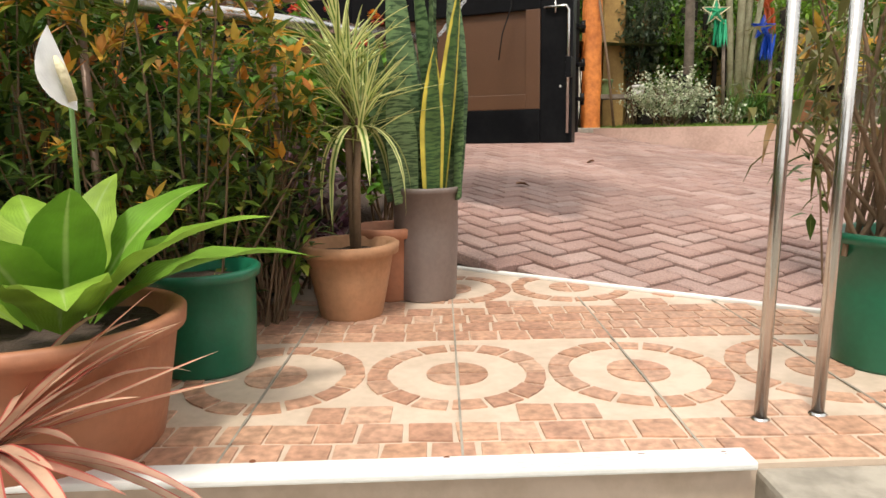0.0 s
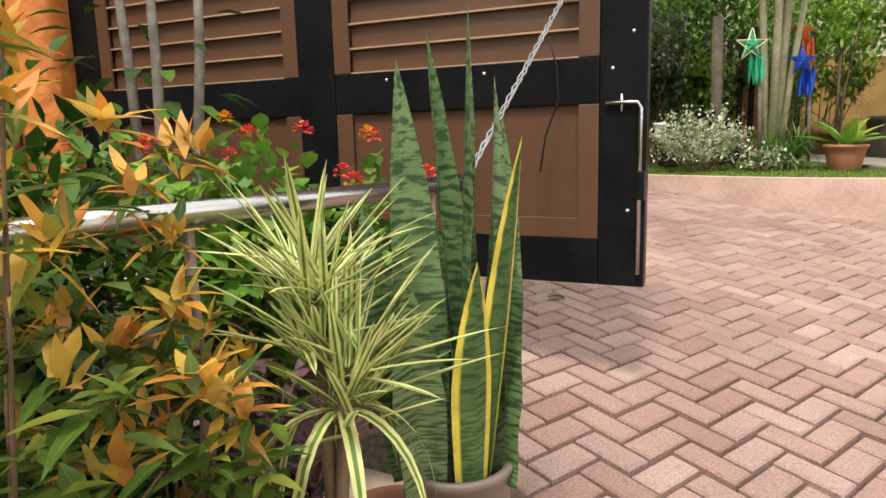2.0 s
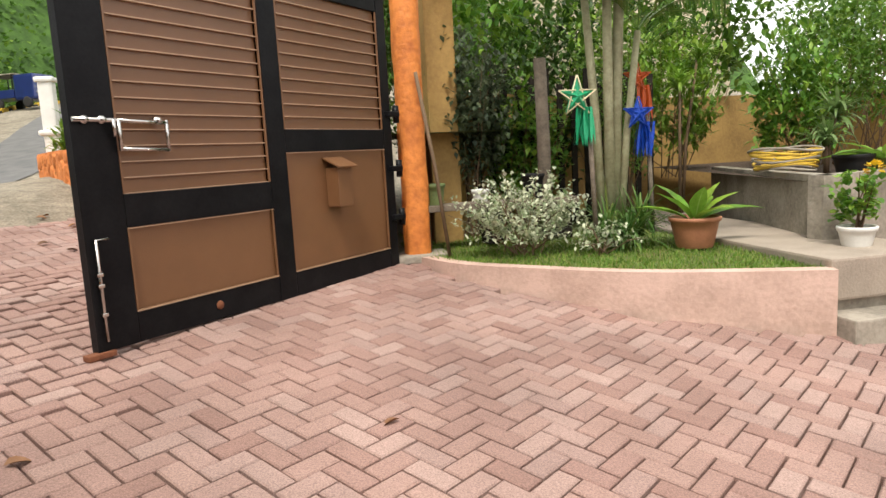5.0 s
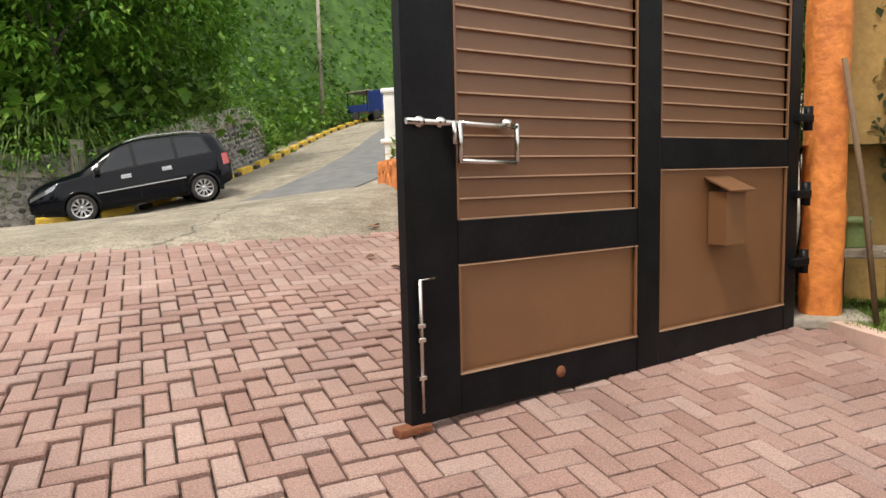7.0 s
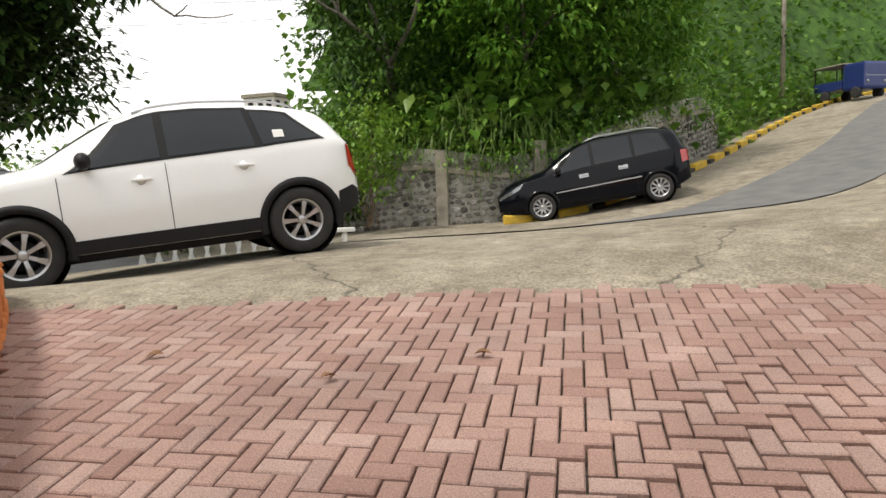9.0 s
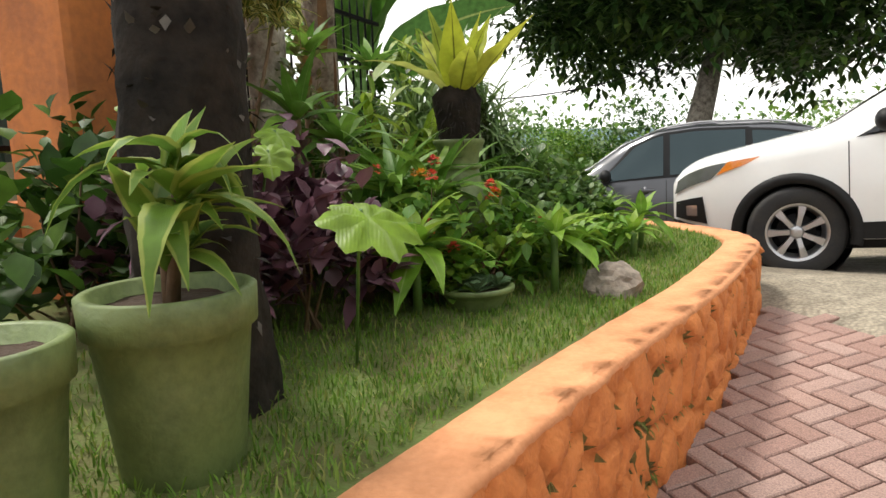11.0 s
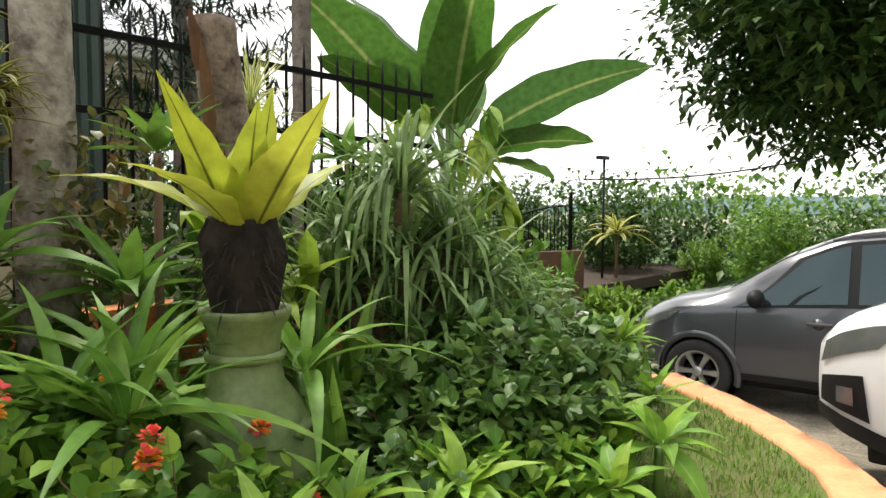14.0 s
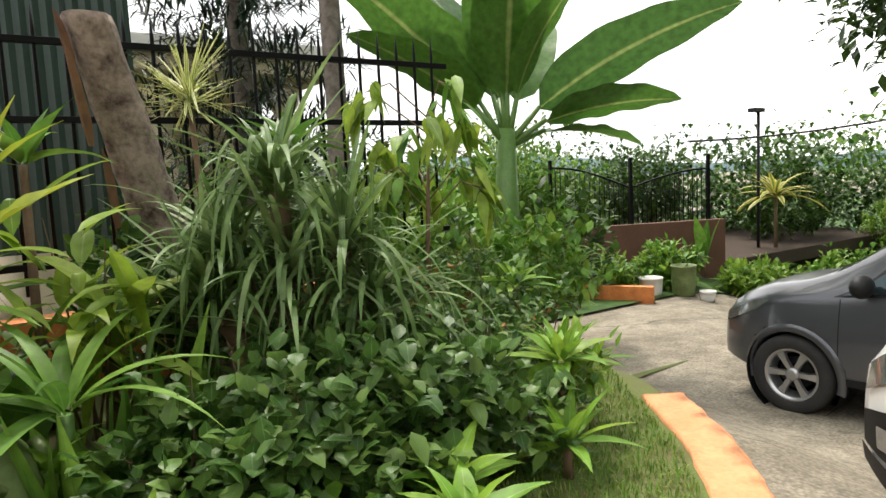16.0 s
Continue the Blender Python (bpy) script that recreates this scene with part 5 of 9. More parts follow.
# ---- plants: kinds ----
def twigs(n, size, lift, spread=0.35):
    """Twig ends in an egg-shaped crown, and their feet near the middle of the base."""
    d = ball_dirs(n, 1.0, -0.75)
    n = len(d)
    r = RNG.uniform(0.45, 1.0, (n, 1)) ** 0.6
    tips = d * r * np.array(size) * (1 + 0.16 * np.sin(3 * d[:, :1] * 2.1 + 5 * d[:, 1:2]))
    tips[:, 2] += lift
    feet = np.stack([RNG.normal(0, 0.12, n) * size[0], RNG.normal(0, 0.12, n) * size[1], np.zeros(n)], 1)
    return feet, tips


def shrub(name, at, size, lift, count, leaf, mat, label, category="shrub", per=9, kind="ovate", young=None, stems=7, stem_mat=None, group="", droop=0.25, segs=3, flowers=None, rise=0.35):
    """A bush of many leaves on twigs. leaf: (length, width). young: (material, share of twigs) for coloured tips. flowers: list of (material, count, radius)."""
    g = thing(name, pose(*at), label, category, group)
    nt = max(4, count // per)
    feet, tips = twigs(nt, size, lift)
    nt = len(tips)
    way = unit(tips - feet + np.array([0, 0, 0.15]))
    t = RNG.uniform(0.55, 1.0, (nt, per, 1)) ** 0.8
    if young:
        # leaves stand in whorls along the twigs
        t = np.sort(RNG.choice([0.5, 0.72, 0.9, 1.0], (nt, per, 1)), 1) + RNG.normal(0, 0.012, (nt, per, 1))
    base = (feet[:, None] + (tips - feet)[:, None] * t + RNG.normal(0, leaf[0] * (0.07 if young else 0.22), (nt, per, 3))).reshape(-1, 3)
    w = unit(np.repeat(way, per, 0) * (0.25 if young else 0.5) + RNG.normal(0, 0.75, (nt * per, 3)) * (np.array([1.2, 1.2, 0.55]) if young else 1.0) + np.array([0, 0, 0.1 if young else rise]))
    n = len(base)
    sc = RNG.uniform(0.6, 1.15, n)
    part("crown", leaf_mesh("crown", [leaf_set(base, w, leaf[0] * sc, leaf[1] * sc, droop * RNG.uniform(0.2, 1.6, n), kind, segs)], mat), None, g)
    if young:
        k = int(nt * young[1])
        order = np.argsort(-(tips[:, 2] + RNG.normal(0, size[2] * 0.5, nt)))[:k]
        m = 9
        b = np.repeat(tips[order], m, 0) + RNG.normal(0, leaf[0] * 0.12, (k * m, 3))
        ww = unit(np.repeat(way[order], m, 0) * 0.3 + np.array([0, 0, 0.4]) + RNG.normal(0, 0.65, (k * m, 3)))
        part("young_leaves", leaf_mesh("young_leaves", [leaf_set(b, ww, leaf[0] * RNG.uniform(0.7, 1.1, k * m), leaf[1] * 0.85, 0.15, kind, segs)], young[0]), None, g, "orange young leaves")
    for i in RNG.choice(nt, min(nt, stems), replace=False):
        a, c = feet[i], tips[i]
        midp = a * 0.45 + c * 0.55 + RNG.normal(0, 0.05, 3) * size[0]
        midp[2] += 0.06
        part("stem", tube([a, midp, c], [0.005 if young else 0.0075 * max(1, size[2]), 0.0035 if young else 0.005, 0.002], 5, cap=False), stem_mat or M_STEM, g)
    for fm, cnt, rad in flowers or []:
        idx = np.argsort(-(tips[:, 2] + RNG.normal(0, size[2] * 0.35, nt)))[:cnt]
        for i in idx:
            d = ball_dirs(34, 1.0, -0.5)
            me = leaf_mesh("flower", [leaf_set(d * rad * 0.55, d, rad * 0.7, rad * 0.75, 0.1, "ovate", 2)], fm)
            p = tips[i] * 1.04 + np.array([0, 0, leaf[0] * 0.35])
            part("flower_head", me, None, g, "small round flower head", pose(*p))
    return g


def leaf_variants(name, length, width, droop, kind, mat, segs=9, fold=0.25, wave=0.0, count=3):
    """A few single leaves along +x, to be turned and placed one by one."""
    out = []
    for i in range(count):
        out.append(leaf_mesh(name, [leaf_set([(0, 0, 0)], [(1, 0, 0.0001)], length * RNG.uniform(0.85, 1.1), width * RNG.uniform(0.88, 1.1), droop * RNG.uniform(0.6, 1.4), kind, segs, fold, wave)], mat))
    return out


def rosette(name, at, meshes, n, elev, label, category, group="", stalk=0.0, spread=0.02, scale=(0.75, 1.1), height=0.0, stem_mat=None, stem_r=0.012, turn=0.0, lean=(0, 0)):
    """A plant of single large leaves round one heart. elev: angles of the outer and the inner leaves."""
    g = thing(name, pose(at[0], at[1], at[2], lean[0], lean[1], 0), label, category, group)
    if height > 0:
        part("stem", tube([(0, 0, 0), (0.01, 0.005, height * 0.5), (0, 0, height)], [stem_r * 1.15, stem_r, stem_r * 0.9], 8), stem_mat or M_STEM, g)
    for i in range(n):
        f = i / max(1, n - 1)
        az = turn + i * 137.5 + RNG.uniform(-14, 14)
        el = elev[0] + (elev[1] - elev[0]) * f + RNG.uniform(-7, 7)
        sc = scale[1] + (scale[0] - scale[1]) * f * RNG.uniform(0.6, 1.1)
        m = Matrix.Translation((spread * math.cos(radians(az)), spread * math.sin(radians(az)), height + 0.02 * f)) @ Euler((radians(RNG.uniform(-12, 12)), radians(-el), radians(az))).to_matrix().to_4x4() @ Matrix.Diagonal((sc, sc, sc, 1))
        part("leaf", meshes[i % len(meshes)], None, g, "", m)
    return g


def spiky(name, at, heads, n, leaf, mat, label, category="plant", trunk=0.018, droop=0.5, kind="strap", up=0.5, segs=6, low=-0.3, trunk_mat=None):
    """Canes that end in heads of narrow leaves. heads: (x, y, z) from the foot."""
    g = thing(name, pose(*at), label, category)
    for h in heads:
        h = np.array(h, float)
        if h[2] > 0.05:
            part("cane", tube([(h[0] * 0.1, h[1] * 0.1, 0), (h[0] * 0.4, h[1] * 0.5, h[2] * 0.5), tuple(h)], [trunk * 1.2, trunk, trunk * 0.85], 8), trunk_mat or M_STEM, g)
        d = ball_dirs(n, 1.0, low)
        n2 = len(d)
        w = unit(d + np.array([0, 0, up]))
        b = np.tile(h, (n2, 1)) + RNG.normal(0, 0.012, (n2, 3)) + np.stack([np.zeros(n2), np.zeros(n2), RNG.uniform(-0.12, 0.04, n2)], 1)
        part("leaf_head", leaf_mesh("leaf_head", [leaf_set(b, w, leaf[0] * RNG.uniform(0.65, 1.1, n2), leaf[1], droop * RNG.uniform(0.2, 1.5, n2), kind, segs, 0.35)], mat), None, g)
    return g


def grow(tree_g, p, d, length, r, depth, tips, mat, bend=0.25, split=2):
    """Branches that fork; collects the ends."""
    n = 5
    pts, rad = [p.copy()], [r]
    q, w = p.copy(), d.normalized()
    for i in range(n):
        w = (w + Vector(RNG.normal(0, bend * 0.35, 3)) + Vector((0, 0, 0.04))).normalized()
        q = q + w * (length / n)
        pts.append(q.copy())
        rad.append(r * (1 - 0.38 * (i + 1) / n))
    part("trunk" if depth >= 4 else "limb", tube(pts, rad, 10 if r > 0.06 else 6, cap=depth >= 4), mat, tree_g)
    if depth <= 2:
        tips.extend([np.array(x) for x in pts[2:]])
    if depth == 0:
        return
    for k in range(split + (1 if depth >= 3 else 0)):
        a = math.tau * (k + RNG.uniform(-0.2, 0.2)) / (split + 1)
        side = w.orthogonal().normalized()
        side = Matrix.Rotation(a, 3, w) @ side
        nd = (w * 0.9 + side * RNG.uniform(0.55, 0.95) + Vector((0, 0, 0.12))).normalized()
        grow(tree_g, q, nd, length * RNG.uniform(0.62, 0.85), rad[-1] * 0.78, depth - 1, tips, mat, bend, split)


def tree(name, at, height, r, leaf, per_tip, leaf_mat, bark, label, depth=4, spread=0.35, fall=0.2, lean=(0.05, 0.02), split=2, kind="ovate", canopy=None):
    g = thing(name, pose(*at), label, "tree")
    tips = []
    grow(g, Vector((0, 0, -0.1)), Vector((lean[0], lean[1], 1)), height * 0.42, r, depth, tips, bark, 0.3, split)
    tips = np.array(tips)
    if canopy:
        centre, size, k = canopy
        d = ball_dirs(k, 1.0, -0.85)
        r = RNG.uniform(0.4, 1.0, (len(d), 1)) ** 0.55 * (1 + 0.18 * np.sin(d[:, :1] * 7 + d[:, 1:2] * 5 + d[:, 2:] * 6))
        inside = (((tips - np.array(centre)) / np.array(size)) ** 2).sum(1) < 1.0
        tips = np.concatenate([tips[inside], d * r * np.array(size) + np.array(centre)])
    n = len(tips) * per_tip
    b = np.repeat(tips, per_tip, 0) + RNG.normal(0, spread, (n, 3)) * np.array([1, 1, 0.5])
    w = unit(RNG.normal(0, 0.8, (n, 3)) * np.array([1, 1, 0.55]) + (b - np.repeat(tips, per_tip, 0)) / max(spread, 0.1) * 0.6 + np.array([0, 0, -0.15]))
    part("crown", leaf_mesh("crown", [leaf_set(b, w, leaf[0] * RNG.uniform(0.6, 1.2, n), leaf[1] * RNG.uniform(0.7, 1.1, n), fall, kind, 2)], leaf_mat), None, g)
    return g


def bank(name, count, point, leaf, mat, label, category="hillside vegetation", clump=7, spread=0.35, kind="ovate", droop=0.3, rise=0.4, segs=2, structure=False):
    """Uncountable foliage over a surface. point(n) gives n places and outward directions."""
    p, d = point(count)
    b = np.repeat(p, clump, 0) + RNG.normal(0, spread, (len(p) * clump, 3))
    n = len(b)
    w = unit(np.repeat(d, clump, 0) * 0.6 + RNG.normal(0, 0.7, (n, 3)) + np.array([0, 0, rise]))
    sc = RNG.uniform(0.6, 1.2, n)
    ob = new(name, leaf_mesh(name, [leaf_set(b, w, leaf[0] * sc, leaf[1] * sc, droop, kind, segs)], mat))
    return tagged(ob, label, category, kind="stuff")


def round_pot(name, at, r0, r1, h, mat, label, rim=0.02, soil=True, group="", rim_h=0.04):
    g = thing(name, pose(*at), label, "plant pot", group)
    part("pot_body", lathe([(0, 0), (r0 * 0.96, 0), (r0, 0.01), (r0 + (r1 - r0) * 0.6, h * 0.55), (r1 - 0.004, h - rim_h), (r1 + rim, h - rim_h * 0.9), (r1 + rim + 0.004, h - 0.006), (r1 + rim * 0.6, h), (r1 - 0.012, h - 0.004), (r1 - 0.02, h - 0.05), (0, h - 0.05)], 40), mat, g)
    if soil:
        bm = bmesh.new()
        bmesh.ops.create_circle(bm, cap_ends=True, segments=28, radius=r1 - 0.016, matrix=Matrix.Translation((0, 0, h - 0.04)))
        bmesh.ops.subdivide_edges(bm, edges=bm.edges, cuts=2, use_grid_fill=True)
        for v in bm.verts:
            v.co.z += 0.012 * noise.noise(v.co * 30)
        part("soil", bm, M_SOIL, g, "dark crumbly potting soil")
    return g


# ---- landing, steps and rails ----
LZ = 0.33
M_GROUT = material("cream_tile_field", (0.58, 0.46, 0.36), 0.5, scale=9, fine=40, bump=0.15, second=(0.46, 0.36, 0.27))
M_TILE = varied("brown_tile", [(0.47, 0.26, 0.165), (0.55, 0.33, 0.22), (0.52, 0.3, 0.2), (0.44, 0.24, 0.16), (0.58, 0.37, 0.26)], rough=0.45, bump=0.15, fine=50, per="object", dirt=0.25)
v = [(-1.7, 1.09), (0.55, 1.12), (1.5, 1.16), (1.5, 1.92), (1.22, 2.1), (0.1, 2.88), (-0.35, 3.15), (-1.7, 3.15)]
bm = bmesh.new()
lo, hi = [bm.verts.new((x, y, -0.5)) for x, y in v], [bm.verts.new((x, y, LZ)) for x, y in v]
bm.faces.new(hi)
for i in range(len(v)):
    bm.faces.new((lo[i], lo[(i + 1) % len(v)], hi[(i + 1) % len(v)], hi[i]))
bmesh.ops.recalc_face_normals(bm, faces=bm.faces)
landing = tagged(new("landing", mesh_of("landing", bm, M_GROUT)), "cream and terracotta tiled landing with ring pattern", "landing", kind="structure")
part("edge_strip", box(1.55, 0.03, 0.012, (0.66, 2.49, LZ), 0.003, rot=Matrix.Rotation(radians(-35), 4, "Z")), M_WHITE, landing, "pale edging strip")


def tile(points, z0, z1):
    bm = bmesh.new()
    a = [bm.verts.new((x, y, z0)) for x, y in points]
    c = Vector((sum(p[0] for p in points) / len(points), sum(p[1] for p in points) / len(points), 0))
    b = [bm.verts.new((x + (c.x - x) * 0.03, y + (c.y - y) * 0.03, z1)) for x, y in points]
    bm.faces.new(b)
    for i in range(len(points)):
        j = (i + 1) % len(points)
        bm.faces.new((a[i], a[j], b[j], b[i]))
    bmesh.ops.recalc_face_normals(bm, faces=bm.faces)
    return bm


def on_landing(x, y):
    return -1.4 < x < 1.45 and y > 1.13 and y < 2.86 + (x - 0.1) * -0.69 and y < 3.1


TR = random.Random(3)
SP = 0.455
for row, cy in ((0, 1.6), (1, 2.52)):
    for k in range(-3, 4):
        cx = 0.03 + k * SP
        n = 15
        for i in range(n):
            a0, a1 = math.tau * (i + 0.06) / n, math.tau * (i + 0.94) / n
            am = (a0 + a1) / 2
            r0, r1 = 0.172 + TR.uniform(-0.004, 0.004), 0.226 + TR.uniform(-0.005, 0.005)
            if not on_landing(cx + 0.2 * math.cos(am), cy + 0.2 * math.sin(am)):
                continue
            pts = [(cx + r * math.cos(a), cy + r * math.sin(a)) for r, a in ((r0, a0), (r1, a0), (r1, (a0 + a1) / 2), (r1, a1), (r0, a1), (r0, am))]
            part("tile", tile(pts, LZ - 0.005, LZ + 0.004), M_TILE, landing)
        for i in range(4):
            a0 = math.tau * (i + 0.03) / 4
            a1 = math.tau * (i + 0.97) / 4
            pts = [(cx + 0.006 * math.cos((a0 + a1) / 2), cy + 0.006 * math.sin((a0 + a1) / 2))] + [(cx + 0.078 * math.cos(a), cy + 0.078 * math.sin(a)) for a in np.linspace(a0, a1, 6)]
            if on_landing(cx, cy):
                part("tile", tile(pts, LZ - 0.005, LZ + 0.0035), M_TILE, landing)
for y0 in (1.135, 1.225, 1.315, 1.87, 1.96, 2.05, 2.14, 2.23):
    x = -1.3
    while x < 1.42:
        w = TR.uniform(0.083, 0.1)
        mx, my = x + w / 2, y0 + 0.042
        clear = all(math.hypot(mx - (0.03 + k * SP), my - cy) > 0.29 for k in range(-3, 4) for cy in (1.6, 2.52))
        if on_landing(mx, my + 0.05) and clear:
            j = lambda: TR.uniform(-0.004, 0.004)
            pts = [(x + 0.003 + j(), y0 + 0.003 + j()), (x + w - 0.003 + j(), y0 + 0.003 + j()), (x + w - 0.003 + j(), y0 + 0.083 + j()), (x + 0.003 + j(), y0 + 0.083 + j())]
            part("tile", tile(pts, LZ - 0.005, LZ + 0.004), M_TILE, landing)
        x += w
for k in range(-3, 4):
    x0 = 0.03 + k * SP
    if x0 < 1.3:
        part("tile_joint", box(0.005, 1.2, 0.0025, (x0, 1.75, LZ + 0.0025), 0), M_GREYWALL, landing)
nosing = tagged(new("step_nosing", mesh_of("step_nosing", box(1.35, 0.06, 0.016, (-0.13, 1.095, LZ + 0.006), 0.005, rot=Matrix.Rotation(radians(1.5), 4, "Z")), M_WHITE)), "worn white ribbed step nosing strip", "step nosing", kind="structure")
for i in range(5):
    part("rib", box(0.82, 0.004, 0.004, (0.1, 1.078 + i * 0.0095, LZ + 0.021), 0.001, rot=Matrix.Rotation(radians(1.5), 4, "Z")), M_WHITE, nosing)
for x in (-0.63, -0.55, -0.35, 0.0, 0.35, 0.5):
    part("screw", lathe([(0, 0.004), (0.006, 0.003), (0.006, 0)], 8, m=pose(x, 1.12, LZ + 0.02)), M_RUST, nosing)
for i, (y0, y1, z) in enumerate(((0.78, 1.085, 0.15), (0.47, 0.78, -0.03), (0.16, 0.47, -0.21), (-2.6, 0.16, -0.39))):
    tagged(new("step", mesh_of("step", box(3.2, y1 - y0, z + 0.7, (0.1, (y0 + y1) / 2, -0.7), 0.008), M_GREYWALL)), "weathered cement step", "step", "steps", "structure")
tagged(new("side_wall", mesh_of("side_wall", box(1.0, 0.5, 0.42, (1.06, 0.88, -0.1), 0.01), M_GREYWALL)), "rough weathered cement side wall", "wall", kind="structure")
for x, y in ((0.65, 1.3), (0.78, 1.32)):
    p = thing("steel_post", pose(x, y, LZ), "upright stainless steel railing post on the landing", "post", "railing posts")
    part("tube", tube([(0, 0, 0), (0.012, 0, 1.0)], 0.0125, 14), M_STEEL, p)
    part("foot", lathe([(0.019, 0), (0.019, 0.004), (0.013, 0.008)], 18), M_STEEL, p)
p = thing("steel_post", pose(-1.0, 1.45, LZ), "upright stainless steel railing post among the pots", "post", "railing posts")
part("tube", tube([(0, 0, 0), (-0.02, 0, 1.02)], 0.018, 12), M_STEEL, p)

# ---- plants of the landing ----
rail = thing("handrail", pose(0, 0, 0), "polished stainless steel handrail among the shrubs", "handrail")
part("top_tube", tube([(-1.0, 1.8, 1.3), (-0.48, 2.35, 1.3), (-0.02, 2.87, 1.3)], 0.024, 16), M_STEEL, rail)
for x, y in ((-0.55, 2.28), (-0.1, 2.78), (-0.95, 1.85)):
    part("baluster", tube([(x, y, 0.33), (x, y, 1.29)], 0.011, 8), M_BROWNSTEEL, rail)
wire = thing("twisted_wire", pose(0, 0, 0), "twisted grey tie wire from handrail to gate handle", "wire")
for k in range(3):
    pts = []
    for i in range(25):
        s = i / 24
        p = Vector((0.0, 2.86, 1.32)).lerp(Vector((0.43, 3.56, 1.97)), s)
        a = s * 40 + k * 2.1
        pts.append((p.x + 0.008 * math.cos(a), p.y + 0.008 * math.sin(a), p.z + 0.006 * math.sin(a)))
    part("strand", tube(pts, 0.003, 5), M_WIRE, wire)

# soil beside the landing, behind the shrubs
xs, ys = np.linspace(-7.5, -0.3, 40), np.linspace(-3.5, 4.4, 44)
soil_z = lambda X, Y: np.where((X > -1.72) & (Y < 3.2), -0.1, np.minimum(plane(X, Y) + 0.02, 0.72)) - 0.0
me = grid_sheet("garden_soil", xs, ys, soil_z, M_SOIL)
tagged(new("garden_soil", me), "dark planted garden soil", "soil", kind="structure")

# peace lily in the large terracotta pot
round_pot("terracotta_pot", (-0.76, 1.24, LZ), 0.19, 0.235, 0.27, M_TERRA, "wide terracotta pot on the tiled landing", rim=0.012)
big = leaf_variants("leaf", 0.38, 0.15, 0.42, "ovate", M_LIMEONE, 16, 0.3, 0.1, 4)
rosette("peace_lily", (-0.74, 1.24, LZ + 0.24), big, 12, (40, 84), "broad-leaved lily with glossy green leaves in terracotta pot", "plant", scale=(0.8, 1.05), spread=0.06, turn=20)
lily_flower = thing("lily_flower", pose(-0.72, 1.26, LZ + 0.26), "white peace lily flower on a green stalk", "flower")
part("stalk", tube([(0, 0, 0), (0.06, -0.05, 0.2), (0.105, -0.12, 0.4)], [0.006, 0.005, 0.004], 6), M_STALK, lily_flower)
part("spathe", leaf_mesh("spathe", [leaf_set([(0.125, -0.14, 0.385)], [(-0.22, -0.06, 1.0)], 0.135, 0.10, -0.02, "ovate", 10, -0.35, 0.0, twist=0.25)], M_FLOWER_WHITE), None, lily_flower, "broad white spathe")
part("spadix", tube([(0.125, -0.15, 0.40), (0.117, -0.16, 0.45), (0.11, -0.162, 0.47)], [0.007, 0.008, 0.003], 8), M_CREAM, lily_flower, "cream flower spike")

# pale striped dracaena at the foot
g = thing("red_dracaena", pose(-0.72, 0.98, LZ), "pinkish striped narrow-leaved dracaena by the step", "plant")
n = 26
az = RNG.uniform(-1.2, 1.3, n)
w = np.stack([np.cos(az), np.sin(az) * 0.6 - 0.15, RNG.uniform(-0.15, 0.95, n)], 1)
part("leaf_head", leaf_mesh("leaf_head", [leaf_set(np.tile([(0.0, 0, 0.12)], (n, 1)), w, RNG.uniform(0.25, 0.42, n), 0.022, RNG.uniform(0, 0.45, n), "strap", 8, 0.3)], M_PINKLEAF), None, g)

# green pail and the golden shrub
round_pot("green_pail", (-0.63, 1.7, LZ), 0.125, 0.14, 0.27, M_GREENPOT, "glossy green plastic pail used as planter", rim=0.008, rim_h=0.03)
for (x, y, sx, sz, lift, n) in ((-0.74, 1.86, 0.4, 0.6, 0.78, 1500), (-1.2, 2.05, 0.48, 0.8, 0.95, 1500), (-0.55, 2.1, 0.24, 0.4, 0.55, 500)):
    shrub("golden_shrub", (x, y, LZ - 0.02), (sx, sx * 0.8, sz), lift, n, (0.082, 0.026), M_SHRUBLEAF, "leafy shrub with orange and yellow young leaf tips", "shrub", kind="lance", per=12, young=(M_ORANGELEAF, 0.5), stems=22, group="golden shrubs", rise=0.3)
shrub("dark_shrub", (-1.0, 2.45, LZ - 0.1), (0.55, 0.3, 0.45), 0.42, 1500, (0.11, 0.05), M_LEAFSHADE, "dense undergrowth below the handrail, coloured near black as shade", "shrub", stems=14)
shrub("dark_shrub", (-1.55, 2.75, LZ), (0.65, 0.5, 0.85), 0.85, 1700, (0.12, 0.05), M_LEAFDARK, "dense dark green shrub behind the handrail", "shrub", stems=14)
shrub("dark_shrub", (-1.75, 1.7, LZ), (0.6, 0.7, 1.0), 0.9, 1900, (0.13, 0.06), M_LEAFDARK, "dense dark green shrub behind the pots", "shrub", stems=14)
shrub("purple_shrub", (-0.55, 2.55, LZ), (0.26, 0.25, 0.35), 0.35, 260, (0.08, 0.045), M_PURPLE, "low dark purple leafed plant in shade", "shrub", stems=8)
for (x, y, z, s, n) in ((-0.62, 2.98, 0.55, 0.38, 1400), (-1.15, 3.2, 0.6, 0.45, 1400), (-0.28, 3.08, 0.5, 0.26, 620)):
    shrub("lantana", (x, y, z), (s, s * 0.8, 0.42), 0.5, n, (0.075, 0.05), M_LEAFMID, "bushy lantana with coral flower heads", "shrub", stems=10, group="lantana shrubs", flowers=[(M_FLOWER_RED, 4, 0.028), (M_FLOWER_ORANGE, 1, 0.024)])
t = thing("thin_tree", pose(-0.98, 3.25, 0.5), "slender pale-barked young tree before the gate", "tree")
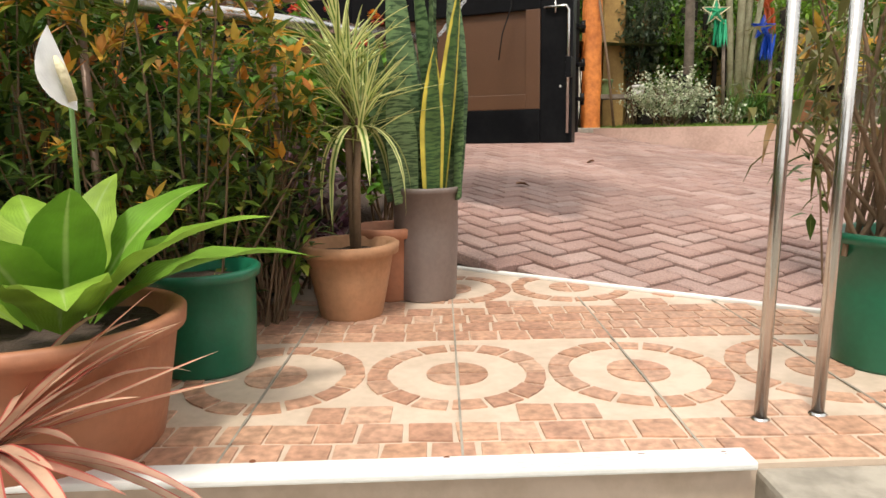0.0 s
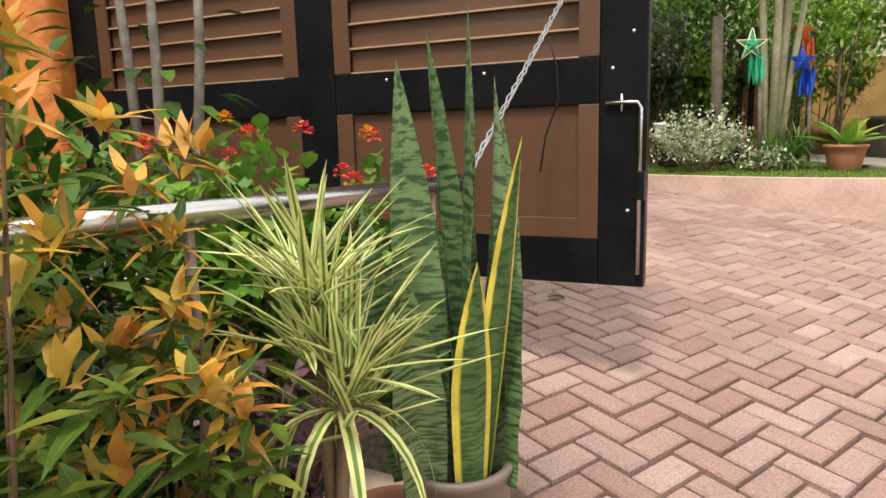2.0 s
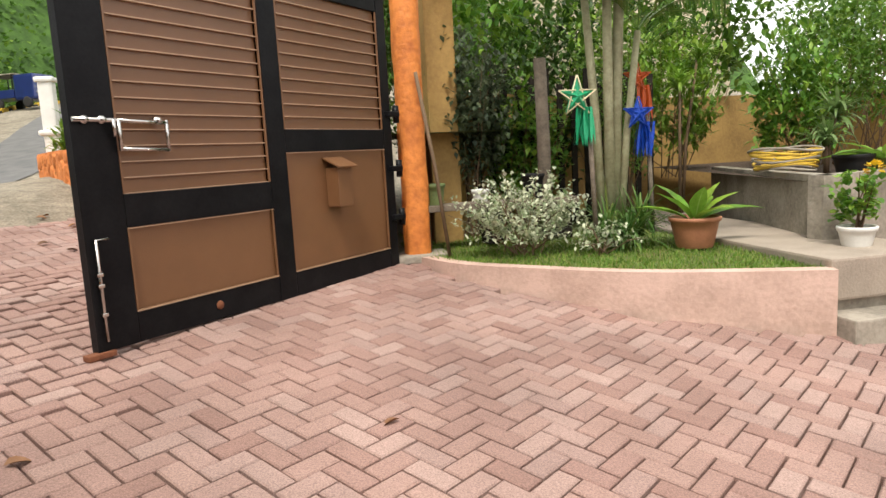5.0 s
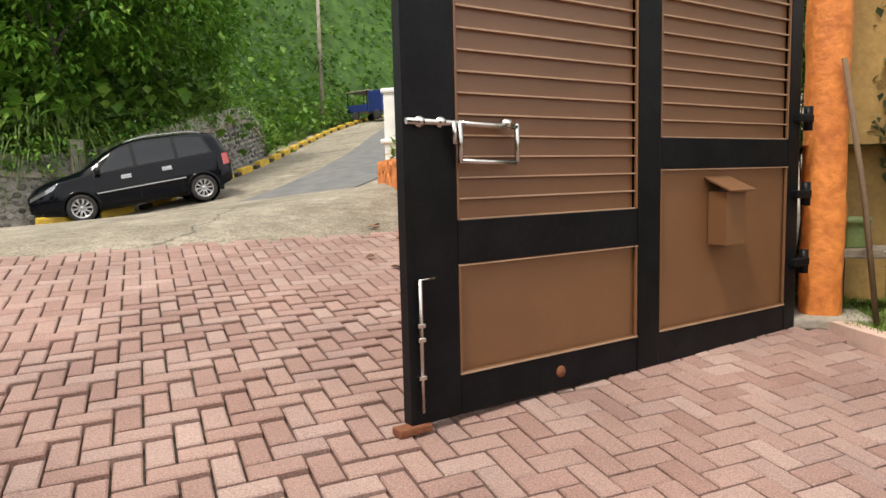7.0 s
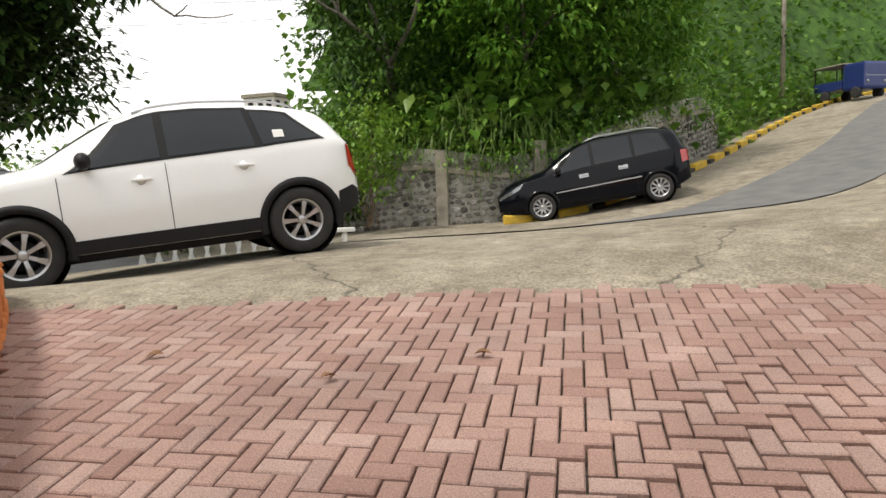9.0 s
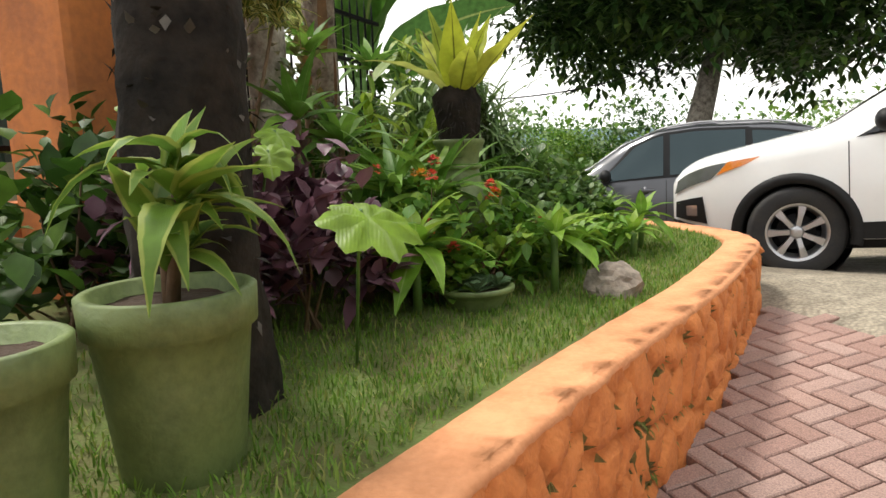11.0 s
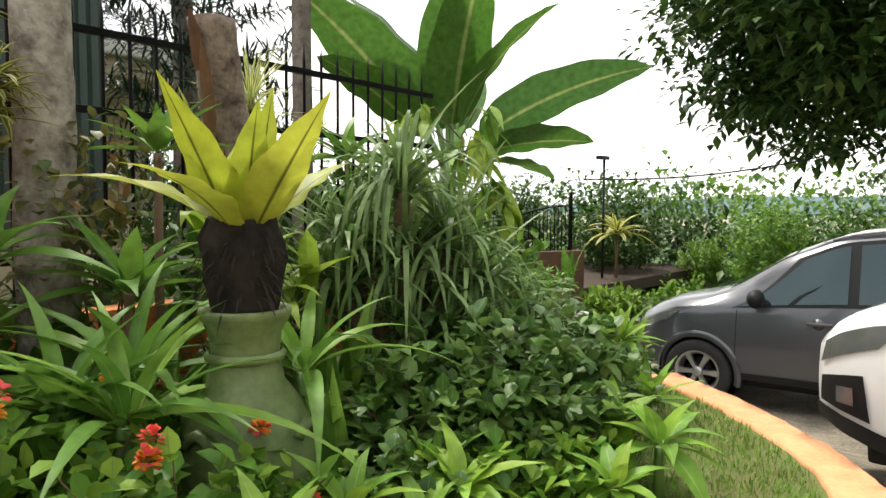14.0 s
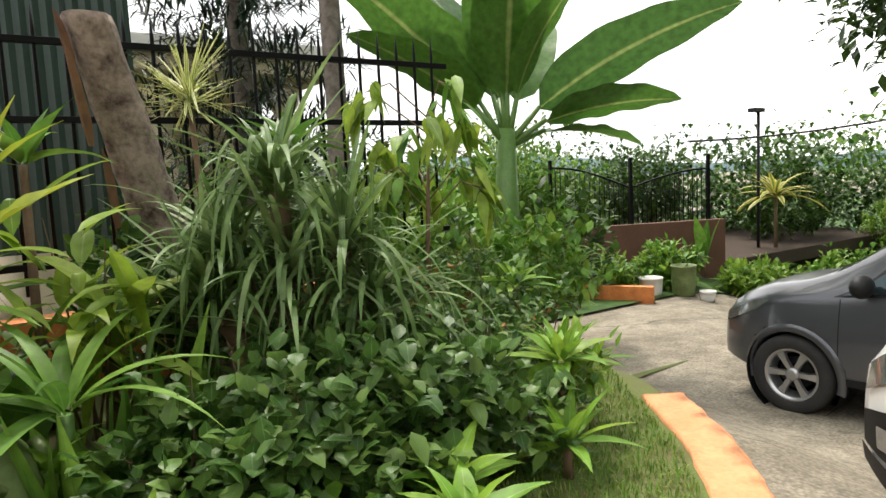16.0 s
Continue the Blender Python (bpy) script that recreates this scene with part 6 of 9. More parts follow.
for k, (dx, dy) in enumerate(((0, 0), (0.06, 0.02), (-0.05, 0.05))):
    part("trunk", tube([(dx, dy, 0), (dx * 1.5, dy, 0.6), (dx * 2.2 + 0.02, dy, 1.2), (dx * 3, dy + 0.05, 2.0)], [0.022, 0.019, 0.016, 0.01], 8), M_BARK, t)
d = ball_dirs(90, 1, -1)
part("crown", leaf_mesh("crown", [leaf_set(np.stack([d[:, 0] * 0.22, d[:, 1] * 0.2, 1.2 + d[:, 2] * 0.75], 1), d, 0.12, 0.05, 0.3, "ovate", 3)], M_LEAFDARK), None, t)

# dracaena in the tan pot, snake plant in the tall grey pot
round_pot("clay_pot", (-0.31, 2.18, LZ), 0.105, 0.148, 0.25, M_TERRA_PALE, "dusty terracotta pot with moulded rim", rim=0.014)
round_pot("red_pot", (-0.2, 2.42, LZ), 0.09, 0.12, 0.27, M_TERRA, "reddish brown plastic pot behind others", rim=0.01)
spiky("striped_dracaena", (-0.29, 2.18, LZ + 0.2), [(0.03, 0.0, 0.48), (-0.02, 0.03, 0.62)], 64, (0.3, 0.016), M_VARIEG, "dracaena with cream-edged narrow leaves", "plant", 0.014, 0.12, "strap", 0.55, low=-0.35)
g = thing("drooping_dracaena", pose(-0.29, 2.18, LZ + 0.62), "drooping cream-edged dracaena leaves above the pot", "plant")
n = 9
az = np.linspace(0, 6.28, n) + 0.3
part("leaf_head", leaf_mesh("leaf_head", [leaf_set(np.tile([(0.02, 0, 0.0)], (n, 1)), np.stack([np.cos(az), np.sin(az), np.full(n, 0.25)], 1), 0.24, 0.026, RNG.uniform(0.8, 1.6, n), "strap", 8, 0.3)], M_VARIEG), None, g)
tall = round_pot("tall_grey_pot", (-0.06, 2.41, LZ), 0.106, 0.122, 0.41, M_GREYPOT, "tall brownish grey plastic pot", rim=0.004, rim_h=0.025)
sn = [leaf_mesh("leaf", [leaf_set([(0, 0, 0)], [(0.0001, 0, 1)], 1.0, 0.085, 0.0, "sword", 16, 0.45, 0.05)], M_SNAKE) for _ in range(2)]
sne = [leaf_mesh("leaf", [leaf_set([(0, 0, 0)], [(0.0001, 0, 1)], 1.0, 0.075, 0.0, "sword", 12, 0.35)], M_SNAKE_EDGE)]
snake = thing("snake_plant", pose(-0.06, 2.41, LZ + 0.36), "tall snake plant with banded and yellow-edged leaves", "plant")
for x, y, h, rx, ry, rz, e in ((-0.05, -0.04, 0.88, 3, -3, 20, 0), (0.0, -0.03, 1.0, 2, 0, 80, 0), (0.05, -0.05, 0.74, 4, 4, 10, 1), (0.06, 0.0, 0.86, 0, 3, 60, 0), (-0.08, 0.0, 0.62, 0, -7, -20, 0), (0.02, 0.05, 0.95, -3, 1, 120, 0), (-0.03, 0.04, 0.8, -4, -2, 40, 0), (0.085, -0.03, 0.58, 3, 7, 95, 0), (0.03, -0.075, 0.52, 8, 2, -10, 1), (-0.06, -0.07, 0.5, 8, -4, 15, 0), (0.075, 0.05, 0.78, -3, 4, 30, 0), (0.0, 0.08, 0.7, -5, 0, 70, 0)):
    part("leaf", (sne if e else sn)[0], None, snake, "yellow-edged leaf" if e else "", pose(x * 1.15, y * 1.15, 0, rx * 1.2, ry * 1.3, rz) @ Matrix.Diagonal((1.4, 1.4, h, 1)))

# green pail with a bamboo-leaved shrub beyond the posts
round_pot("green_pail", (1.13, 1.64, LZ), 0.13, 0.14, 0.34, M_GREENPOT, "glossy green plastic pail used as planter", rim=0.008, rim_h=0.03)
shrub("narrow_leaf_shrub", (1.08, 1.62, LZ + 0.28), (0.34, 0.32, 0.42), 0.55, 430, (0.13, 0.02), M_OLIVELEAF, "airy shrub with narrow olive leaves in a pail", "shrub", kind="lance", stems=24, droop=0.7)
shrub("golden_shrub", (1.72, 2.75, 0.26), (0.34, 0.32, 0.5), 0.95, 420, (0.11, 0.035), M_SHRUBLEAF, "leafy shrub with orange young leaf tips beside the drive", "shrub", kind="lance", young=(M_ORANGELEAF, 0.5), stems=16, group="golden shrubs")

# ---- lawn planter beside the gate ----


def kerb_y(x):
    return np.interp(x, [p[0] for p in KERB], [p[1] for p in KERB])


v, f = [], []
for x in np.linspace(1.95, 4.44, 26):
    for j in range(12):
        y = kerb_y(x) + 0.1 + (11.5 - kerb_y(x)) * j / 11
        v.append((x, y, KERB_TOP - 0.02 + 0.05 * float(smooth(0, 2.5, y - kerb_y(x)))))
for i in range(25):
    for j in range(11):
        a = i * 12 + j
        f.append((a, a + 12, a + 13, a + 1))
tagged(new("lawn", raw("lawn", v, f, M_LAWNBASE, smooth=True)), "short green lawn in the kerbed planter", "lawn", kind="structure")
path = tagged(new("garden_path", mesh_of("garden_path", box(1.0, 5.2, 0.3, (4.98, 9.4, 0.70), 0.02), M_PATH)), "sloping cement garden path", "path", kind="structure")
for i, (y, z) in enumerate(((6.62, 0.62), (6.9, 0.80))):
    tagged(new("garden_step", mesh_of("garden_step", box(0.62, 0.3, 0.4, (4.78, y + 0.1, z - 0.4), 0.015), M_GREYWALL)), "rough cement garden step", "step", "garden steps", "structure")
tagged(new("pink_pier", mesh_of("pink_pier", box(0.4, 1.1, 0.75, (5.3, 7.3, 0.2), 0.02), M_PINK)), "faded pink rendered pier beside the steps", "wall", kind="structure")
tagged(new("raised_planter", wall_strip([(5.06, 7.55), (5.6, 9.4), (5.95, 10.4)], 0.14, 0.6, 1.52, M_GREYWALL, "raised_planter")), "weathered cement raised planter wall", "planter wall", kind="structure")
tagged(new("raised_planter_front", wall_strip([(7.9, 8.2), (5.06, 7.55)], 0.14, 0.3, 1.52, M_GREYWALL, "raised_planter_front")), "weathered cement raised planter front", "planter wall", kind="structure")
v = [(5.1, 7.65, 1.46), (7.9, 8.3, 1.46), (8.6, 12.0, 1.5), (6.0, 12.0, 1.5)]
tagged(new("planter_soil", raw("planter_soil", v, [(0, 1, 2, 3)], M_SOIL)), "dark planter soil", "soil", kind="structure")
# lawn grass
def grass(name, pts, h, label):
    n = len(pts)
    w = unit(RNG.normal(0, 0.35, (n, 3)) + np.array([0, 0, 1.0]))
    tagged(new(name, leaf_mesh(name, [leaf_set(pts, w, h * RNG.uniform(0.5, 1.3, n), 0.006, RNG.uniform(0, 0.5, n), "strap", 2, 0.3)], M_LAWN)), label, "grass", kind="stuff")


gx = RNG.uniform(2.0, 4.5, 16000)
gy = kerb_y(gx) + 0.12 + RNG.beta(1, 1.6, 16000) * 2.3
gz = KERB_TOP - 0.02 + 0.05 * smooth(0, 2.5, gy - kerb_y(gx))
grass("lawn_grass", np.stack([gx, gy, gz], 1), 0.045, "short green grass blades")

# timber edge and shelf behind the shrub
shelf = thing("plank_shelf", pose(2.75, 9.15, 0.98), "weathered plank bench on cement blocks with pots", "bench")
part("plank", box(1.7, 0.28, 0.06, (0.0, 0, 0.34), 0.01), M_OLDWOOD, shelf)
for x in (-0.7, 0.0, 0.7):
    part("support", box(0.16, 0.24, 0.34, (x, 0, 0), 0.01), M_DARKBARK, shelf)
for x, r, h, mt, lb in ((-0.55, 0.1, 0.2, M_CELADON, "green plastic pot"), (-0.1, 0.08, 0.12, M_WHITE, "pale tin pot"), (0.45, 0.12, 0.24, M_TRIM, "black plastic pot")):
    round_pot("small_pot", (2.75 + x, 9.15, 1.38), r * 0.8, r, h, mt, lb + " on the plank bench", rim=0.006)
shrub("white_shrub", (2.85, 8.5, 0.93), (0.62, 0.42, 0.36), 0.42, 2400, (0.055, 0.032), M_WHITELEAF, "low shrub with white variegated leaves", "shrub", stems=18)
shrub("white_shrub", (3.45, 8.15, 0.93), (0.35, 0.25, 0.14), 0.18, 380, (0.05, 0.026), M_WHITELEAF, "trailing white variegated shrub on the lawn", "shrub", stems=8)
stick = thing("leaning_pole", pose(2.16, 8.78, 0.93), "thin wooden pole leaning by the gate post", "pole")
part("shaft", tube([(0.08, 0, 0), (0.0, 0.06, 0.8), (-0.12, 0.12, 1.65)], 0.017, 8), M_STEM, stick)

# palm clump
def palm(name, at, stems, fronds, L, label, frond_from=0.9):
    g = thing(name, pose(*at), label, "palm")
    for dx, dy, h, r in stems:
        part("cane", tube([(dx * 0.4, dy * 0.4, 0), (dx * 0.8, dy * 0.8, h * 0.5), (dx * 1.4, dy * 1.4, h)], [r * 1.1, r, r * 0.85], 10), M_CANE, g)
        for k in range(fronds):
            az, el = k * 137.5 + RNG.uniform(-20, 20), RNG.uniform(25, 75)
            l = L * RNG.uniform(0.75, 1.1)
            d0 = V3(math.cos(radians(az)) * math.cos(radians(el)), math.sin(radians(az)) * math.cos(radians(el)), math.sin(radians(el)))
            s = np.linspace(0, 1, 15)
            rib = V3(dx * 1.4, dy * 1.4, h) + d0 * (l * s)[:, None] - np.array([0, 0, 1.0]) * (0.45 * l * s ** 2)[:, None]
            tang = unit(np.gradient(rib, axis=0))
            side = unit(np.cross(tang, [0, 0, 1.0]))
            b, w = [], []
            for i in range(2, 15):
                for sg in (-1, 1):
                    for q in (0.0, 0.5):
                        p = rib[i] * (1 - q) + rib[min(i + 1, 14)] * q
                        b.append(p), w.append(side[i] * sg + tang[i] * 0.75 + V3(0, 0, 0.12))
            ll = leaf_set(b, w, 0.30 * L * RNG.uniform(0.8, 1.1, len(b)), 0.022, 0.35, "strap", 3, 0.3)
            rb = leaf_set([rib[0]], [d0], l, 0.02, 0.45, "strap", 10, 0.5)
            part("frond", leaf_mesh("frond", [ll, rb], M_PALMLEAF), None, g)
    return g


palm("palm_clump", (3.75, 8.65, 0.95), [(0, 0, 2.6, 0.045), (0.13, 0.05, 2.9, 0.05), (-0.12, 0.08, 2.3, 0.04), (0.2, -0.02, 1.9, 0.035)], 6, 1.5, "clump of tall pale palm canes with arching fronds")
spiky("grass_palm", (3.75, 8.3, 0.94), [(0, 0, 0.12), (0.18, 0.12, 0.2), (-0.15, 0.1, 0.15)], 95, (0.55, 0.018), M_PALMLEAF, "tufted fine-leaved palm seedlings on the lawn", "plant", 0.01, 0.6, "strap", 0.7)
round_pot("terracotta_pot", (4.2, 8.0, 0.96), 0.15, 0.2, 0.26, M_TERRA, "terracotta pot standing on the lawn", rim=0.012)
rosette("broad_leaf_plant", (4.2, 8.0, 1.18), leaf_variants("leaf", 0.5, 0.17, 0.25, "ovate", M_LIMEONE, 10, 0.3, 0.05), 9, (25, 70), "broad-leaved bright green plant in terracotta pot", "plant", spread=0.03)

# paper star lanterns on sticks
def star(name, at, r, mat, rim, label, tail=True):
    g = thing(name, pose(*at), label, "lantern")
    bm = bmesh.new()
    pts = []
    for k in range(10):
        a = math.tau * k / 10 + math.pi / 2
        rr = r if k % 2 == 0 else r * 0.42
        pts.append((rr * math.cos(a), rr * math.sin(a)))
    ring = [bm.verts.new((x, 0, z)) for x, z in pts]
    f0, f1 = bm.verts.new((0, -r * 0.3, 0)), bm.verts.new((0, r * 0.3, 0))
    for k in range(10):
        bm.faces.new((ring[k], ring[(k + 1) % 10], f0))
        bm.faces.new((ring[(k + 1) % 10], ring[k], f1))
    part("star", bm, mat, g)
    eb = bmesh.new()
    for k in range(0, 10, 2):
        tube([(pts[k][0], -0.01, pts[k][1]), (pts[(k + 4) % 10][0], -0.03, pts[(k + 4) % 10][1])], 0.006, 5, eb)
    part("edging", eb, rim, g, "pale tinsel edging")
    if tail:
        n = 26
        part("tassel", leaf_mesh("tassel", [leaf_set(np.stack([RNG.normal(0.08, 0.03, n), RNG.normal(0, 0.02, n), np.full(n, -r * 0.5)], 1), np.stack([RNG.normal(0, 0.1, n), RNG.normal(0, 0.1, n), np.full(n, -1.0)], 1), 0.32, 0.03, 0.0, "strap", 3)], mat), None, g)
    part("stick", tube([(0.12, 0.02, -0.3), (0.16, 0.03, -1.1)], 0.02, 6), M_OLDWOOD, g)
    return g


star("star_lantern", (3.25, 8.2, 2.26), 0.17, M_GREENFOIL, M_CREAM, "green foil star lantern with tassel on a stick")
star("star_lantern", (3.98, 8.55, 2.12), 0.15, M_BLUEFOIL, M_BLUEFOIL, "blue foil star lantern hanging among palm canes")
star("star_lantern", (4.05, 8.7, 2.45), 0.14, M_ORANGEFOIL, M_ORANGEFOIL, "orange foil star lantern hanging among palm canes")

# hedge, creepers and wall behind
tagged(new("boundary_wall", wall_strip([(2.3, 10.0), (5.5, 12.2), (9.5, 12.6), (11.5, 9.6)], 0.2, 0.3, 2.5, M_OCHRE, "boundary_wall")), "ochre rendered boundary wall", "wall", kind="structure")
tagged(new("wall_pier", mesh_of("wall_pier", box(0.3, 0.35, 3.2, (2.42, 9.75, 0.8), 0.02), M_OCHRE)), "mossy ochre pier behind the gate post", "pier", kind="structure")
fence = thing("timber_fence", pose(2.55, 10.05, 0.95), "old dark timber picket fence behind the shrubs", "fence")
for k in range(16):
    part("picket", box(0.07, 0.03, 1.7 + 0.1 * math.sin(k * 2.1), (k * 0.17, k * 0.02, 0), 0.004), M_DARKBARK, fence)
post = thing("dead_post", pose(3.28, 9.1, 0.95), "old grey weathered timber post", "post")
part("shaft", tube([(0, 0, 0), (0.01, 0, 0.9), (0.0, 0.02, 1.75)], [0.07, 0.065, 0.06], 9), M_OLDWOOD, post)
for (x, y, z, sx, sz, lift, n, mt, lf, lb) in (
        (2.75, 9.75, 0.95, 0.5, 0.85, 1.5, 1500, M_GREYLEAF, (0.09, 0.045), "grey-green climbing shrub over the fence"),
        (3.4, 9.9, 0.95, 0.55, 0.8, 1.0, 900, M_LEAFMID, (0.1, 0.05), "green hedge shrub against the fence"),
        (4.6, 10.0, 0.95, 0.42, 0.62, 1.25, 1400, M_LEAFMID, (0.05, 0.03), "clipped round green bush"),
        (5.6, 10.8, 1.4, 0.8, 1.0, 1.1, 1100, M_LEAFLIME, (0.15, 0.05), "yellow-green shrub behind the path"),
        (6.3, 9.4, 1.45, 0.6, 0.8, 0.9, 900, M_LEAFMID, (0.14, 0.05), "leafy potted shrub in the raised planter"),
        (7.2, 9.9, 1.45, 0.9, 1.1, 1.5, 1700, M_HILL, (0.08, 0.045), "large bright green garden bush"),
        (3.9, 10.9, 0.95, 0.8, 1.2, 1.6, 1200, M_LEAFDARK, (0.12, 0.06), "tall dark hedge behind palms"),
        (2.2, 10.4, 0.95, 0.5, 1.3, 2.2, 900, M_LEAFDARK, (0.1, 0.05), "creeper over the boundary wall"),
        (5.0, 11.3, 0.95, 0.7, 0.9, 2.2, 900, M_LEAFLIME, (0.12, 0.05), "pale green tree by the wall"),
        (8.4, 10.6, 1.4, 1.0, 1.2, 1.6, 1300, M_LEAFMID, (0.1, 0.05), "green garden bush near the house")):
    shrub("garden_shrub", (x, y, z), (sx, sx * 0.8, sz), lift, int(n * 1.9), (lf[0] * 1.1, lf[1] * 1.15), mt, lb, "shrub", stems=12, group="hedge shrubs", segs=2)
spiky("garden_dracaena", (6.0, 8.6, 1.45), [(0, 0, 0.35), (0.2, 0.1, 0.6)], 60, (0.4, 0.035), M_LEAFSTRAP, "green strap-leaved dracaena in the raised planter", "plant")
spiky("garden_dracaena", (5.4, 10.2, 0.95), [(0, 0, 1.6), (0.3, 0.1, 1.9)], 55, (0.4, 0.035), M_LEAFLIME, "lime dracaena on tall canes", "plant")
for x, y, z, r, h, mt, lb in ((5.05, 7.2, 0.98, 0.13, 0.17, M_WHITE, "pale cement bowl pot on the pier"), (5.35, 7.0, 0.95, 0.11, 0.13, M_TERRA, "small terracotta pot on the pier"), (5.55, 6.95, 0.95, 0.1, 0.12, M_TRIM, "small black pot on the pier"), (5.75, 8.0, 1.46, 0.16, 0.2, M_TRIM, "black plastic pot on the raised planter"), (6.1, 8.2, 1.46, 0.18, 0.22, M_CELADON, "pale green pot on the raised planter")):
    round_pot("small_pot", (x, y, z), r * 0.75, r, h, mt, lb, rim=0.006)
shrub("hibiscus", (5.1, 7.25, 1.1), (0.22, 0.2, 0.25), 0.28, 300, (0.08, 0.055), M_LEAFMID, "potted hibiscus with one yellow bloom", "shrub", flowers=[(M_FLOWER_YELLOW, 1, 0.07)])
shrub("groundcover", (5.45, 6.95, 1.05), (0.28, 0.15, 0.08), 0.06, 220, (0.05, 0.03), M_WHITELEAF, "pale yellow-green trailing potted plant", "plant", stems=0)
rosette("yellow_leaf_plant", (6.0, 7.9, 1.6), leaf_variants("leaf", 0.55, 0.2, 0.3, "ovate", M_LIMEONE, 10, 0.25, 0.06), 8, (10, 45), "broad yellow-green leaved plant in a pot", "plant")
hose = thing("garden_hose", pose(5.35, 8.35, 1.53), "coiled yellow and grey garden hose on the planter", "hose")
for k in range(7):
    pts = [(0.28 * math.cos(a + k) * (1 + 0.05 * k), 0.2 * math.sin(a + k), 0.015 + 0.03 * k + 0.02 * math.sin(2 * a + k)) for a in np.linspace(0, 6.2, 22)]
    part("coil", tube(pts, 0.011, 6), M_YELLOW if k % 3 else M_GREYWALL, hose)
for (x, y, z, s, h, lift, n, mt, lb) in ((3.2, 12.2, 1.2, 1.3, 1.3, 3.0, 1500, M_LEAFMID, "tall green tree beyond the boundary wall"), (5.2, 13.6, 1.2, 1.5, 1.3, 3.0, 1500, M_LEAFDARK, "tall dark tree beyond the boundary wall"), (7.4, 13.2, 1.2, 1.4, 1.2, 2.8, 1500, M_HILL, "bright green tree beyond the boundary wall"), (9.6, 11.6, 1.0, 1.3, 1.4, 2.8, 1400, M_LEAFMID, "green tree beside the house"), (1.6, 11.4, 1.4, 0.9, 1.2, 2.4, 1100, M_LEAFDARK, "dark creeper tree behind the gate post")):
    shrub("yard_tree", (x, y, z), (s, s, h), lift, int(n * 1.5), (0.2, 0.09), mt, lb, "tree", group="trees beyond the wall", stems=8)
tagged(new("house_block", mesh_of("house_block", box(5.0, 0.4, 4.2, (7.2, 15.6, 0.6), 0.03), M_CREAMWALL)), "cream rendered house wall beyond the garden", "wall", kind="structure")
# the house wall that closes the yard
tagged(new("house_wall", wall_strip([(9.9, 4.0), (9.9, 10.2)], 0.3, 0.0, 3.2, M_PINK, "house_wall")), "pink rendered house wall across the yard", "wall", kind="structure")
tagged(new("yard_wall", wall_strip([(3.2, -2.5), (9.9, -2.5), (9.9, 4.0)], 0.3, -0.6, 3.2, M_PINK, "yard_wall")), "pink rendered yard wall", "wall", kind="structure")


# ---- road side: kerb blocks, stone wall, hill ----
def road_off(w, i):
    d = (ROADLINE[min(i + 1, len(ROADLINE) - 1)] - ROADLINE[max(i - 1, 0)]).normalized()
    return ROADLINE[i] + Vector((d.y, -d.x, 0)) * w, d


kerbline = thing("road_kerb", Matrix(), "row of yellow and black painted concrete kerb blocks", "kerb", kind="structure")
block = mesh_of("kerb_block", box(0.98, 0.24, 0.26, (0, 0, 0), 0.05), M_YELLOW)
gap = mesh_of("kerb_gap", box(0.5, 0.2, 0.16, (0, 0, 0), 0.03), M_KERBBLACK)
i, k = next(q for q, p in enumerate(ROADLINE) if p.x > -12.9), 0
while i < len(ROADLINE) - 3:
    p, d = road_off(0.0, i)
    m = pose(p.x, p.y, ground_z(p.x, p.y) - 0.04, 0, -math.degrees(math.atan(0.14)) if p.y > 19 else 0, math.degrees(math.atan2(d.y, d.x)))
    ob = new("kerb_block" if k % 2 == 0 else "kerb_gap", block if k % 2 == 0 else gap)
    ob.parent, ob.matrix_basis = kerbline, m
    i += 2 if k % 2 == 0 else 1
    k += 1

WALLW = -1.0
wall_pts = [road_off(WALLW, i)[0] for i in range(8, 64)]
wtop = lambda x, y: ground_z(x, y) + 0.1 + (1.9 + 0.25 * math.sin(x * 0.7 + y * 0.4)) * (1 - float(smooth(28, 33, y)))
stone_wall = tagged(new("stone_wall", wall_strip([(p.x, p.y) for p in wall_pts], -0.5, lambda x, y: ground_z(x, y) - 0.3, wtop, M_MORTAR, "stone_wall")), "mossy rubble stone retaining wall along the road", "retaining wall", kind="structure")
# stones set in the face
rubble = []
SR = random.Random(11)
for v_ in range(5):
    r = 1.0
    pts = []
    n = SR.randint(5, 7)
    ring = [(math.cos(math.tau * q / n) * SR.uniform(0.75, 1.1), math.sin(math.tau * q / n) * SR.uniform(0.7, 1.05)) for q in range(n)]
    vv = [(x, -0.0, z) for x, z in ring] + [(x * 0.72, -0.3, z * 0.72) for x, z in ring]
    ff = [tuple(range(n, 2 * n))[::-1]] + [(q, n + q, n + (q + 1) % n, (q + 1) % n) for q in range(n)]
    rubble.append((vv, ff))
sv, sf, singles_s = [], [], 0
stone_mesh = [raw("stone", vv, ff, M_STONE1) for vv, ff in rubble]
cum = 0.0
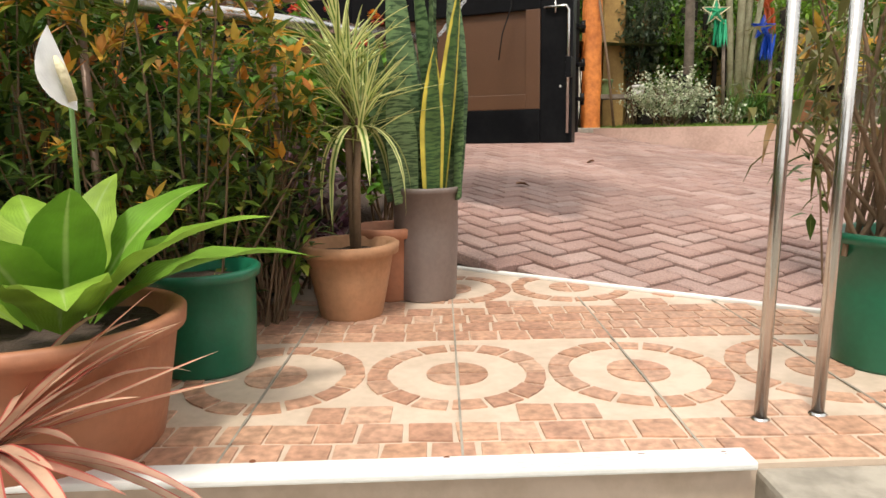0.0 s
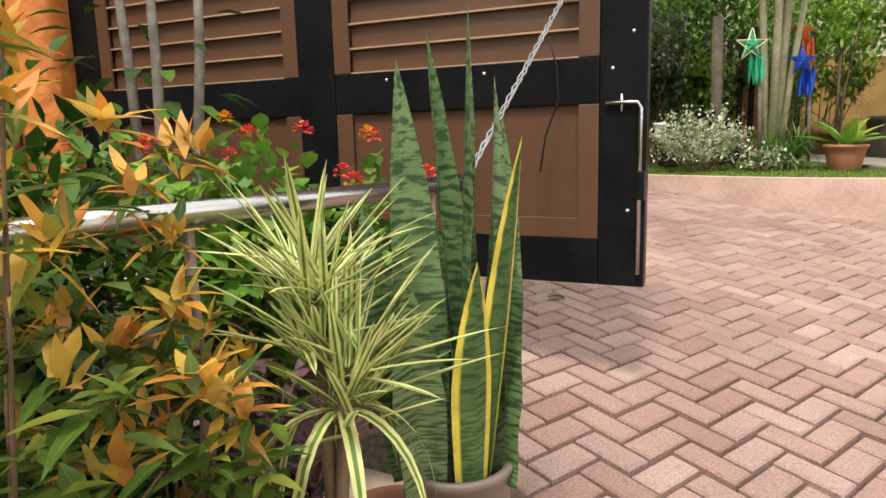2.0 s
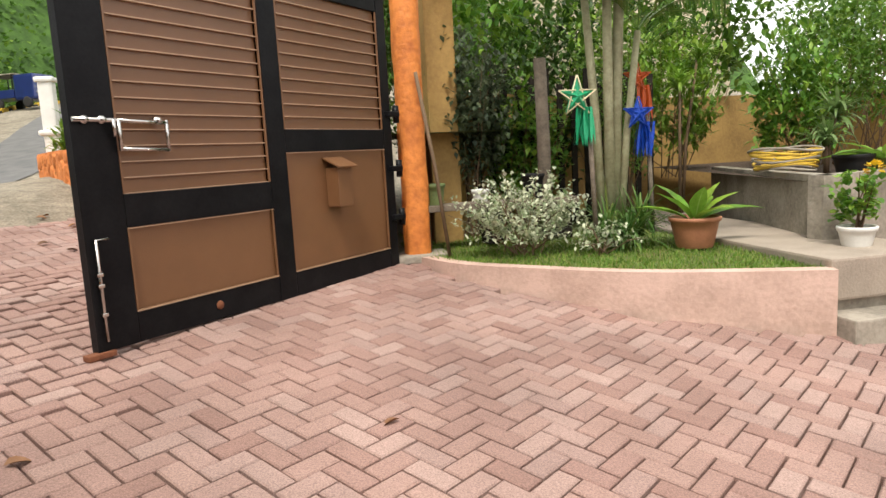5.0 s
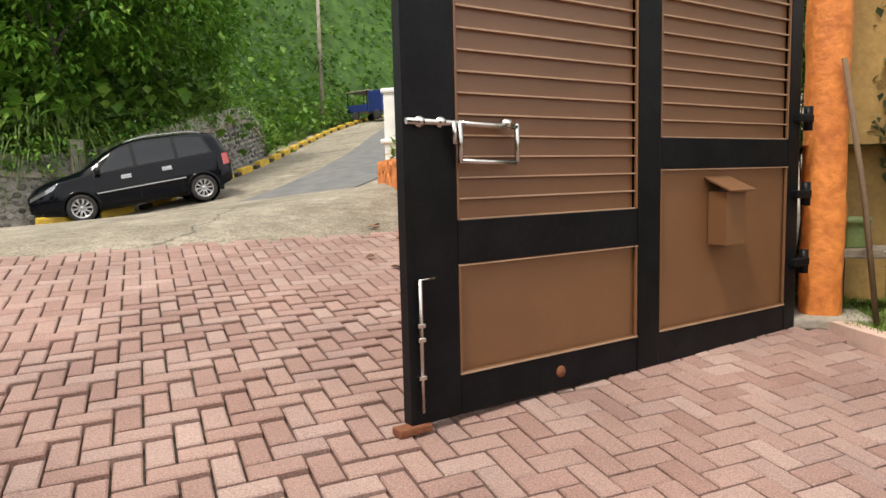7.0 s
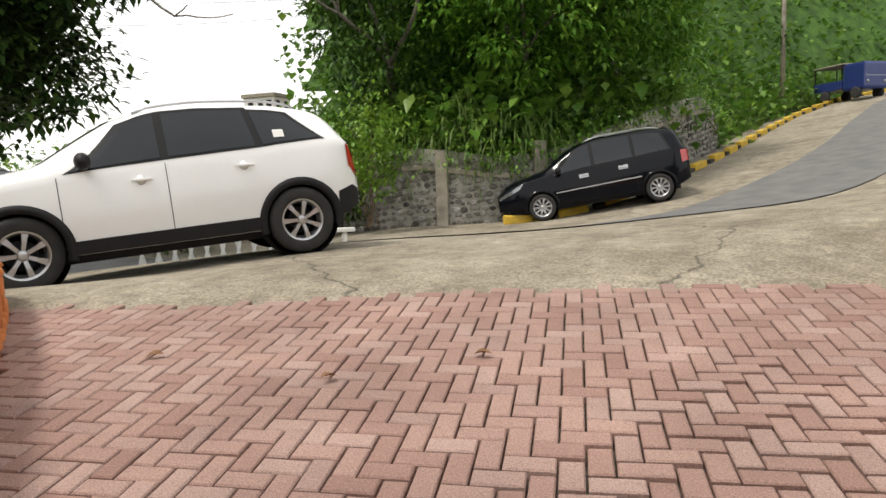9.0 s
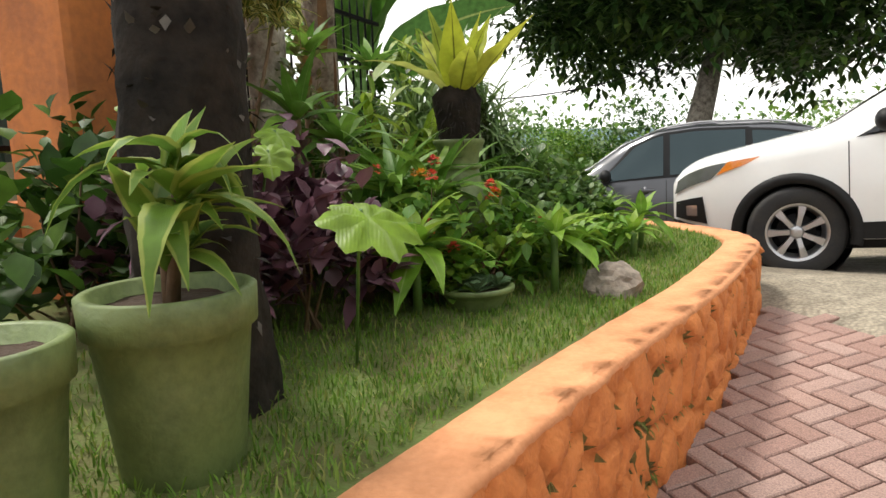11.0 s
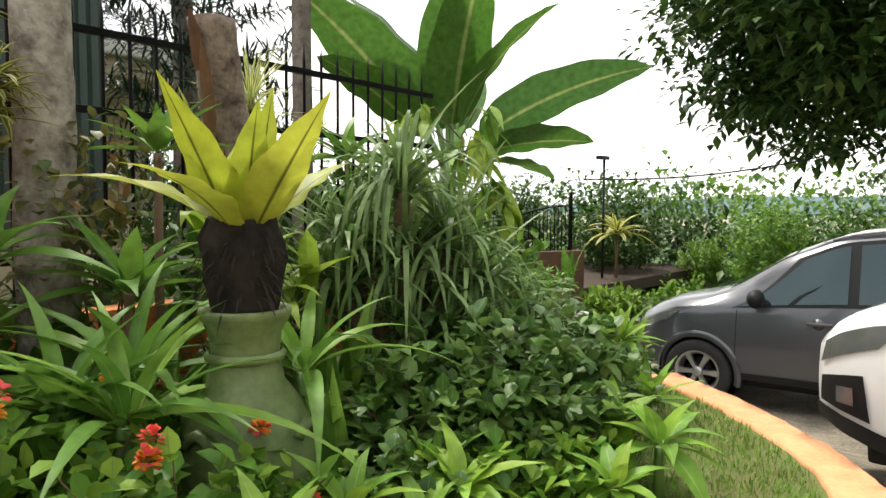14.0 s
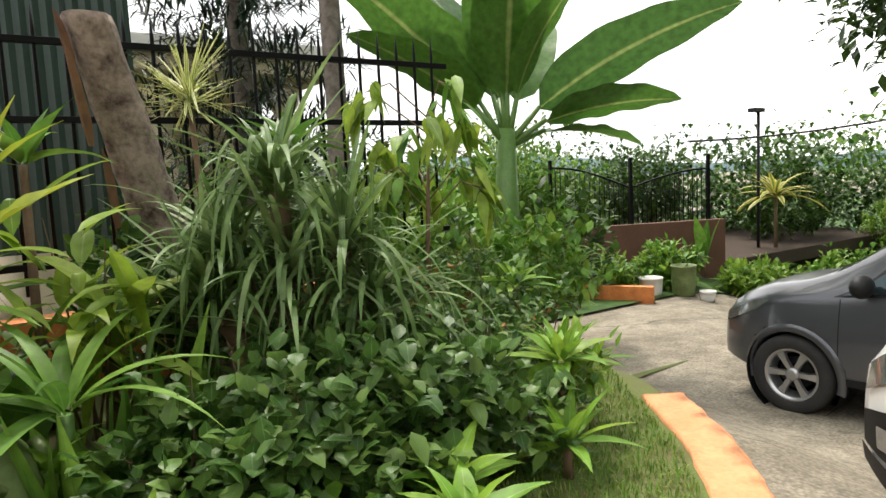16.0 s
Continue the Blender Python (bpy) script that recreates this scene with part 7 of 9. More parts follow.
for a, b in zip(wall_pts, wall_pts[1:]):
    seg = (b - a).length
    d = (b - a).normalized()
    n = Vector((d.y, -d.x, 0))
    near = a.y < 27
    z = 0.06
    while z < 1.85 * (1 - float(smooth(28, 33, a.y))):
        s = SR.uniform(0, 0.12)
        while s < seg:
            r = SR.uniform(0.07, 0.135)
            p = a + d * s
            zz = ground_z(p.x, p.y) + z + SR.uniform(-0.04, 0.04)
            m = Matrix(((d.x * r, n.x * -0.12, 0, p.x + n.x * 0.004), (d.y * r, n.y * -0.12, 0, p.y + n.y * 0.004), (0, 0, r * 0.85, zz), (0, 0, 0, 1)))
            q = SR.randrange(5)
            if near and singles_s < 300 and z > 0.5 and a.x > -16.5:
                ob = new("stone", stone_mesh[q])
                ob.parent, ob.matrix_basis = stone_wall, m
                singles_s += 1
            else:
                k = len(sv)
                sv += [tuple(m @ Vector(x)) for x in rubble[q][0]]
                sf += [tuple(x + k for x in t) for t in rubble[q][1]]
            s += r * SR.uniform(1.75, 2.1)
        z += 0.185
tagged(part("rubble_face", raw("rubble_face", sv, sf, M_STONE), None, stone_wall), kind="stuff")
for i in (14, 20, 26, 33, 40, 47):
    p, d = road_off(WALLW + 0.06, i)
    b = box(0.34, 0.22, 2.2, (0, 0, -0.1), 0.02)
    part("buttress", b, M_GREYWALL, stone_wall, "cement buttress", pose(p.x, p.y, ground_z(p.x, p.y), 0, 0, math.degrees(math.atan2(d.y, d.x))))
for a, b in zip(wall_pts[::2], wall_pts[2::2]):
    p = (a + b) / 2
    d = (b - a)
    ang = math.degrees(math.atan2(d.y, d.x))
    dz = wtop(b.x, b.y) - wtop(a.x, a.y)
    part("coping", box(d.length + 0.02, 0.3, 0.14, (0, 0.08, 0), 0.02), M_GREYWALL, stone_wall, "", pose(p.x, p.y, (wtop(a.x, a.y) + wtop(b.x, b.y)) / 2 - 0.6, 0, -math.degrees(math.atan2(dz, d.length)), ang))

# hillside: a terrain of its own behind the wall, clothed in leaves


def hill_z(x, y):
    """Rises behind the road's far side."""
    best = np.full(np.shape(x), 1e9)
    for p in ROADLINE[::3]:
        best = np.minimum(best, np.hypot(x - p.x, y - p.y))
    return level(x, y) - 0.1 + 2.0 * (1 - smooth(28, 33, y)) + 0.62 * np.maximum(best - 1.5, 0) + 0.5 * np.maximum(best - 9, 0) + 0.9 * np.maximum(best - 3, 0) * smooth(22, 32, y) + 0.7 * np.sin(x * 0.35) * np.cos(y * 0.3)


def on_hill(x, y):
    """The hill ends where the road drops away."""
    return y > 11.6 - 0.51 * (x + 11.37)


v, f = [], []
outer = []
for i in range(4, len(ROADLINE)):
    for j in range(14):
        w = -1.4 - 42 * (j / 13) ** 1.6
        p, d = road_off(w, i)
        outer.append((p.x, p.y))
ox = np.array([o[0] for o in outer])
oy = np.array([o[1] for o in outer])
oz = hill_z(ox, oy)
v = list(zip(ox, oy, oz))
cols = 14
for i in range(len(ROADLINE) - 5):
    for j in range(cols - 1):
        a = i * cols + j
        if on_hill(ox[a], oy[a]):
            f.append((a, a + cols, a + cols + 1, a + 1))
hill = tagged(new("hillside", raw("hillside", v, f, M_HILLSOIL, smooth=True)), "steep green overgrown hillside above the road", "hillside", kind="structure")
HP = np.stack([ox, oy, oz], 1).reshape(-1, cols, 3)


def hill_points(n, j0=0.0, j1=12.9, i0=0, i1=None):
    i1 = i1 or HP.shape[0] - 1.01
    i, j = RNG.uniform(i0, i1, n), RNG.uniform(j0, j1, n)
    a, b = i.astype(int), j.astype(int)
    fi, fj = (i - a)[:, None], (j - b)[:, None]
    p = (HP[a, b] * (1 - fi) + HP[a + 1, b] * fi) * (1 - fj) + (HP[a, b + 1] * (1 - fi) + HP[a + 1, b + 1] * fi) * fj
    nrm = np.cross(HP[a + 1, b] - HP[a, b], HP[a, b + 1] - HP[a, b])
    nrm = unit(nrm) * np.sign(nrm[:, 2:3] + 1e-9)
    keep = on_hill(p[:, 0], p[:, 1])
    return p[keep], nrm[keep]


bank("hill_creepers", 6200, lambda n: hill_points(n), (0.52, 0.36), M_HILL, "dense green creepers over the hillside", spread=0.5)
def upper_z(X, Y):
    return 6.0 + 0.95 * (Y - 60) + 2.0 * np.sin(X * 0.2) * np.cos(Y * 0.17)


upper = grid_sheet("upper_hillside", np.linspace(-30, 45, 26), np.linspace(60, 95, 16), upper_z, M_HILLSOIL)
tagged(new("upper_hillside", upper), "steep green hillside at the head of the road", "hillside", kind="structure")


def upper_points(n):
    x, y = RNG.uniform(-30, 30, n), RNG.uniform(60, 92, n)
    return np.stack([x, y, upper_z(x, y)], 1), np.tile([0, -0.7, 0.7], (n, 1))


bank("upper_creepers", 2600, upper_points, (1.0, 0.65), M_HILL, "dense green growth on the upper hillside", clump=7, spread=0.8)
bank("hill_grass", 900, lambda n: hill_points(n, 0.0, 2.2), (0.95, 0.035), M_HILLGRASS, "long drooping grass along the wall top", clump=14, spread=0.22, kind="strap", droop=0.75, rise=0.5, segs=3)


def hanging(n):
    i = RNG.integers(0, len(wall_pts) - 1, n)
    p = np.array([(wall_pts[k].x, wall_pts[k].y, wtop(wall_pts[k].x, wall_pts[k].y)) for k in i]) + RNG.normal(0, 0.25, (n, 3))
    d = np.tile([0.4, -0.6, 0.1], (n, 1))
    return p, d


bank("wall_creepers", 520, hanging, (0.14, 0.09), M_LEAFMID, "leafy creepers hanging over the stone wall", clump=9, spread=0.22, droop=0.6)


def thicket(n):
    """Saplings and reeds that stand close behind the wall's top."""
    i = RNG.integers(4, 44, n)
    back = RNG.uniform(0.1, 3.2, n)
    p = np.array([tuple(road_off(WALLW - 0.2 - q, int(k) + 6)[0]) for k, q in zip(i, back)])
    top = np.array([wtop(x, y) for x, y in p[:, :2]])
    p[:, 2] = top - 0.25 + RNG.uniform(0, 1, n) ** 1.4 * (1.0 + 0.75 * back)
    p[:, :2] += RNG.normal(0, 0.15, (n, 2))
    keep = on_hill(p[:, 0], p[:, 1] + 0.5)
    return p[keep], np.tile([0.35, -0.5, 0.2], (int(keep.sum()), 1))


bank("thicket", 3000, thicket, (0.26, 0.12), M_LEAFMID, "tangled green saplings behind the stone wall", "thicket", clump=9, spread=0.26, droop=0.4)
bank("thicket_sprays", 1100, thicket, (0.28, 0.12), M_TREELEAF2, "bright leafy sprays behind the stone wall", "thicket", clump=12, spread=0.18, droop=0.5)
bank("hanging_reeds", 420, thicket, (1.2, 0.035), M_HILLGRASS, "long arching reeds over the stone wall", "reeds", clump=16, spread=0.12, kind="strap", droop=0.85, rise=0.7, segs=5)
for x, y, z, h, r, n, mt, sp, cz, size, k in (
        (-14.9, 20.7, 3.2, 6.5, 0.15, 46, M_TREELEAF2, 0.34, 4.0, (3.3, 3.3, 2.7), 330),
        (-18.3, 17.9, 2.8, 7.5, 0.17, 42, M_LEAFDARK, 0.36, 4.2, (2.0, 2.2, 3.4), 230),
        (-13.6, 24.6, 3.4, 6.5, 0.15, 42, M_TREELEAF2, 0.36, 4.4, (2.2, 2.6, 2.8), 230),
        (-18.4, 22.4, 5.0, 8.0, 0.18, 40, M_TREELEAF2, 0.4, 4.6, (3.4, 3.6, 3.4), 300)):
    tree("roadside_tree", (x, y, z), h, r, (0.29, 0.125), int(n * 0.78), mt, M_BARK, "spreading green roadside tree above the stone wall", 4, sp, 0.35, lean=(0.1, -0.1), canopy=((0.0, 0.0, cz), size, k))
shrub("bright_bush", (-15.2, 15.0, ground_z(-15.2, 15.0) + 0.2), (1.0, 1.0, 1.7), 2.2, 1500, (0.2, 0.09), M_LEAFLIME, "bright yellow-green bush at the wall's end", "shrub", stems=10)
shrub("roadside_bush", (-17.6, 15.2, ground_z(-17.2, 14.0) - 0.2), (1.3, 1.3, 1.8), 1.8, 1500, (0.3, 0.1), M_LEAFDARK, "dark green bush at the roadside", "shrub", stems=10)
shrub("roadside_bush", (-20.5, 11.5, ground_z(-20.5, 11.5) - 0.2), (2.2, 1.8, 2.4), 1.8, 1600, (0.3, 0.1), M_LEAFDARK, "dark green bush lower down the road", "shrub", stems=10)
pole = thing("utility_pole", pose(-16.5, 43.0, 6.0), "grey concrete utility pole up the road", "utility pole")
part("shaft", tube([(0, 0, 0), (0.02, 0, 9.5)], [0.14, 0.09], 10), M_GREYWALL, pole)
part("crossarm", box(1.6, 0.1, 0.12, (0, 0, 8.4), 0.01), M_GREYWALL, pole)
part("vine_knot", leaf_mesh("vine_knot", [leaf_set(RNG.normal(0, 0.25, (90, 3)) + np.array([0, 0, 3.0]), RNG.normal(0, 1, (90, 3)), 0.3, 0.12, 0.3)], M_LEAFDARK), None, pole)
# cables
for k, (a, b, sag) in enumerate((((-16.5, 43.0, 14.4), (-60, 20, 17), 1.2), ((-17.2, 43.0, 14.4), (-60, 18, 15), 1.4), ((-13.2, 1.2, 3.2), (-17.2, 5.0, 4.1), 0.25))):
    pts = []
    for i in range(17):
        s = i / 16
        pts.append(tuple(Vector(a).lerp(Vector(b), s) - Vector((0, 0, sag * 4 * s * (1 - s)))))
    c = thing("overhead_cable", Matrix(), "thin black overhead cable against the sky", "cable", "overhead cables")
    part("wire", tube(pts, 0.012, 4), M_TRIM, c)

# planting behind the entrance wall
tagged(new("entrance_bed", raw("entrance_bed", [(p[0] + o, p[1] + o * 0.4, 2.08 + 0.02 * (p[1] - 10)) for p in wall_a for o in (0.05, 4.0)],
                               [(2 * i, 2 * i + 2, 2 * i + 3, 2 * i + 1) for i in range(len(wall_a) - 1)], M_LAWNBASE)), "mossy soil of the entrance bed", "soil", kind="structure")
shrub("croton_bush", (-2.6, 15.6, 2.1), (0.6, 0.5, 0.4), 0.4, 500, (0.28, 0.07), M_LEAFLIME, "bright green strap-leaved bush on the wall", "shrub", kind="lance", stems=4)
shrub("climber", (-2.0, 15.9, 2.1), (0.6, 0.6, 1.0), 1.0, 700, (0.2, 0.1), M_LEAFDARK, "dark leafy climber behind the entrance wall", "shrub")
shrub("croton_bush", (-0.9, 13.4, 2.1), (0.5, 0.5, 0.45), 0.7, 420, (0.3, 0.06), M_LEAFLIME, "yellow-green bush in a stone pot", "shrub", kind="lance", stems=4)
shrub("low_groundcover", (-1.0, 12.3, 2.1), (0.9, 0.5, 0.12), 0.08, 420, (0.1, 0.05), M_LEAFMID, "low green groundcover on the wall", "plant", stems=0)
shrub("red_leaf_bush", (0.6, 12.8, 2.1), (0.6, 0.5, 0.6), 1.2, 420, (0.2, 0.08), M_OLIVELEAF, "bush with reddish leaves by the entrance", "shrub")
shrub("garden_shrub", (1.2, 13.5, 2.1), (1.2, 1.0, 1.6), 1.8, 1200, (0.2, 0.1), M_LEAFDARK, "tall dark shrubbery behind the gate", "shrub", segs=2)
shrub("garden_shrub", (-0.6, 15.5, 2.2), (1.3, 1.0, 1.8), 2.6, 1300, (0.22, 0.1), M_LEAFMID, "tall green shrubbery behind the entrance wall", "shrub", segs=2)
for (x, y, z, r, h, mt, lb) in ((-1.9, 14.6, 2.15, 0.5, 0.35, M_CELADON, "broad mossy stone bowl"), (-0.7, 12.9, 2.12, 0.55, 0.4, M_CELADON, "mossy green stone bowl"), (-1.4, 14.8, 2.7, 0.42, 0.4, M_TERRA, "large terracotta bowl on a stand"), (-2.3, 15.8, 2.5, 0.28, 0.5, M_TERRA, "weathered terracotta urn behind the wall")):
    round_pot("garden_bowl", (x, y, z), r * 0.7, r, h, mt, lb, rim=0.03)
white_pier = tagged(new("white_pier", mesh_of("white_pier", box(0.26, 0.26, 1.6, (-3.55, 17.0, 2.0), 0.05), M_WHITE)), "white painted pier at the wall's end", "pier", kind="structure")
part("pier_cap", box(0.34, 0.34, 0.1, (-3.55, 17.0, 3.58), 0.04), M_WHITE, white_pier)
part("pier_ledge", box(0.4, 0.36, 0.1, (-3.55, 17.0, 2.6), 0.04), M_WHITE, white_pier)
trunk = thing("palm_tree", pose(-1.6, 16.6, 2.1), "tall ringed palm trunk behind the wall", "palm")
part("trunk", tube([(0, 0, 0), (0, 0, 3), (0.05, 0, 6)], [0.19, 0.17, 0.15], 12), M_BARK, trunk)
# dry leaves on the paving
LR = random.Random(9)
dry = leaf_mesh("fallen_leaf", [leaf_set([(0, 0, 0.0)], [(1, 0, 0.15)], 0.11, 0.055, 0.25, "ovate", 4, 0.6)], M_DRYLEAF)
for cx, cy, n, s in ((-0.6, 9.7, 16, 0.35), (-1.4, 10.8, 10, 0.5), (-3.0, 7.0, 5, 1.3), (-3.3, 4.95 + 0.25, 2, 0.1), (1.0, 6.0, 4, 1.5)):
    for _ in range(n):
        x, y = LR.gauss(cx, s), LR.gauss(cy, s)
        u_, v_ = uv_of(x, y)
        if v_ > 0.3:
            continue
        tagged(part("fallen_leaf", dry, None, None, "dry brown curled leaf on the paving", pose(x, y, float(plane(x, y)) + 0.02, LR.uniform(-15, 15), LR.uniform(-15, 15), LR.uniform(0, 360))), "", "leaf", "fallen leaves")


# ---- raised bed along the drive ----
def bz(x, y):
    return float(bed_level(x, y))


def bed_edge(x):
    return np.interp(-x, [-p[0] for p in BED_LINE], [p[1] for p in BED_LINE])


gx = RNG.uniform(-10.0, -2.4, 32000)
gy = bed_edge(gx) - 0.21 - RNG.beta(1, 1.5, 32000) * 1.5
line = np.array(BED_LINE)
keep = (gx > -9.7) & (np.hypot(gx[:, None] - line[None, :, 0], gy[:, None] - line[None, :, 1]).min(1) > 0.235)
gx, gy = gx[keep], gy[keep]
grass("bed_grass", np.stack([gx, gy, bed_level(gx, gy)], 1), 0.05, "short green and straw-coloured lawn grass")

# fence wall, railing and pier at the back
fw = tagged(new("fence_wall", wall_strip([(-1.9, FENCE_Y), (-9.0, FENCE_Y)], 0.2, 0.2, 2.2, M_PIER, "fence_wall")), "orange rendered wall under the railing", "wall", kind="structure")
pier = tagged(new("orange_pier", mesh_of("orange_pier", box(1.05, 0.45, 2.05, (-4.87, 2.52, 1.6), 0.05), M_PIER)), "broad orange rendered gate pier", "pier", kind="structure")
railing = thing("iron_railing", pose(0, 0, 0), "black iron railing with spear pickets behind the bed", "railing")
for k in range(38):
    x = -3.0 - k * 0.16
    if -5.5 < x < -4.3:
        continue
    part("picket", tube([(x, FENCE_Y - 0.1, 2.3), (x, FENCE_Y - 0.1, 3.85), (x, FENCE_Y - 0.1, 3.98)], [0.012, 0.012, 0.002], 6), M_BLACK, railing)
for z in (2.45, 3.3, 3.75):
    part("rail", box(6.1, 0.05, 0.04, (-6.0, FENCE_Y - 0.1, z), 0.005), M_BLACK, railing)
# neighbour's house: eaves, column
house = thing("neighbour_house", pose(-8.2, -4.0, 0.5), "cream neighbouring house with pale metal eaves", "house")
part("wall", box(6.0, 0.3, 4.0, (1.2, -1.6, 0), 0.02), M_CREAMWALL, house)
for x in (-1.6, 0.2, 2.2):
    part("column", lathe([(0.0, 0), (0.22, 0), (0.22, 0.2), (0.16, 0.25), (0.15, 2.6), (0.24, 2.75), (0.26, 2.95), (0, 2.95)], 20, m=pose(x, 0.4, 0.9)), M_CREAMWALL, house)
part("eave", box(7.0, 3.0, 0.3, (1.2, -0.6, 4.0), 0.02), M_CREAMWALL, house)
part("gutter", box(7.2, 0.16, 0.2, (1.2, 0.95, 4.25), 0.03), M_WHITE, house)
part("roof", box(7.3, 3.2, 0.12, (1.2, -0.6, 4.6), 0.01, rot=Matrix.Rotation(radians(-14), 4, "X")), M_GREYWALL, house)
sheet = thing("green_awning", pose(-5.9, -0.2, 1.5), "dark green corrugated sheet screen", "screen")
part("post", box(0.1, 0.1, 3.4, (0.9, 0, 0)), M_TRIM, sheet)
cv = [(-1.2 + k * 0.05, 0.025 * (k % 2), z) for k in range(48) for z in (0.9, 3.5)]
part("corrugated_sheet", raw("corrugated_sheet", cv, [(2 * k, 2 * k + 2, 2 * k + 3, 2 * k + 1) for k in range(47)], M_CORRUGATED), None, sheet)

def bark_trunk(g, pts, radii, mat, seed, rough=0.1, sides=22, steps=34):
    """A trunk with knots and furrows."""
    ps = [Vector(p) for p in pts]
    n = len(ps) - 1
    b = bmesh.new()
    rings = []
    for i in range(steps + 1):
        u = i / steps * n
        k = min(int(u), n - 1)
        c = ps[k].lerp(ps[k + 1], u - k)
        r = radii[k] + (radii[k + 1] - radii[k]) * (u - k)
        rings.append([b.verts.new(c + Vector((math.cos(q), math.sin(q), 0)) * r * (1 + rough * noise.noise(Vector((math.cos(q) * 2.5, math.sin(q) * 2.5, c.z * 3 + seed))) + rough * 0.7 * noise.noise(Vector((math.cos(q) * 7, math.sin(q) * 7, c.z * 9 + seed))))) for q in (math.tau * j / sides for j in range(sides))])
    for r0, r1 in zip(rings, rings[1:]):
        for j in range(sides):
            b.faces.new((r0[j], r0[(j + 1) % sides], r1[(j + 1) % sides], r1[j])).smooth = True
    b.faces.new(rings[-1])
    return part("trunk", b, mat, g)


# near pots by the gate post, dark trunk
for x, y, r, h, lb in ((-3.28, 4.27, 0.185, 0.45, "pale green glazed pot on the lawn"), (-2.92, 4.12, 0.16, 0.4, "weathered pale green pot near the gate")):
    round_pot("green_glazed_pot", (x, y, bz(x, y) - 0.01), r * 0.78, r, h, M_CELADON, lb, rim=0.012, rim_h=0.1, group="glazed pots")
part_slab = tagged(new("stone_slab", mesh_of("stone_slab", box(0.45, 0.22, 0.05, (-2.85, 4.45, bz(-2.95, 4.5) - 0.02), 0.015), M_GREYWALL)), "flat grey stone slab at the bed's edge", "slab")
spiky("potted_dracaena", (-3.28, 4.27, bz(-3.28, 4.27) + 0.38), [(0, 0, 0.2), (0.02, 0.08, 0.32)], 20, (0.34, 0.085), M_LIMEBAND, "broad-leaved dracaena in a glazed pot", "plant", 0.015, 0.6, "lance", 0.45)
tr = thing("old_tree", pose(-3.61, 4.07, 1.55), "thick dark rough tree trunk in the bed", "tree")
bark_trunk(tr, [(0, 0, 0), (0.02, 0, 0.8), (-0.02, 0.02, 1.8), (0.0, 0.0, 3.4)], [0.2, 0.17, 0.16, 0.15], M_DARKBARK, 1.0, 0.13, 30, 80)
n = 420
az = RNG.uniform(0, math.tau, n)
hz = RNG.uniform(0.0, 3.2, n)
tagged(part("bark_flakes", leaf_mesh("bark_flakes", [leaf_set(np.stack([0.165 * np.cos(az), 0.165 * np.sin(az), hz], 1), np.stack([np.cos(az) * 0.4, np.sin(az) * 0.4, RNG.uniform(-1.0, 1.0, n)], 1), RNG.uniform(0.02, 0.06, n), 0.03, 0.1, "ovate", 2)], M_BARKFLAKE), None, tr, "grey lifting bark flakes"), kind="stuff")
shrub("begonia_mass", (-3.9, 3.2, 1.7), (0.6, 0.5, 0.5), 0.5, 380, (0.16, 0.12), M_LEAFDARK, "dark broad-leaved undergrowth near the trunk", "shrub")

# front row of crinum lilies
crin = leaf_variants("leaf", 0.29, 0.105, 0.55, "lance", M_LIMEONE, 8, 0.3, 0.05, 4)
for k, (x, y, h, s) in enumerate(((-4.76, 4.24, 0.3, 1.25), (-5.4, 4.72, 0.3, 1.0), (-6.15, 4.68, 0.22, 1.0), (-6.95, 5.0, 0.22, 1.05), (-6.62, 4.98, 0.16, 0.85), (-6.24, 4.52, 0.2, 0.95), (-5.98, 4.06, 0.3, 0.9), (-7.08, 4.74, 0.2, 1.1), (-5.9, 4.75, 0.2, 0.85), (-5.75, 4.6, 0.26, 0.95))):
    rosette("crinum_lily", (x, y, bz(x, y)), crin, 15, (-12, 78), "fleshy rosette lily with bright green leaves", "plant", "rosette lilies", scale=(0.55 * s, 1.0 * s), height=h, stem_mat=M_STALK, stem_r=0.02, turn=k * 50)
# succulent bowl and rock
bowl = round_pot("shallow_bowl", (-4.98, 4.44, bz(-4.98, 4.44)), 0.12, 0.165, 0.11, M_CELADON, "shallow mossy green bowl of succulents", rim=0.014, rim_h=0.03)
suc = leaf_variants("leaf", 0.085, 0.055, 0.0, "spoon", M_SUCC, 4, 0.4, 0, 2)
for k in range(9):
    a, r = k * 2.4, 0.02 + 0.014 * k
    rosette("succulent", (-4.98 + r * math.cos(a), 4.44 + r * math.sin(a), bz(-4.98, 4.44) + 0.1), suc, 12, (8, 62), "small grey-green rosette succulent in a bowl", "succulent", "bowl succulents", spread=0.008, scale=(0.45, 1.0), turn=k * 40)
rb = bmesh.new()
bmesh.ops.create_icosphere(rb, subdivisions=3, radius=0.135)
for q in rb.verts:
    q.co *= 1 + 0.35 * noise.noise(q.co * 7) + 0.2 * noise.noise(q.co * 17)
    q.co.z *= 0.72
rock = tagged(new("rock", mesh_of("rock", rb, M_ROCK)), "rough brown-grey garden rock on the lawn", "rock")
rock.matrix_basis = pose(-5.46, 5.0, bz(-5.46, 5.0) + 0.06, 10, 15, 40)

# purple bush, big angular leaf plant, lantana masses
for (x, y, s, n) in ((-4.36, 3.95, 0.34, 420), (-4.1, 3.6, 0.4, 460), (-4.6, 3.65, 0.3, 320), (-3.95, 3.85, 0.28, 280)):
    shrub("purple_shrub", (x, y, bz(x, y)), (s, s, 0.34), 0.42, n, (0.13, 0.08), M_PURPLE, "dark purple broad-leaved shrub", "shrub", group="purple shrubs")


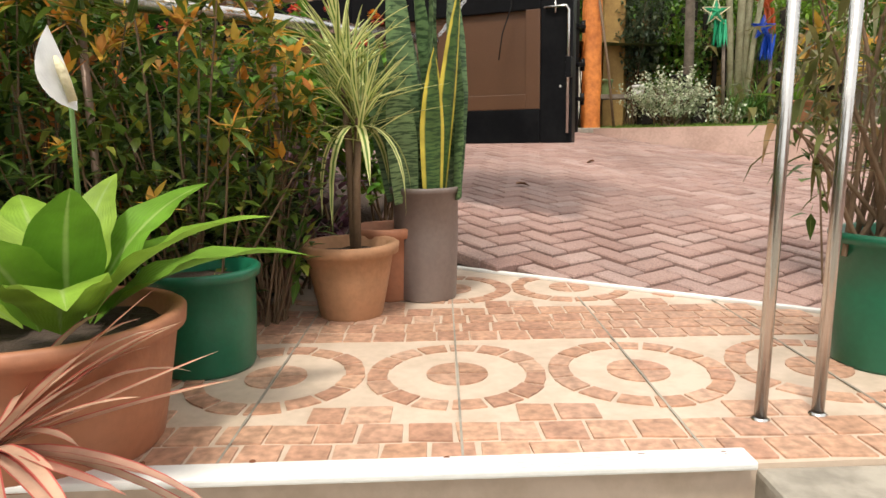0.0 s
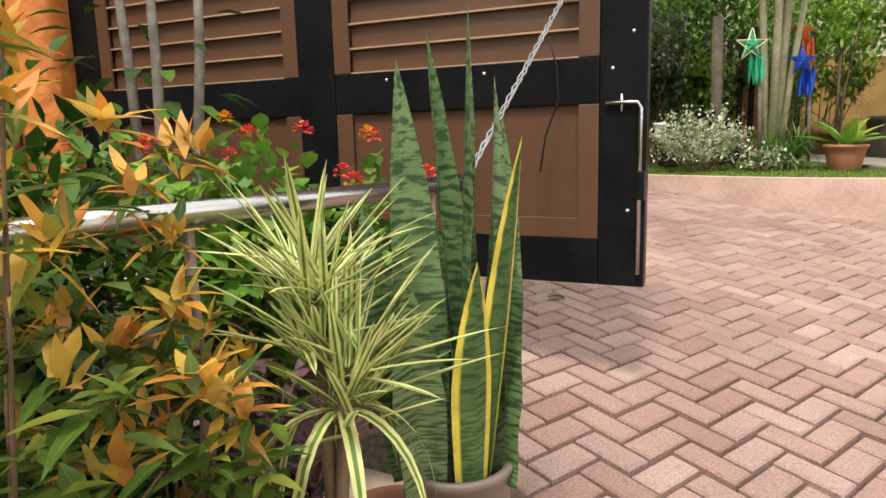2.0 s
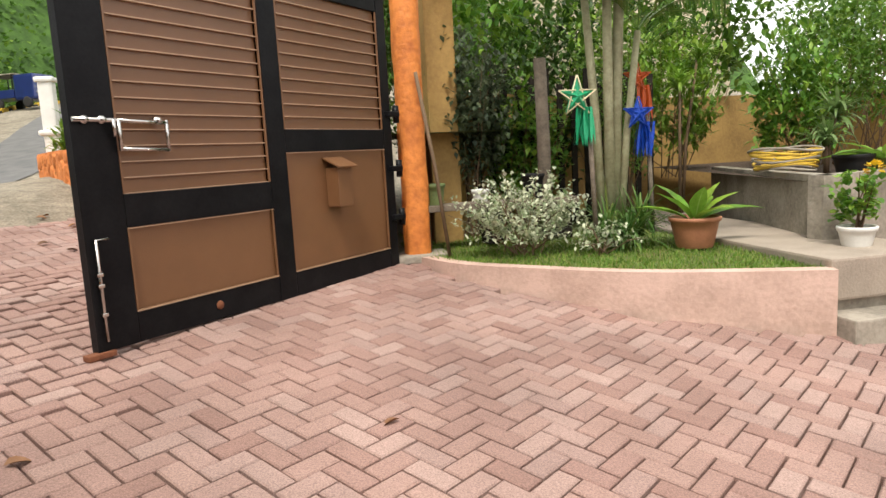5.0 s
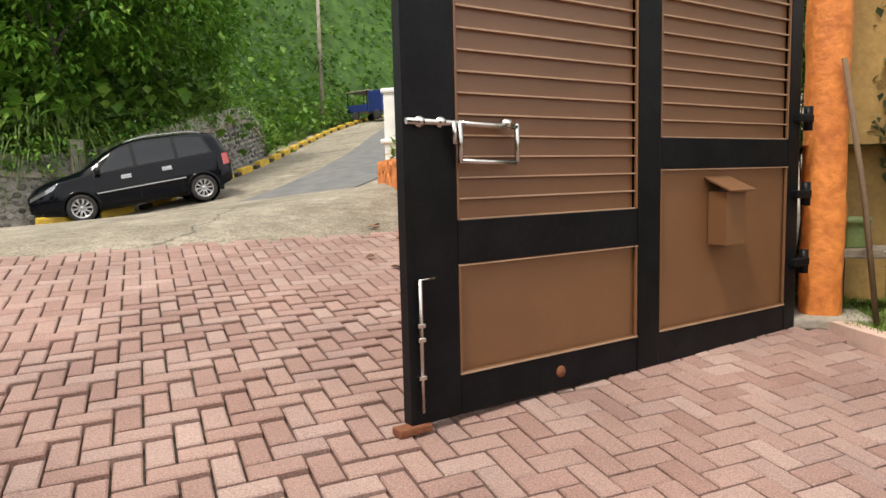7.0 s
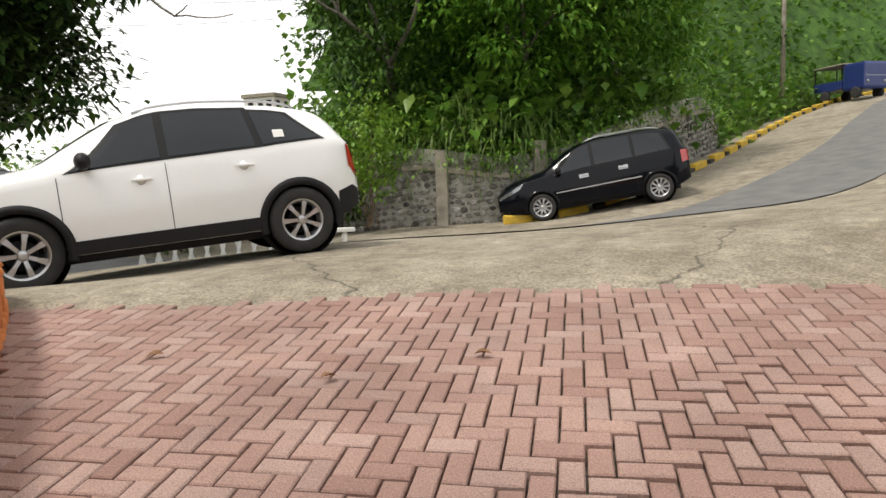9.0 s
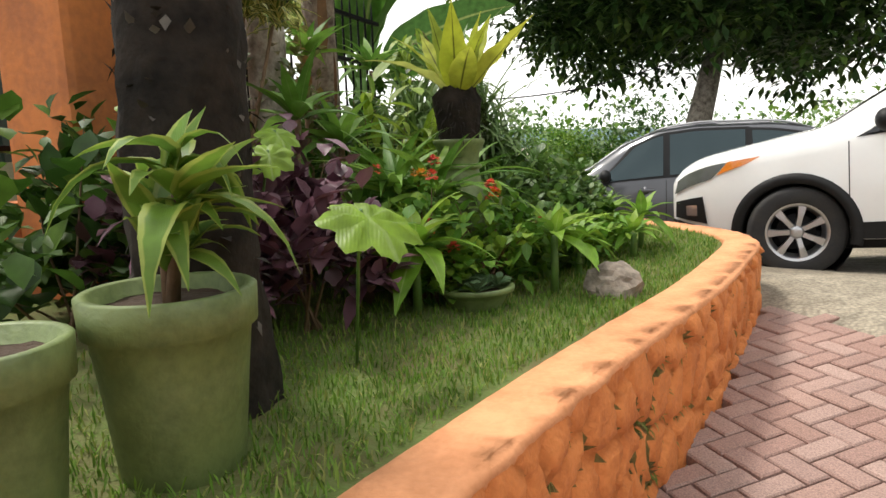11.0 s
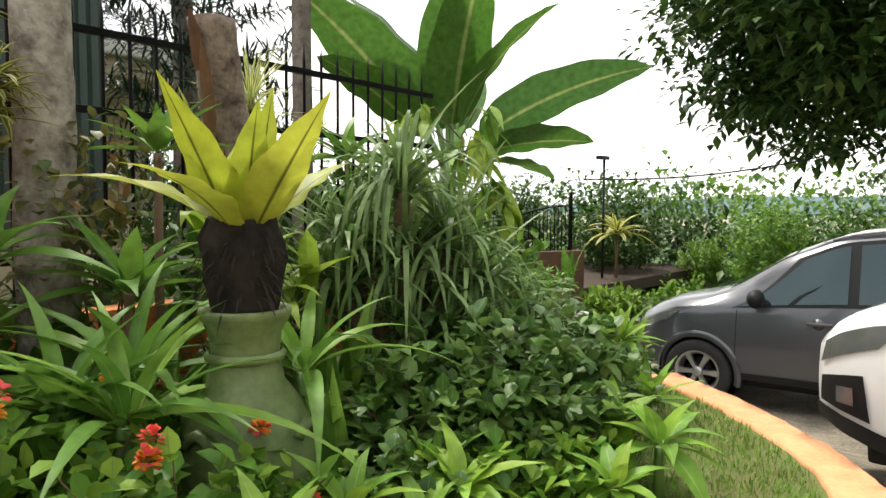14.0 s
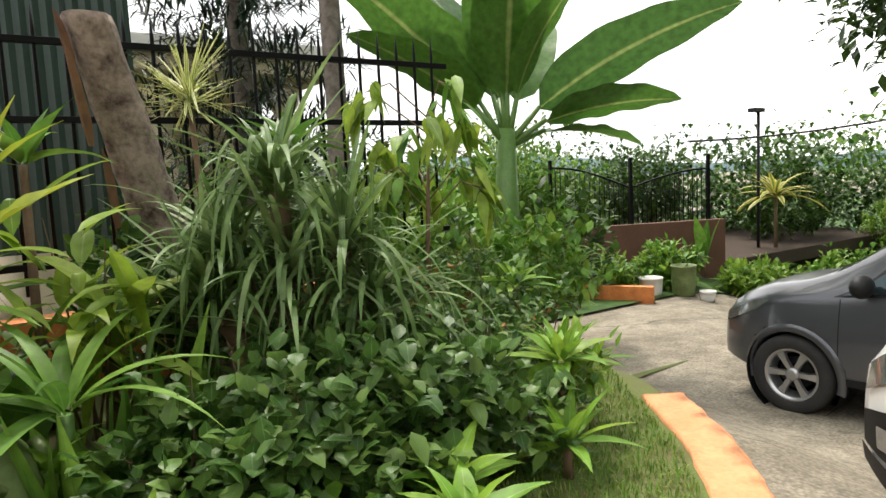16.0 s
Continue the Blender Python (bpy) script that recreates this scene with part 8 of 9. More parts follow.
def lobed(radius, mat):
    """A broad angular leaf with toothed lobes."""
    bm = bmesh.new()
    n = 44
    c = bm.verts.new((0.25 * radius, 0, 0))
    ring, inner = [], []
    for k in range(n):
        a = -math.pi + math.tau * k / n
        r = radius * (0.72 + 0.22 * abs(math.cos(3.5 * a)) ** 1.3 + 0.045 * math.cos(a * 21)) * (0.62 + 0.38 * math.cos(a / 2.2))
        x, y = 0.25 * radius + r * math.cos(a), r * math.sin(a)
        ring.append(bm.verts.new((x, y, -0.16 * r - 0.03 * radius * math.cos(7 * a))))
        inner.append(bm.verts.new((0.25 * radius + 0.5 * r * math.cos(a), 0.5 * r * math.sin(a), -0.02 * r + 0.012 * math.cos(7 * a))))
    for k in range(n):
        j = (k + 1) % n
        bm.faces.new((c, inner[k], inner[j])).smooth = True
        bm.faces.new((inner[k], ring[k], ring[j], inner[j])).smooth = True
    lay = bm.loops.layers.uv.new("UVMap")
    for f_ in bm.faces:
        for l in f_.loops:
            l[lay].uv = (l.vert.co.y / radius * 2, l.vert.co.x / radius)
    return mesh_of("leaf", bm, mat)


lob = [lobed(0.25, M_LOBED), lobed(0.19, M_LOBED)]
for (x, y, hs) in ((-4.05, 4.32, ((0.13, 0.12, 0.56, 1.05),)), (-4.25, 3.75, ((0.0, 0.12, 0.72, 0.62), (-0.22, 0.0, 0.8, 0.6), (0.18, 0.05, 0.62, 0.6))), (-4.4, 3.25, ((0, 0.1, 0.95, 0.75), (-0.2, 0.1, 0.8, 0.7), (0.2, 0.1, 0.88, 0.8)))):
    g = thing("begonia", pose(x, y, bz(x, y)), "large angular-leaved begonia with lime green leaves", "plant", "begonias")
    for dx, dy, h, s in hs:
        part("stalk", tube([(0, 0, 0), (dx * 0.6, dy * 0.6, h * 0.7), (dx, dy, h)], 0.006, 6), M_STALK, g)
        part("leaf", lob[0 if s > 1.2 else 1], None, g, "", pose(dx, dy, h, RNG.uniform(-10, 10), 36 + RNG.uniform(-8, 12), RNG.uniform(35, 75)) @ Matrix.Diagonal((s, s, s, 1)))
for (x, y, s, h, n) in ((-5.02, 4.15, 0.34, 0.3, 520), (-5.3, 4.38, 0.33, 0.28, 560), (-5.25, 4.0, 0.34, 0.34, 460), (-5.58, 4.42, 0.24, 0.22, 320), (-4.98, 4.3, 0.2, 0.2, 240)):
    shrub("lantana", (x, y, bz(x, y)), (s, s, h), h * 1.0, n, (0.085, 0.06), M_LEAFMID, "lantana bush with coral and orange flower heads", "shrub", group="lantana shrubs", flowers=[(M_FLOWER_RED, 2, 0.03), (M_FLOWER_ORANGE, 1, 0.03)], droop=0.2)
for (x, y, s, h, n, lf) in ((-6.75, 4.4, 0.5, 0.33, 1150, (0.1, 0.066)), (-7.25, 4.35, 0.5, 0.35, 1200, (0.1, 0.066)), (-6.4, 4.2, 0.4, 0.32, 700, (0.095, 0.062)), (-7.0, 3.95, 0.5, 0.36, 800, (0.1, 0.062)), (-7.6, 4.05, 0.45, 0.34, 760, (0.085, 0.05)), (-6.0, 4.55, 0.3, 0.2, 420, (0.08, 0.055)), (-8.0, 3.7, 0.5, 0.36, 700, (0.07, 0.04)), (-8.5, 3.1, 0.6, 0.45, 800, (0.07, 0.04)), (-7.7, 4.45, 0.3, 0.2, 360, (0.08, 0.05))):
    shrub("leafy_shrub", (x, y, bz(x, y)), (s, s * 0.85, h), h * 0.95, n, lf, M_LEAFDEEP, "dense mid-green leafy shrub in the bed", "shrub", group="bed shrubs")
shrub("round_leaf_cover", (-5.85, 4.42, bz(-5.85, 4.4)), (0.5, 0.3, 0.18), 0.2, 460, (0.075, 0.05), M_LEAFMID, "low round-leaved green groundcover", "plant", kind="spoon", stems=0)
shrub("red_leaf_cane", (-8.15, 4.2, bz(-8.1, 4.2)), (0.22, 0.2, 0.22), 0.3, 120, (0.16, 0.05), M_LEAFLIME, "lime-leaved cane plant by the wall", "plant", kind="lance", stems=8)
for (x, y, h, n) in ((-7.98, 4.32, 0.36, 20), (-8.2, 4.1, 0.3, 18), (-7.72, 4.62, 0.14, 14), (-8.75, 3.1, 0.42, 16)):
    rosette("lime_dracaena", (x, y, bz(x, y)), leaf_variants("leaf", 0.32, 0.075, 0.3, "lance", M_LIMEONE, 7, 0.3), n, (5, 80), "lime green dracaena on a short cane", "plant", height=h, stem_r=0.02, scale=(0.6, 1.0))
# snake plants and spear leaves rising from the mass
for (x, y, h) in ((-6.02, 4.2, 0.62), (-6.15, 4.05, 0.6), (-5.55, 3.9, 0.6), (-5.0, 3.55, 0.7), (-6.35, 3.75, 0.75), (-6.5, 3.7, 0.6)):
    g = thing("spear_plant", pose(x, y, bz(x, y)), "upright spear-leaved green plant", "plant", "spear plants")
    for k in range(4):
        part("leaf", leaf_mesh("leaf", [leaf_set([(0, 0, 0)], [(0.0001, 0, 1)], 1.0, 0.09, 0.0, "lance", 8, 0.4)], M_BROADGREEN), None, g, "", pose(0.03 * k - 0.05, 0.02 * (k % 2), 0, RNG.uniform(-14, 14), RNG.uniform(-16, 16), k * 70) @ Matrix.Diagonal((1, 1, h * RNG.uniform(0.7, 1.15), 1)))

# pale jar, dark stump and nest fern
JX, JY = -5.74, 4.1
jar = thing("green_jar", pose(JX, JY, bz(JX, JY)), "tall pale green jar used as a plant stand", "jar")
part("jar_body", lathe([(0, 0), (0.19, 0), (0.225, 0.12), (0.23, 0.3), (0.2, 0.42), (0.125, 0.52), (0.108, 0.6), (0.115, 0.68), (0.145, 0.735), (0.15, 0.75), (0.146, 0.762), (0.125, 0.76), (0.11, 0.7), (0, 0.7)], 36), M_CELADON, jar)
part("collar_ring", lathe([(0.118, 0.59), (0.13, 0.6), (0.13, 0.612), (0.116, 0.622)], 30), M_CELADON, jar)
for az in (20, 110, 200, 290):
    part("handle", tube([(0.225 * math.cos(radians(az + a)) * 1.05, 0.225 * math.sin(radians(az + a)) * 1.05, 0.37 + 0.04 * math.sin(math.pi * (a + 12) / 24)) for a in (-12, -6, 0, 6, 12)], 0.018, 7), M_CELADON, jar)
stump = thing("fern_stump", pose(JX, JY, bz(JX, JY) + 0.71), "dark fibrous fern trunk standing in the jar", "stump")
sb = lathe([(0, 0), (0.1, 0), (0.112, 0.06), (0.118, 0.12), (0.128, 0.2), (0.135, 0.26), (0.1, 0.32), (0, 0.32)], 48)
for q in sb.verts:
    q.co *= 1 + 0.14 * noise.noise(q.co * 14) + 0.12 * noise.noise(q.co * 41)
part("fibre", sb, M_DARKBARK, stump)
n = 150
az = RNG.uniform(0, math.tau, n)
hz = RNG.uniform(0.08, 0.3, n)
tagged(part("root_hairs", leaf_mesh("root_hairs", [leaf_set(np.stack([0.12 * np.cos(az), 0.12 * np.sin(az), hz], 1), np.stack([np.cos(az), np.sin(az), RNG.uniform(-0.9, 0.5, n)], 1), RNG.uniform(0.03, 0.1, n), 0.007, 0.6, "strap", 3)], M_DARKBARK), None, stump, "dry brown roots and old stalks"), kind="stuff")
nest = leaf_variants("leaf", 0.56, 0.165, 0.06, "lance", M_NEST, 16, 0.32, 0.1, 4)
nest_low = leaf_variants("leaf", 0.5, 0.15, 0.35, "lance", M_NEST, 16, 0.3, 0.12)
rosette("nest_fern", (JX, JY, bz(JX, JY) + 0.99), nest_low + nest, 12, (38, 84), "bird's nest fern with yellow-green upright fronds", "fern", spread=0.05, scale=(0.85, 1.1), turn=35)

# broad upright and arching plants that close the bed in front of the jar
wide = leaf_variants("leaf", 0.5, 0.16, 0.25, "lance", M_BROADGREEN, 10, 0.3, 0.06)
for (x, y, n, s, el) in ((-5.35, 3.75, 8, 1.25, (50, 84)), (-5.55, 3.6, 9, 1.35, (50, 84)), (-5.05, 3.7, 9, 1.0, (45, 84)), (-4.75, 3.5, 8, 1.05, (45, 84)), (-6.1, 3.9, 7, 0.9, (50, 84)), (-6.45, 3.9, 7, 0.9, (50, 84)), (-5.9, 4.35, 6, 0.55, (55, 86)), (-6.6, 3.6, 7, 0.95, (40, 84)), (-5.8, 3.5, 8, 1.4, (50, 84))):
    rosette("broad_leaf_plant", (x, y, bz(x, y)), wide, n, el, "upright broad-leaved plant among the lantana", "plant", "broad-leaved plants", spread=0.03, scale=(0.7 * s, 1.1 * s), turn=x * 90)
arch = leaf_variants("leaf", 0.62, 0.07, 0.55, "lance", M_BROADGREEN, 10, 0.35)
for (x, y, n) in ((-5.35, 4.1, 16), (-6.05, 4.0, 14), (-5.25, 3.9, 16), (-5.5, 3.8, 16)):
    rosette("arching_lily", (x, y, bz(x, y) + 0.12), arch, n, (20, 75), "lily with long arching green leaves", "plant", "arching lilies", scale=(0.7, 1.0), turn=x * 70, height=0.34, stem_mat=M_STALK, stem_r=0.03)
shrub("glossy_groundcover", (-6.35, 4.62, bz(-6.35, 4.6)), (0.45, 0.22, 0.16), 0.16, 420, (0.085, 0.055), M_LEAFMID, "glossy round-leaved low plant by the lawn", "plant", kind="spoon", stems=4)
shrub("glossy_groundcover", (-6.7, 4.72, bz(-6.9, 4.7)), (0.45, 0.2, 0.14), 0.15, 420, (0.085, 0.055), M_LEAFMID, "glossy round-leaved plant under the shrubs", "plant", kind="spoon", stems=4)
shrub("yellow_frond_plant", (-6.2, 3.35, 1.75), (0.3, 0.3, 0.4), 0.75, 70, (0.42, 0.09), M_PENDANT, "plant with long yellow-green fronds", "plant", kind="lance", stems=6, droop=0.45, segs=6)

# strap clump, pandan, trunks, crown plants
spiky("strap_clump", (-7.0, 3.6, 1.74), [(0, 0, 0.75), (0.3, -0.18, 0.6), (-0.32, 0.18, 0.6), (0.02, 0.0, 1.15), (-0.1, 0.12, 0.4), (0.2, -0.22, 0.85), (-0.22, 0.14, 0.85)], 90, (0.8, 0.03), M_LEAFSTRAP, "large clump of long drooping strap leaves", "plant", 0.05, 0.75, "strap", 0.75, segs=8)
spiky("strap_clump", (-7.7, 3.2, 1.7), [(0, 0, 0.3), (0.2, 0.1, 0.3)], 80, (0.6, 0.025), M_LEAFSTRAP, "clump of drooping strap leaves", "plant", 0.03, 0.75, "strap", 0.75, segs=7)
spiky("strap_clump", (-5.2, 3.2, 1.72), [(0, 0, 0.15), (0.3, 0.1, 0.15)], 60, (0.6, 0.05), M_LEAFSTRAP, "clump of broad strap leaves by the pier", "plant", 0.03, 0.6, "strap", 0.75, segs=7)
leaning = thing("cut_tree", pose(-6.95, 2.45, 1.6), "cut leaning tree trunk with flaking bark", "tree")
bark_trunk(leaning, [(0, 0, 0), (0.22, 0.14, 0.85), (0.42, 0.28, 1.55), (0.58, 0.4, 2.12)], [0.15, 0.13, 0.12, 0.11], M_REDBARK, 3.0, 0.16)
part("torn_bark", leaf_mesh("torn_bark", [leaf_set([(0.62, 0.44, 1.5), (0.54, 0.45, 1.1), (0.66, 0.4, 1.85)], [(0.15, 0.1, 1), (0.1, 0.1, 1), (0.2, 0.1, 1)], [0.5, 0.4, 0.3], 0.07, 0.0, "strap", 5, 0.4)], M_DRYSTALK), None, leaning, "strips of torn reddish bark")
pt = thing("palm_tree", pose(-5.54, 2.97, 1.55), "straight grey palm trunk with lichen patches", "palm")
bark_trunk(pt, [(0, 0, 0), (0, 0, 2.0), (0.02, 0, 5.0)], [0.125, 0.11, 0.1], M_PALEBARK, 8.0, 0.07, 20, 60)
n = 160
az = RNG.uniform(0, math.tau, n)
hz = RNG.uniform(0.3, 1.55, n)
tagged(part("climber", leaf_mesh("climber", [leaf_set(np.stack([0.13 * np.cos(az), 0.13 * np.sin(az), hz], 1), np.stack([np.cos(az), np.sin(az), RNG.uniform(-0.6, 0.6, n)], 1), RNG.uniform(0.05, 0.1, n), 0.05, 0.4, "ovate", 3)], M_OLIVELEAF), None, pt, "yellowing creeper on the trunk"), kind="stuff")
pt2 = thing("palm_tree", pose(-8.8, 0.41, 1.2), "straight grey palm trunk behind the banana", "palm")
bark_trunk(pt2, [(0, 0, 0), (0, 0, 2.5), (0.02, 0, 5.5)], [0.12, 0.1, 0.09], M_BARK, 5.0, 0.07, 16, 50)
spiky("song_of_india", (-4.92, 3.1, 1.7), [(-0.1, 0.1, 1.5), (0.22, 0, 1.6), (0.0, 0.2, 1.8), (-0.3, -0.05, 1.75), (-0.08, -0.16, 1.7), (0.3, 0.2, 1.55), (0.12, 0.3, 1.45), (-0.34, 0.16, 1.5), (0.42, 0.0, 1.75)], 110, (0.25, 0.026), M_SONG, "dracaena tree with yellow-edged leaves", "plant", 0.011, 0.5, "strap", 0.4, segs=5)
spiky("spiky_dracaena", (-7.0, 2.3, 1.7), [(0.05, 0, 1.75)], 90, (0.42, 0.016), M_VARIEG, "thin-leaved yellow-striped dracaena head", "plant", 0.02, 0.05, "strap", 0.15, segs=5, low=-0.6)
for (x, y, h, s) in ((-7.4, 2.7, 1.35, 1.0), (-5.7, 3.35, 0.7, 1.0), (-5.2, 3.38, 0.85, 0.95), (-6.3, 3.2, 0.5, 0.9), (-4.8, 3.3, 0.5, 0.85), (-6.05, 2.9, 1.3, 0.9)):
    rosette("broad_dracaena", (x, y, 1.72), leaf_variants("leaf", 0.5, 0.11, 0.4, "lance", M_BROADGREEN, 8, 0.3, 0.04), 14, (15, 80), "broad-leaved green dracaena on a cane", "plant", "broad dracaenas", height=h, stem_r=0.022, scale=(0.6 * s, 1.0 * s))
shrub("yellow_twig_shrub", (-5.75, 3.0, 1.7), (0.32, 0.28, 0.3), 1.2, 200, (0.1, 0.05), M_OLIVELEAF, "sparse yellowish shrub behind the fern", "shrub")
for (x, y, s, h, n, mt, lb) in ((-5.4, 2.9, 0.5, 0.5, 420, M_LEAFDARK, "dark undergrowth by the orange pier"), (-6.4, 2.75, 0.6, 0.6, 480, M_LEAFDARK, "dark undergrowth behind the fern"), (-7.4, 2.8, 0.7, 0.7, 620, M_LEAFDARK, "dark undergrowth behind strap leaves"), (-8.6, 2.2, 0.8, 0.7, 800, M_LEAFMID, "green shrub under the banana"), (-9.5, 2.4, 0.6, 0.5, 600, M_LEAFMID, "flowering green shrub near the low wall"), (-4.35, 3.0, 0.55, 0.55, 420, M_LEAFDARK, "dark undergrowth near the pier")):
    shrub("undergrowth", (x, y, 1.65), (s, s * 0.8, h), h, n, (0.15, 0.075), mt, lb, "shrub", group="bed undergrowth")
# pendulous lime sapling
sap = thing("lime_sapling", pose(-8.15, 3.0, 1.7), "sapling with hanging lime young leaves", "tree")
part("stem", tube([(0, 0, 0), (0.03, 0.02, 0.7), (0.0, 0.05, 1.5)], [0.02, 0.016, 0.008], 8), M_STEM, sap)
for k in range(16):
    az = k * 2.4
    r = 0.22 + 0.05 * (k % 3)
    hx, hy, hz_ = r * math.cos(az) * 1.3, r * math.sin(az), 1.1 + 0.1 * (k % 7)
    part("twig", tube([(0, 0.03, hz_ - 0.15), (hx * 0.6, hy * 0.6, hz_ + 0.05), (hx, hy, hz_)], 0.005, 5), M_STEM, sap)
    n = 9
    w = np.stack([RNG.normal(math.cos(az) * 0.3, 0.35, n), RNG.normal(math.sin(az) * 0.3, 0.35, n), RNG.uniform(-1.0, -0.3, n)], 1)
    part("leaf_spray", leaf_mesh("leaf_spray", [leaf_set(np.tile([(hx, hy, hz_)], (n, 1)) + RNG.normal(0, 0.04, (n, 3)), w, RNG.uniform(0.16, 0.26, n), 0.07, 0.2, "lance", 6, 0.3)], M_PENDANT if k % 3 else M_LEAFMID), None, sap)

# banana plant
ban = thing("banana_plant", pose(-10.55, 0.86, 1.3) @ Matrix.Diagonal((1.3, 1.3, 1.3, 1)), "banana plant with huge torn green leaves", "banana plant")
part("stem", tube([(0, 0, 0), (0.02, 0, 0.8), (0, 0.02, 1.6)], [0.13, 0.11, 0.07], 12), M_STALK, ban)
bl = leaf_variants("leaf", 1.6, 0.56, 0.3, "big", M_BANANA, 16, 0.22, 0.07, 3)
for az, el, sc, rx in ((143, 38, 1.05, -55), (150, 18, 0.75, -30), (30, 78, 0.85, 20), (-30, 52, 1.1, 40), (-50, 72, 1.05, -20), (-15, 40, 0.8, 20), (100, 68, 0.85, 10), (60, 74, 0.95, 0), (250, 62, 0.9, 0), (165, 5, 0.65, 0), (200, 60, 0.9, 30)):
    a, e = radians(az), radians(el)
    stalk_end = Vector((math.cos(a) * math.cos(e), math.sin(a) * math.cos(e), math.sin(e))) * 0.35
    part("petiole", tube([(0, 0.02, 1.45), tuple(Vector((0, 0.02, 1.55)) + stalk_end)], [0.03, 0.02], 8), M_STALK, ban)
    part("leaf", bl[int(az) % 3], None, ban, "", Matrix.Translation(Vector((0, 0.02, 1.53)) + stalk_end) @ Euler((0, -e, a)).to_matrix().to_4x4() @ Matrix.Rotation(radians(rx), 4, "X") @ Matrix.Diagonal((sc, sc, sc, 1)))

# conifer behind the railing
con = thing("conifer", pose(-8.4, -1.2, 1.0), "tall dark conifer behind the railing", "tree")
part("trunk", tube([(0, 0, 0), (0, 0, 3), (0, 0, 6)], [0.18, 0.13, 0.05], 10), M_BARK, con)
b, w = [], []
for k in range(70):
    z, az = 1.6 + 4.4 * k / 70, k * 2.4
    L = 1.6 * (1 - 0.5 * k / 70)
    for s in np.linspace(0.15, 1, 16):
        p = V3(math.cos(az) * L * s, math.sin(az) * L * s, z + 0.25 * s * s)
        for q in range(6):
            b.append(p + RNG.normal(0, 0.03, 3)), w.append(V3(math.cos(az), math.sin(az), 0.3) * 0.5 + RNG.normal(0, 0.6, 3))
part("needles", leaf_mesh("needles", [leaf_set(b, w, 0.24, 0.03, 0.1, "strap", 2)], M_PINE), None, con)

for (x, y, s, h, lift, n, mt, lb) in ((-7.3, 0.2, 0.8, 0.9, 1.2, 900, M_LEAFDARK, "dark shrub behind the railing"), (-9.3, 0.2, 0.9, 0.9, 1.3, 1000, M_LEAFDARK, "dark leafy shrub behind the banana"), (-10.6, -0.4, 1.0, 1.0, 1.4, 1100, M_LEAFMID, "green shrub behind the banana plant"), (-11.6, 0.6, 0.7, 0.8, 1.0, 800, M_LEAFDARK, "dark shrub beside the low wall"), (-10.3, 1.6, 0.6, 0.6, 0.9, 700, M_LEAFMID, "green shrub at the bed's end"), (-4.0, 0.4, 0.8, 0.9, 1.6, 800, M_LEAFDARK, "dark shrub near the orange pier")):
    shrub("fence_shrub", (x, y, 1.2), (s, s, h), lift, n, (0.17, 0.08), mt, lb, "shrub", group="shrubs behind the railing")
for nm, x0, x1, y0, y1 in (("meadow", -120, -2.3, -120, -0.35), ("meadow_side", -120, -19.0, -0.35, 7.0)):
    xs4 = np.concatenate([np.linspace(x0, -25, 14), np.linspace(-24, x1, 24)]) if x1 > -24 else np.linspace(x0, x1, 20)
    me = grid_sheet(nm, xs4, np.concatenate([np.linspace(y0, -12, 14), np.linspace(-11, y1, 14)]) if y0 < -20 else np.linspace(y0, y1, 10), lambda X, Y: level(X, Y) + 0.04, M_HILLSOIL)
    tagged(new(nm, me), "rough green ground beyond the garden", "ground", kind="structure")

# ---- the lower lot and what lies beyond ----
lowz = ground_z(-13.5, 0.3)
low_wall = tagged(new("low_orange_wall", wall_strip([(-10.9, 0.2), (-12.04, -0.66), (-13.66, -1.48), (-14.4, -0.3)], 0.16, lowz - 0.2, lowz + 0.26, M_ORANGE, "low_orange_wall")), "low orange painted planter kerb", "garden wall", kind="structure")
tagged(new("back_soil", mesh_of("back_soil", box(16.0, 9.0, 0.3, (-18.5, -6.1, lowz - 0.16), 0.02), M_SOIL)), "dark planted soil beyond the lot", "soil", kind="structure")
tagged(new("back_wall", wall_strip([(-11.6, -4.0), (-17.9, -1.5)], 0.2, lowz - 0.2, lowz + 1.05, M_BROWNWALL, "back_wall")), "dark red-brown low wall behind the plants", "wall", kind="structure")
gate2 = thing("iron_gate", pose(-14.6, -2.8, lowz + 1.05, 0, 0, 158.5) @ Matrix.Diagonal((0.76, 1, 0.95, 1)), "black iron fence panels with curved top rails", "fence")
for k in range(34):
    x = k * 0.13
    ph = (k % 17) / 16
    hgt = 0.75 + 0.45 * math.sin(math.pi * (0.5 + ph * 0.5)) if k < 17 else 0.75 + 0.3 * math.sin(math.pi * ph * 0.5)
    part("picket", tube([(x, 0, 0), (x, 0, hgt)], 0.012, 5), M_BLACK, gate2)
for k0 in (0, 17):
    pts = [(x * 0.13, 0, (0.75 + 0.45 * math.sin(math.pi * (0.5 + ((x - k0) / 16) * 0.5))) if k0 == 0 else 0.75 + 0.3 * math.sin(math.pi * ((x - k0) / 16) * 0.5)) for x in range(k0, k0 + 17)]
    part("curved_rail", tube(pts, 0.022, 6), M_BLACK, gate2)
for x in (0, 2.15, 4.35):
    part("gate_post", box(0.07, 0.07, 1.35, (x, 0, 0), 0.005), M_BLACK, gate2)
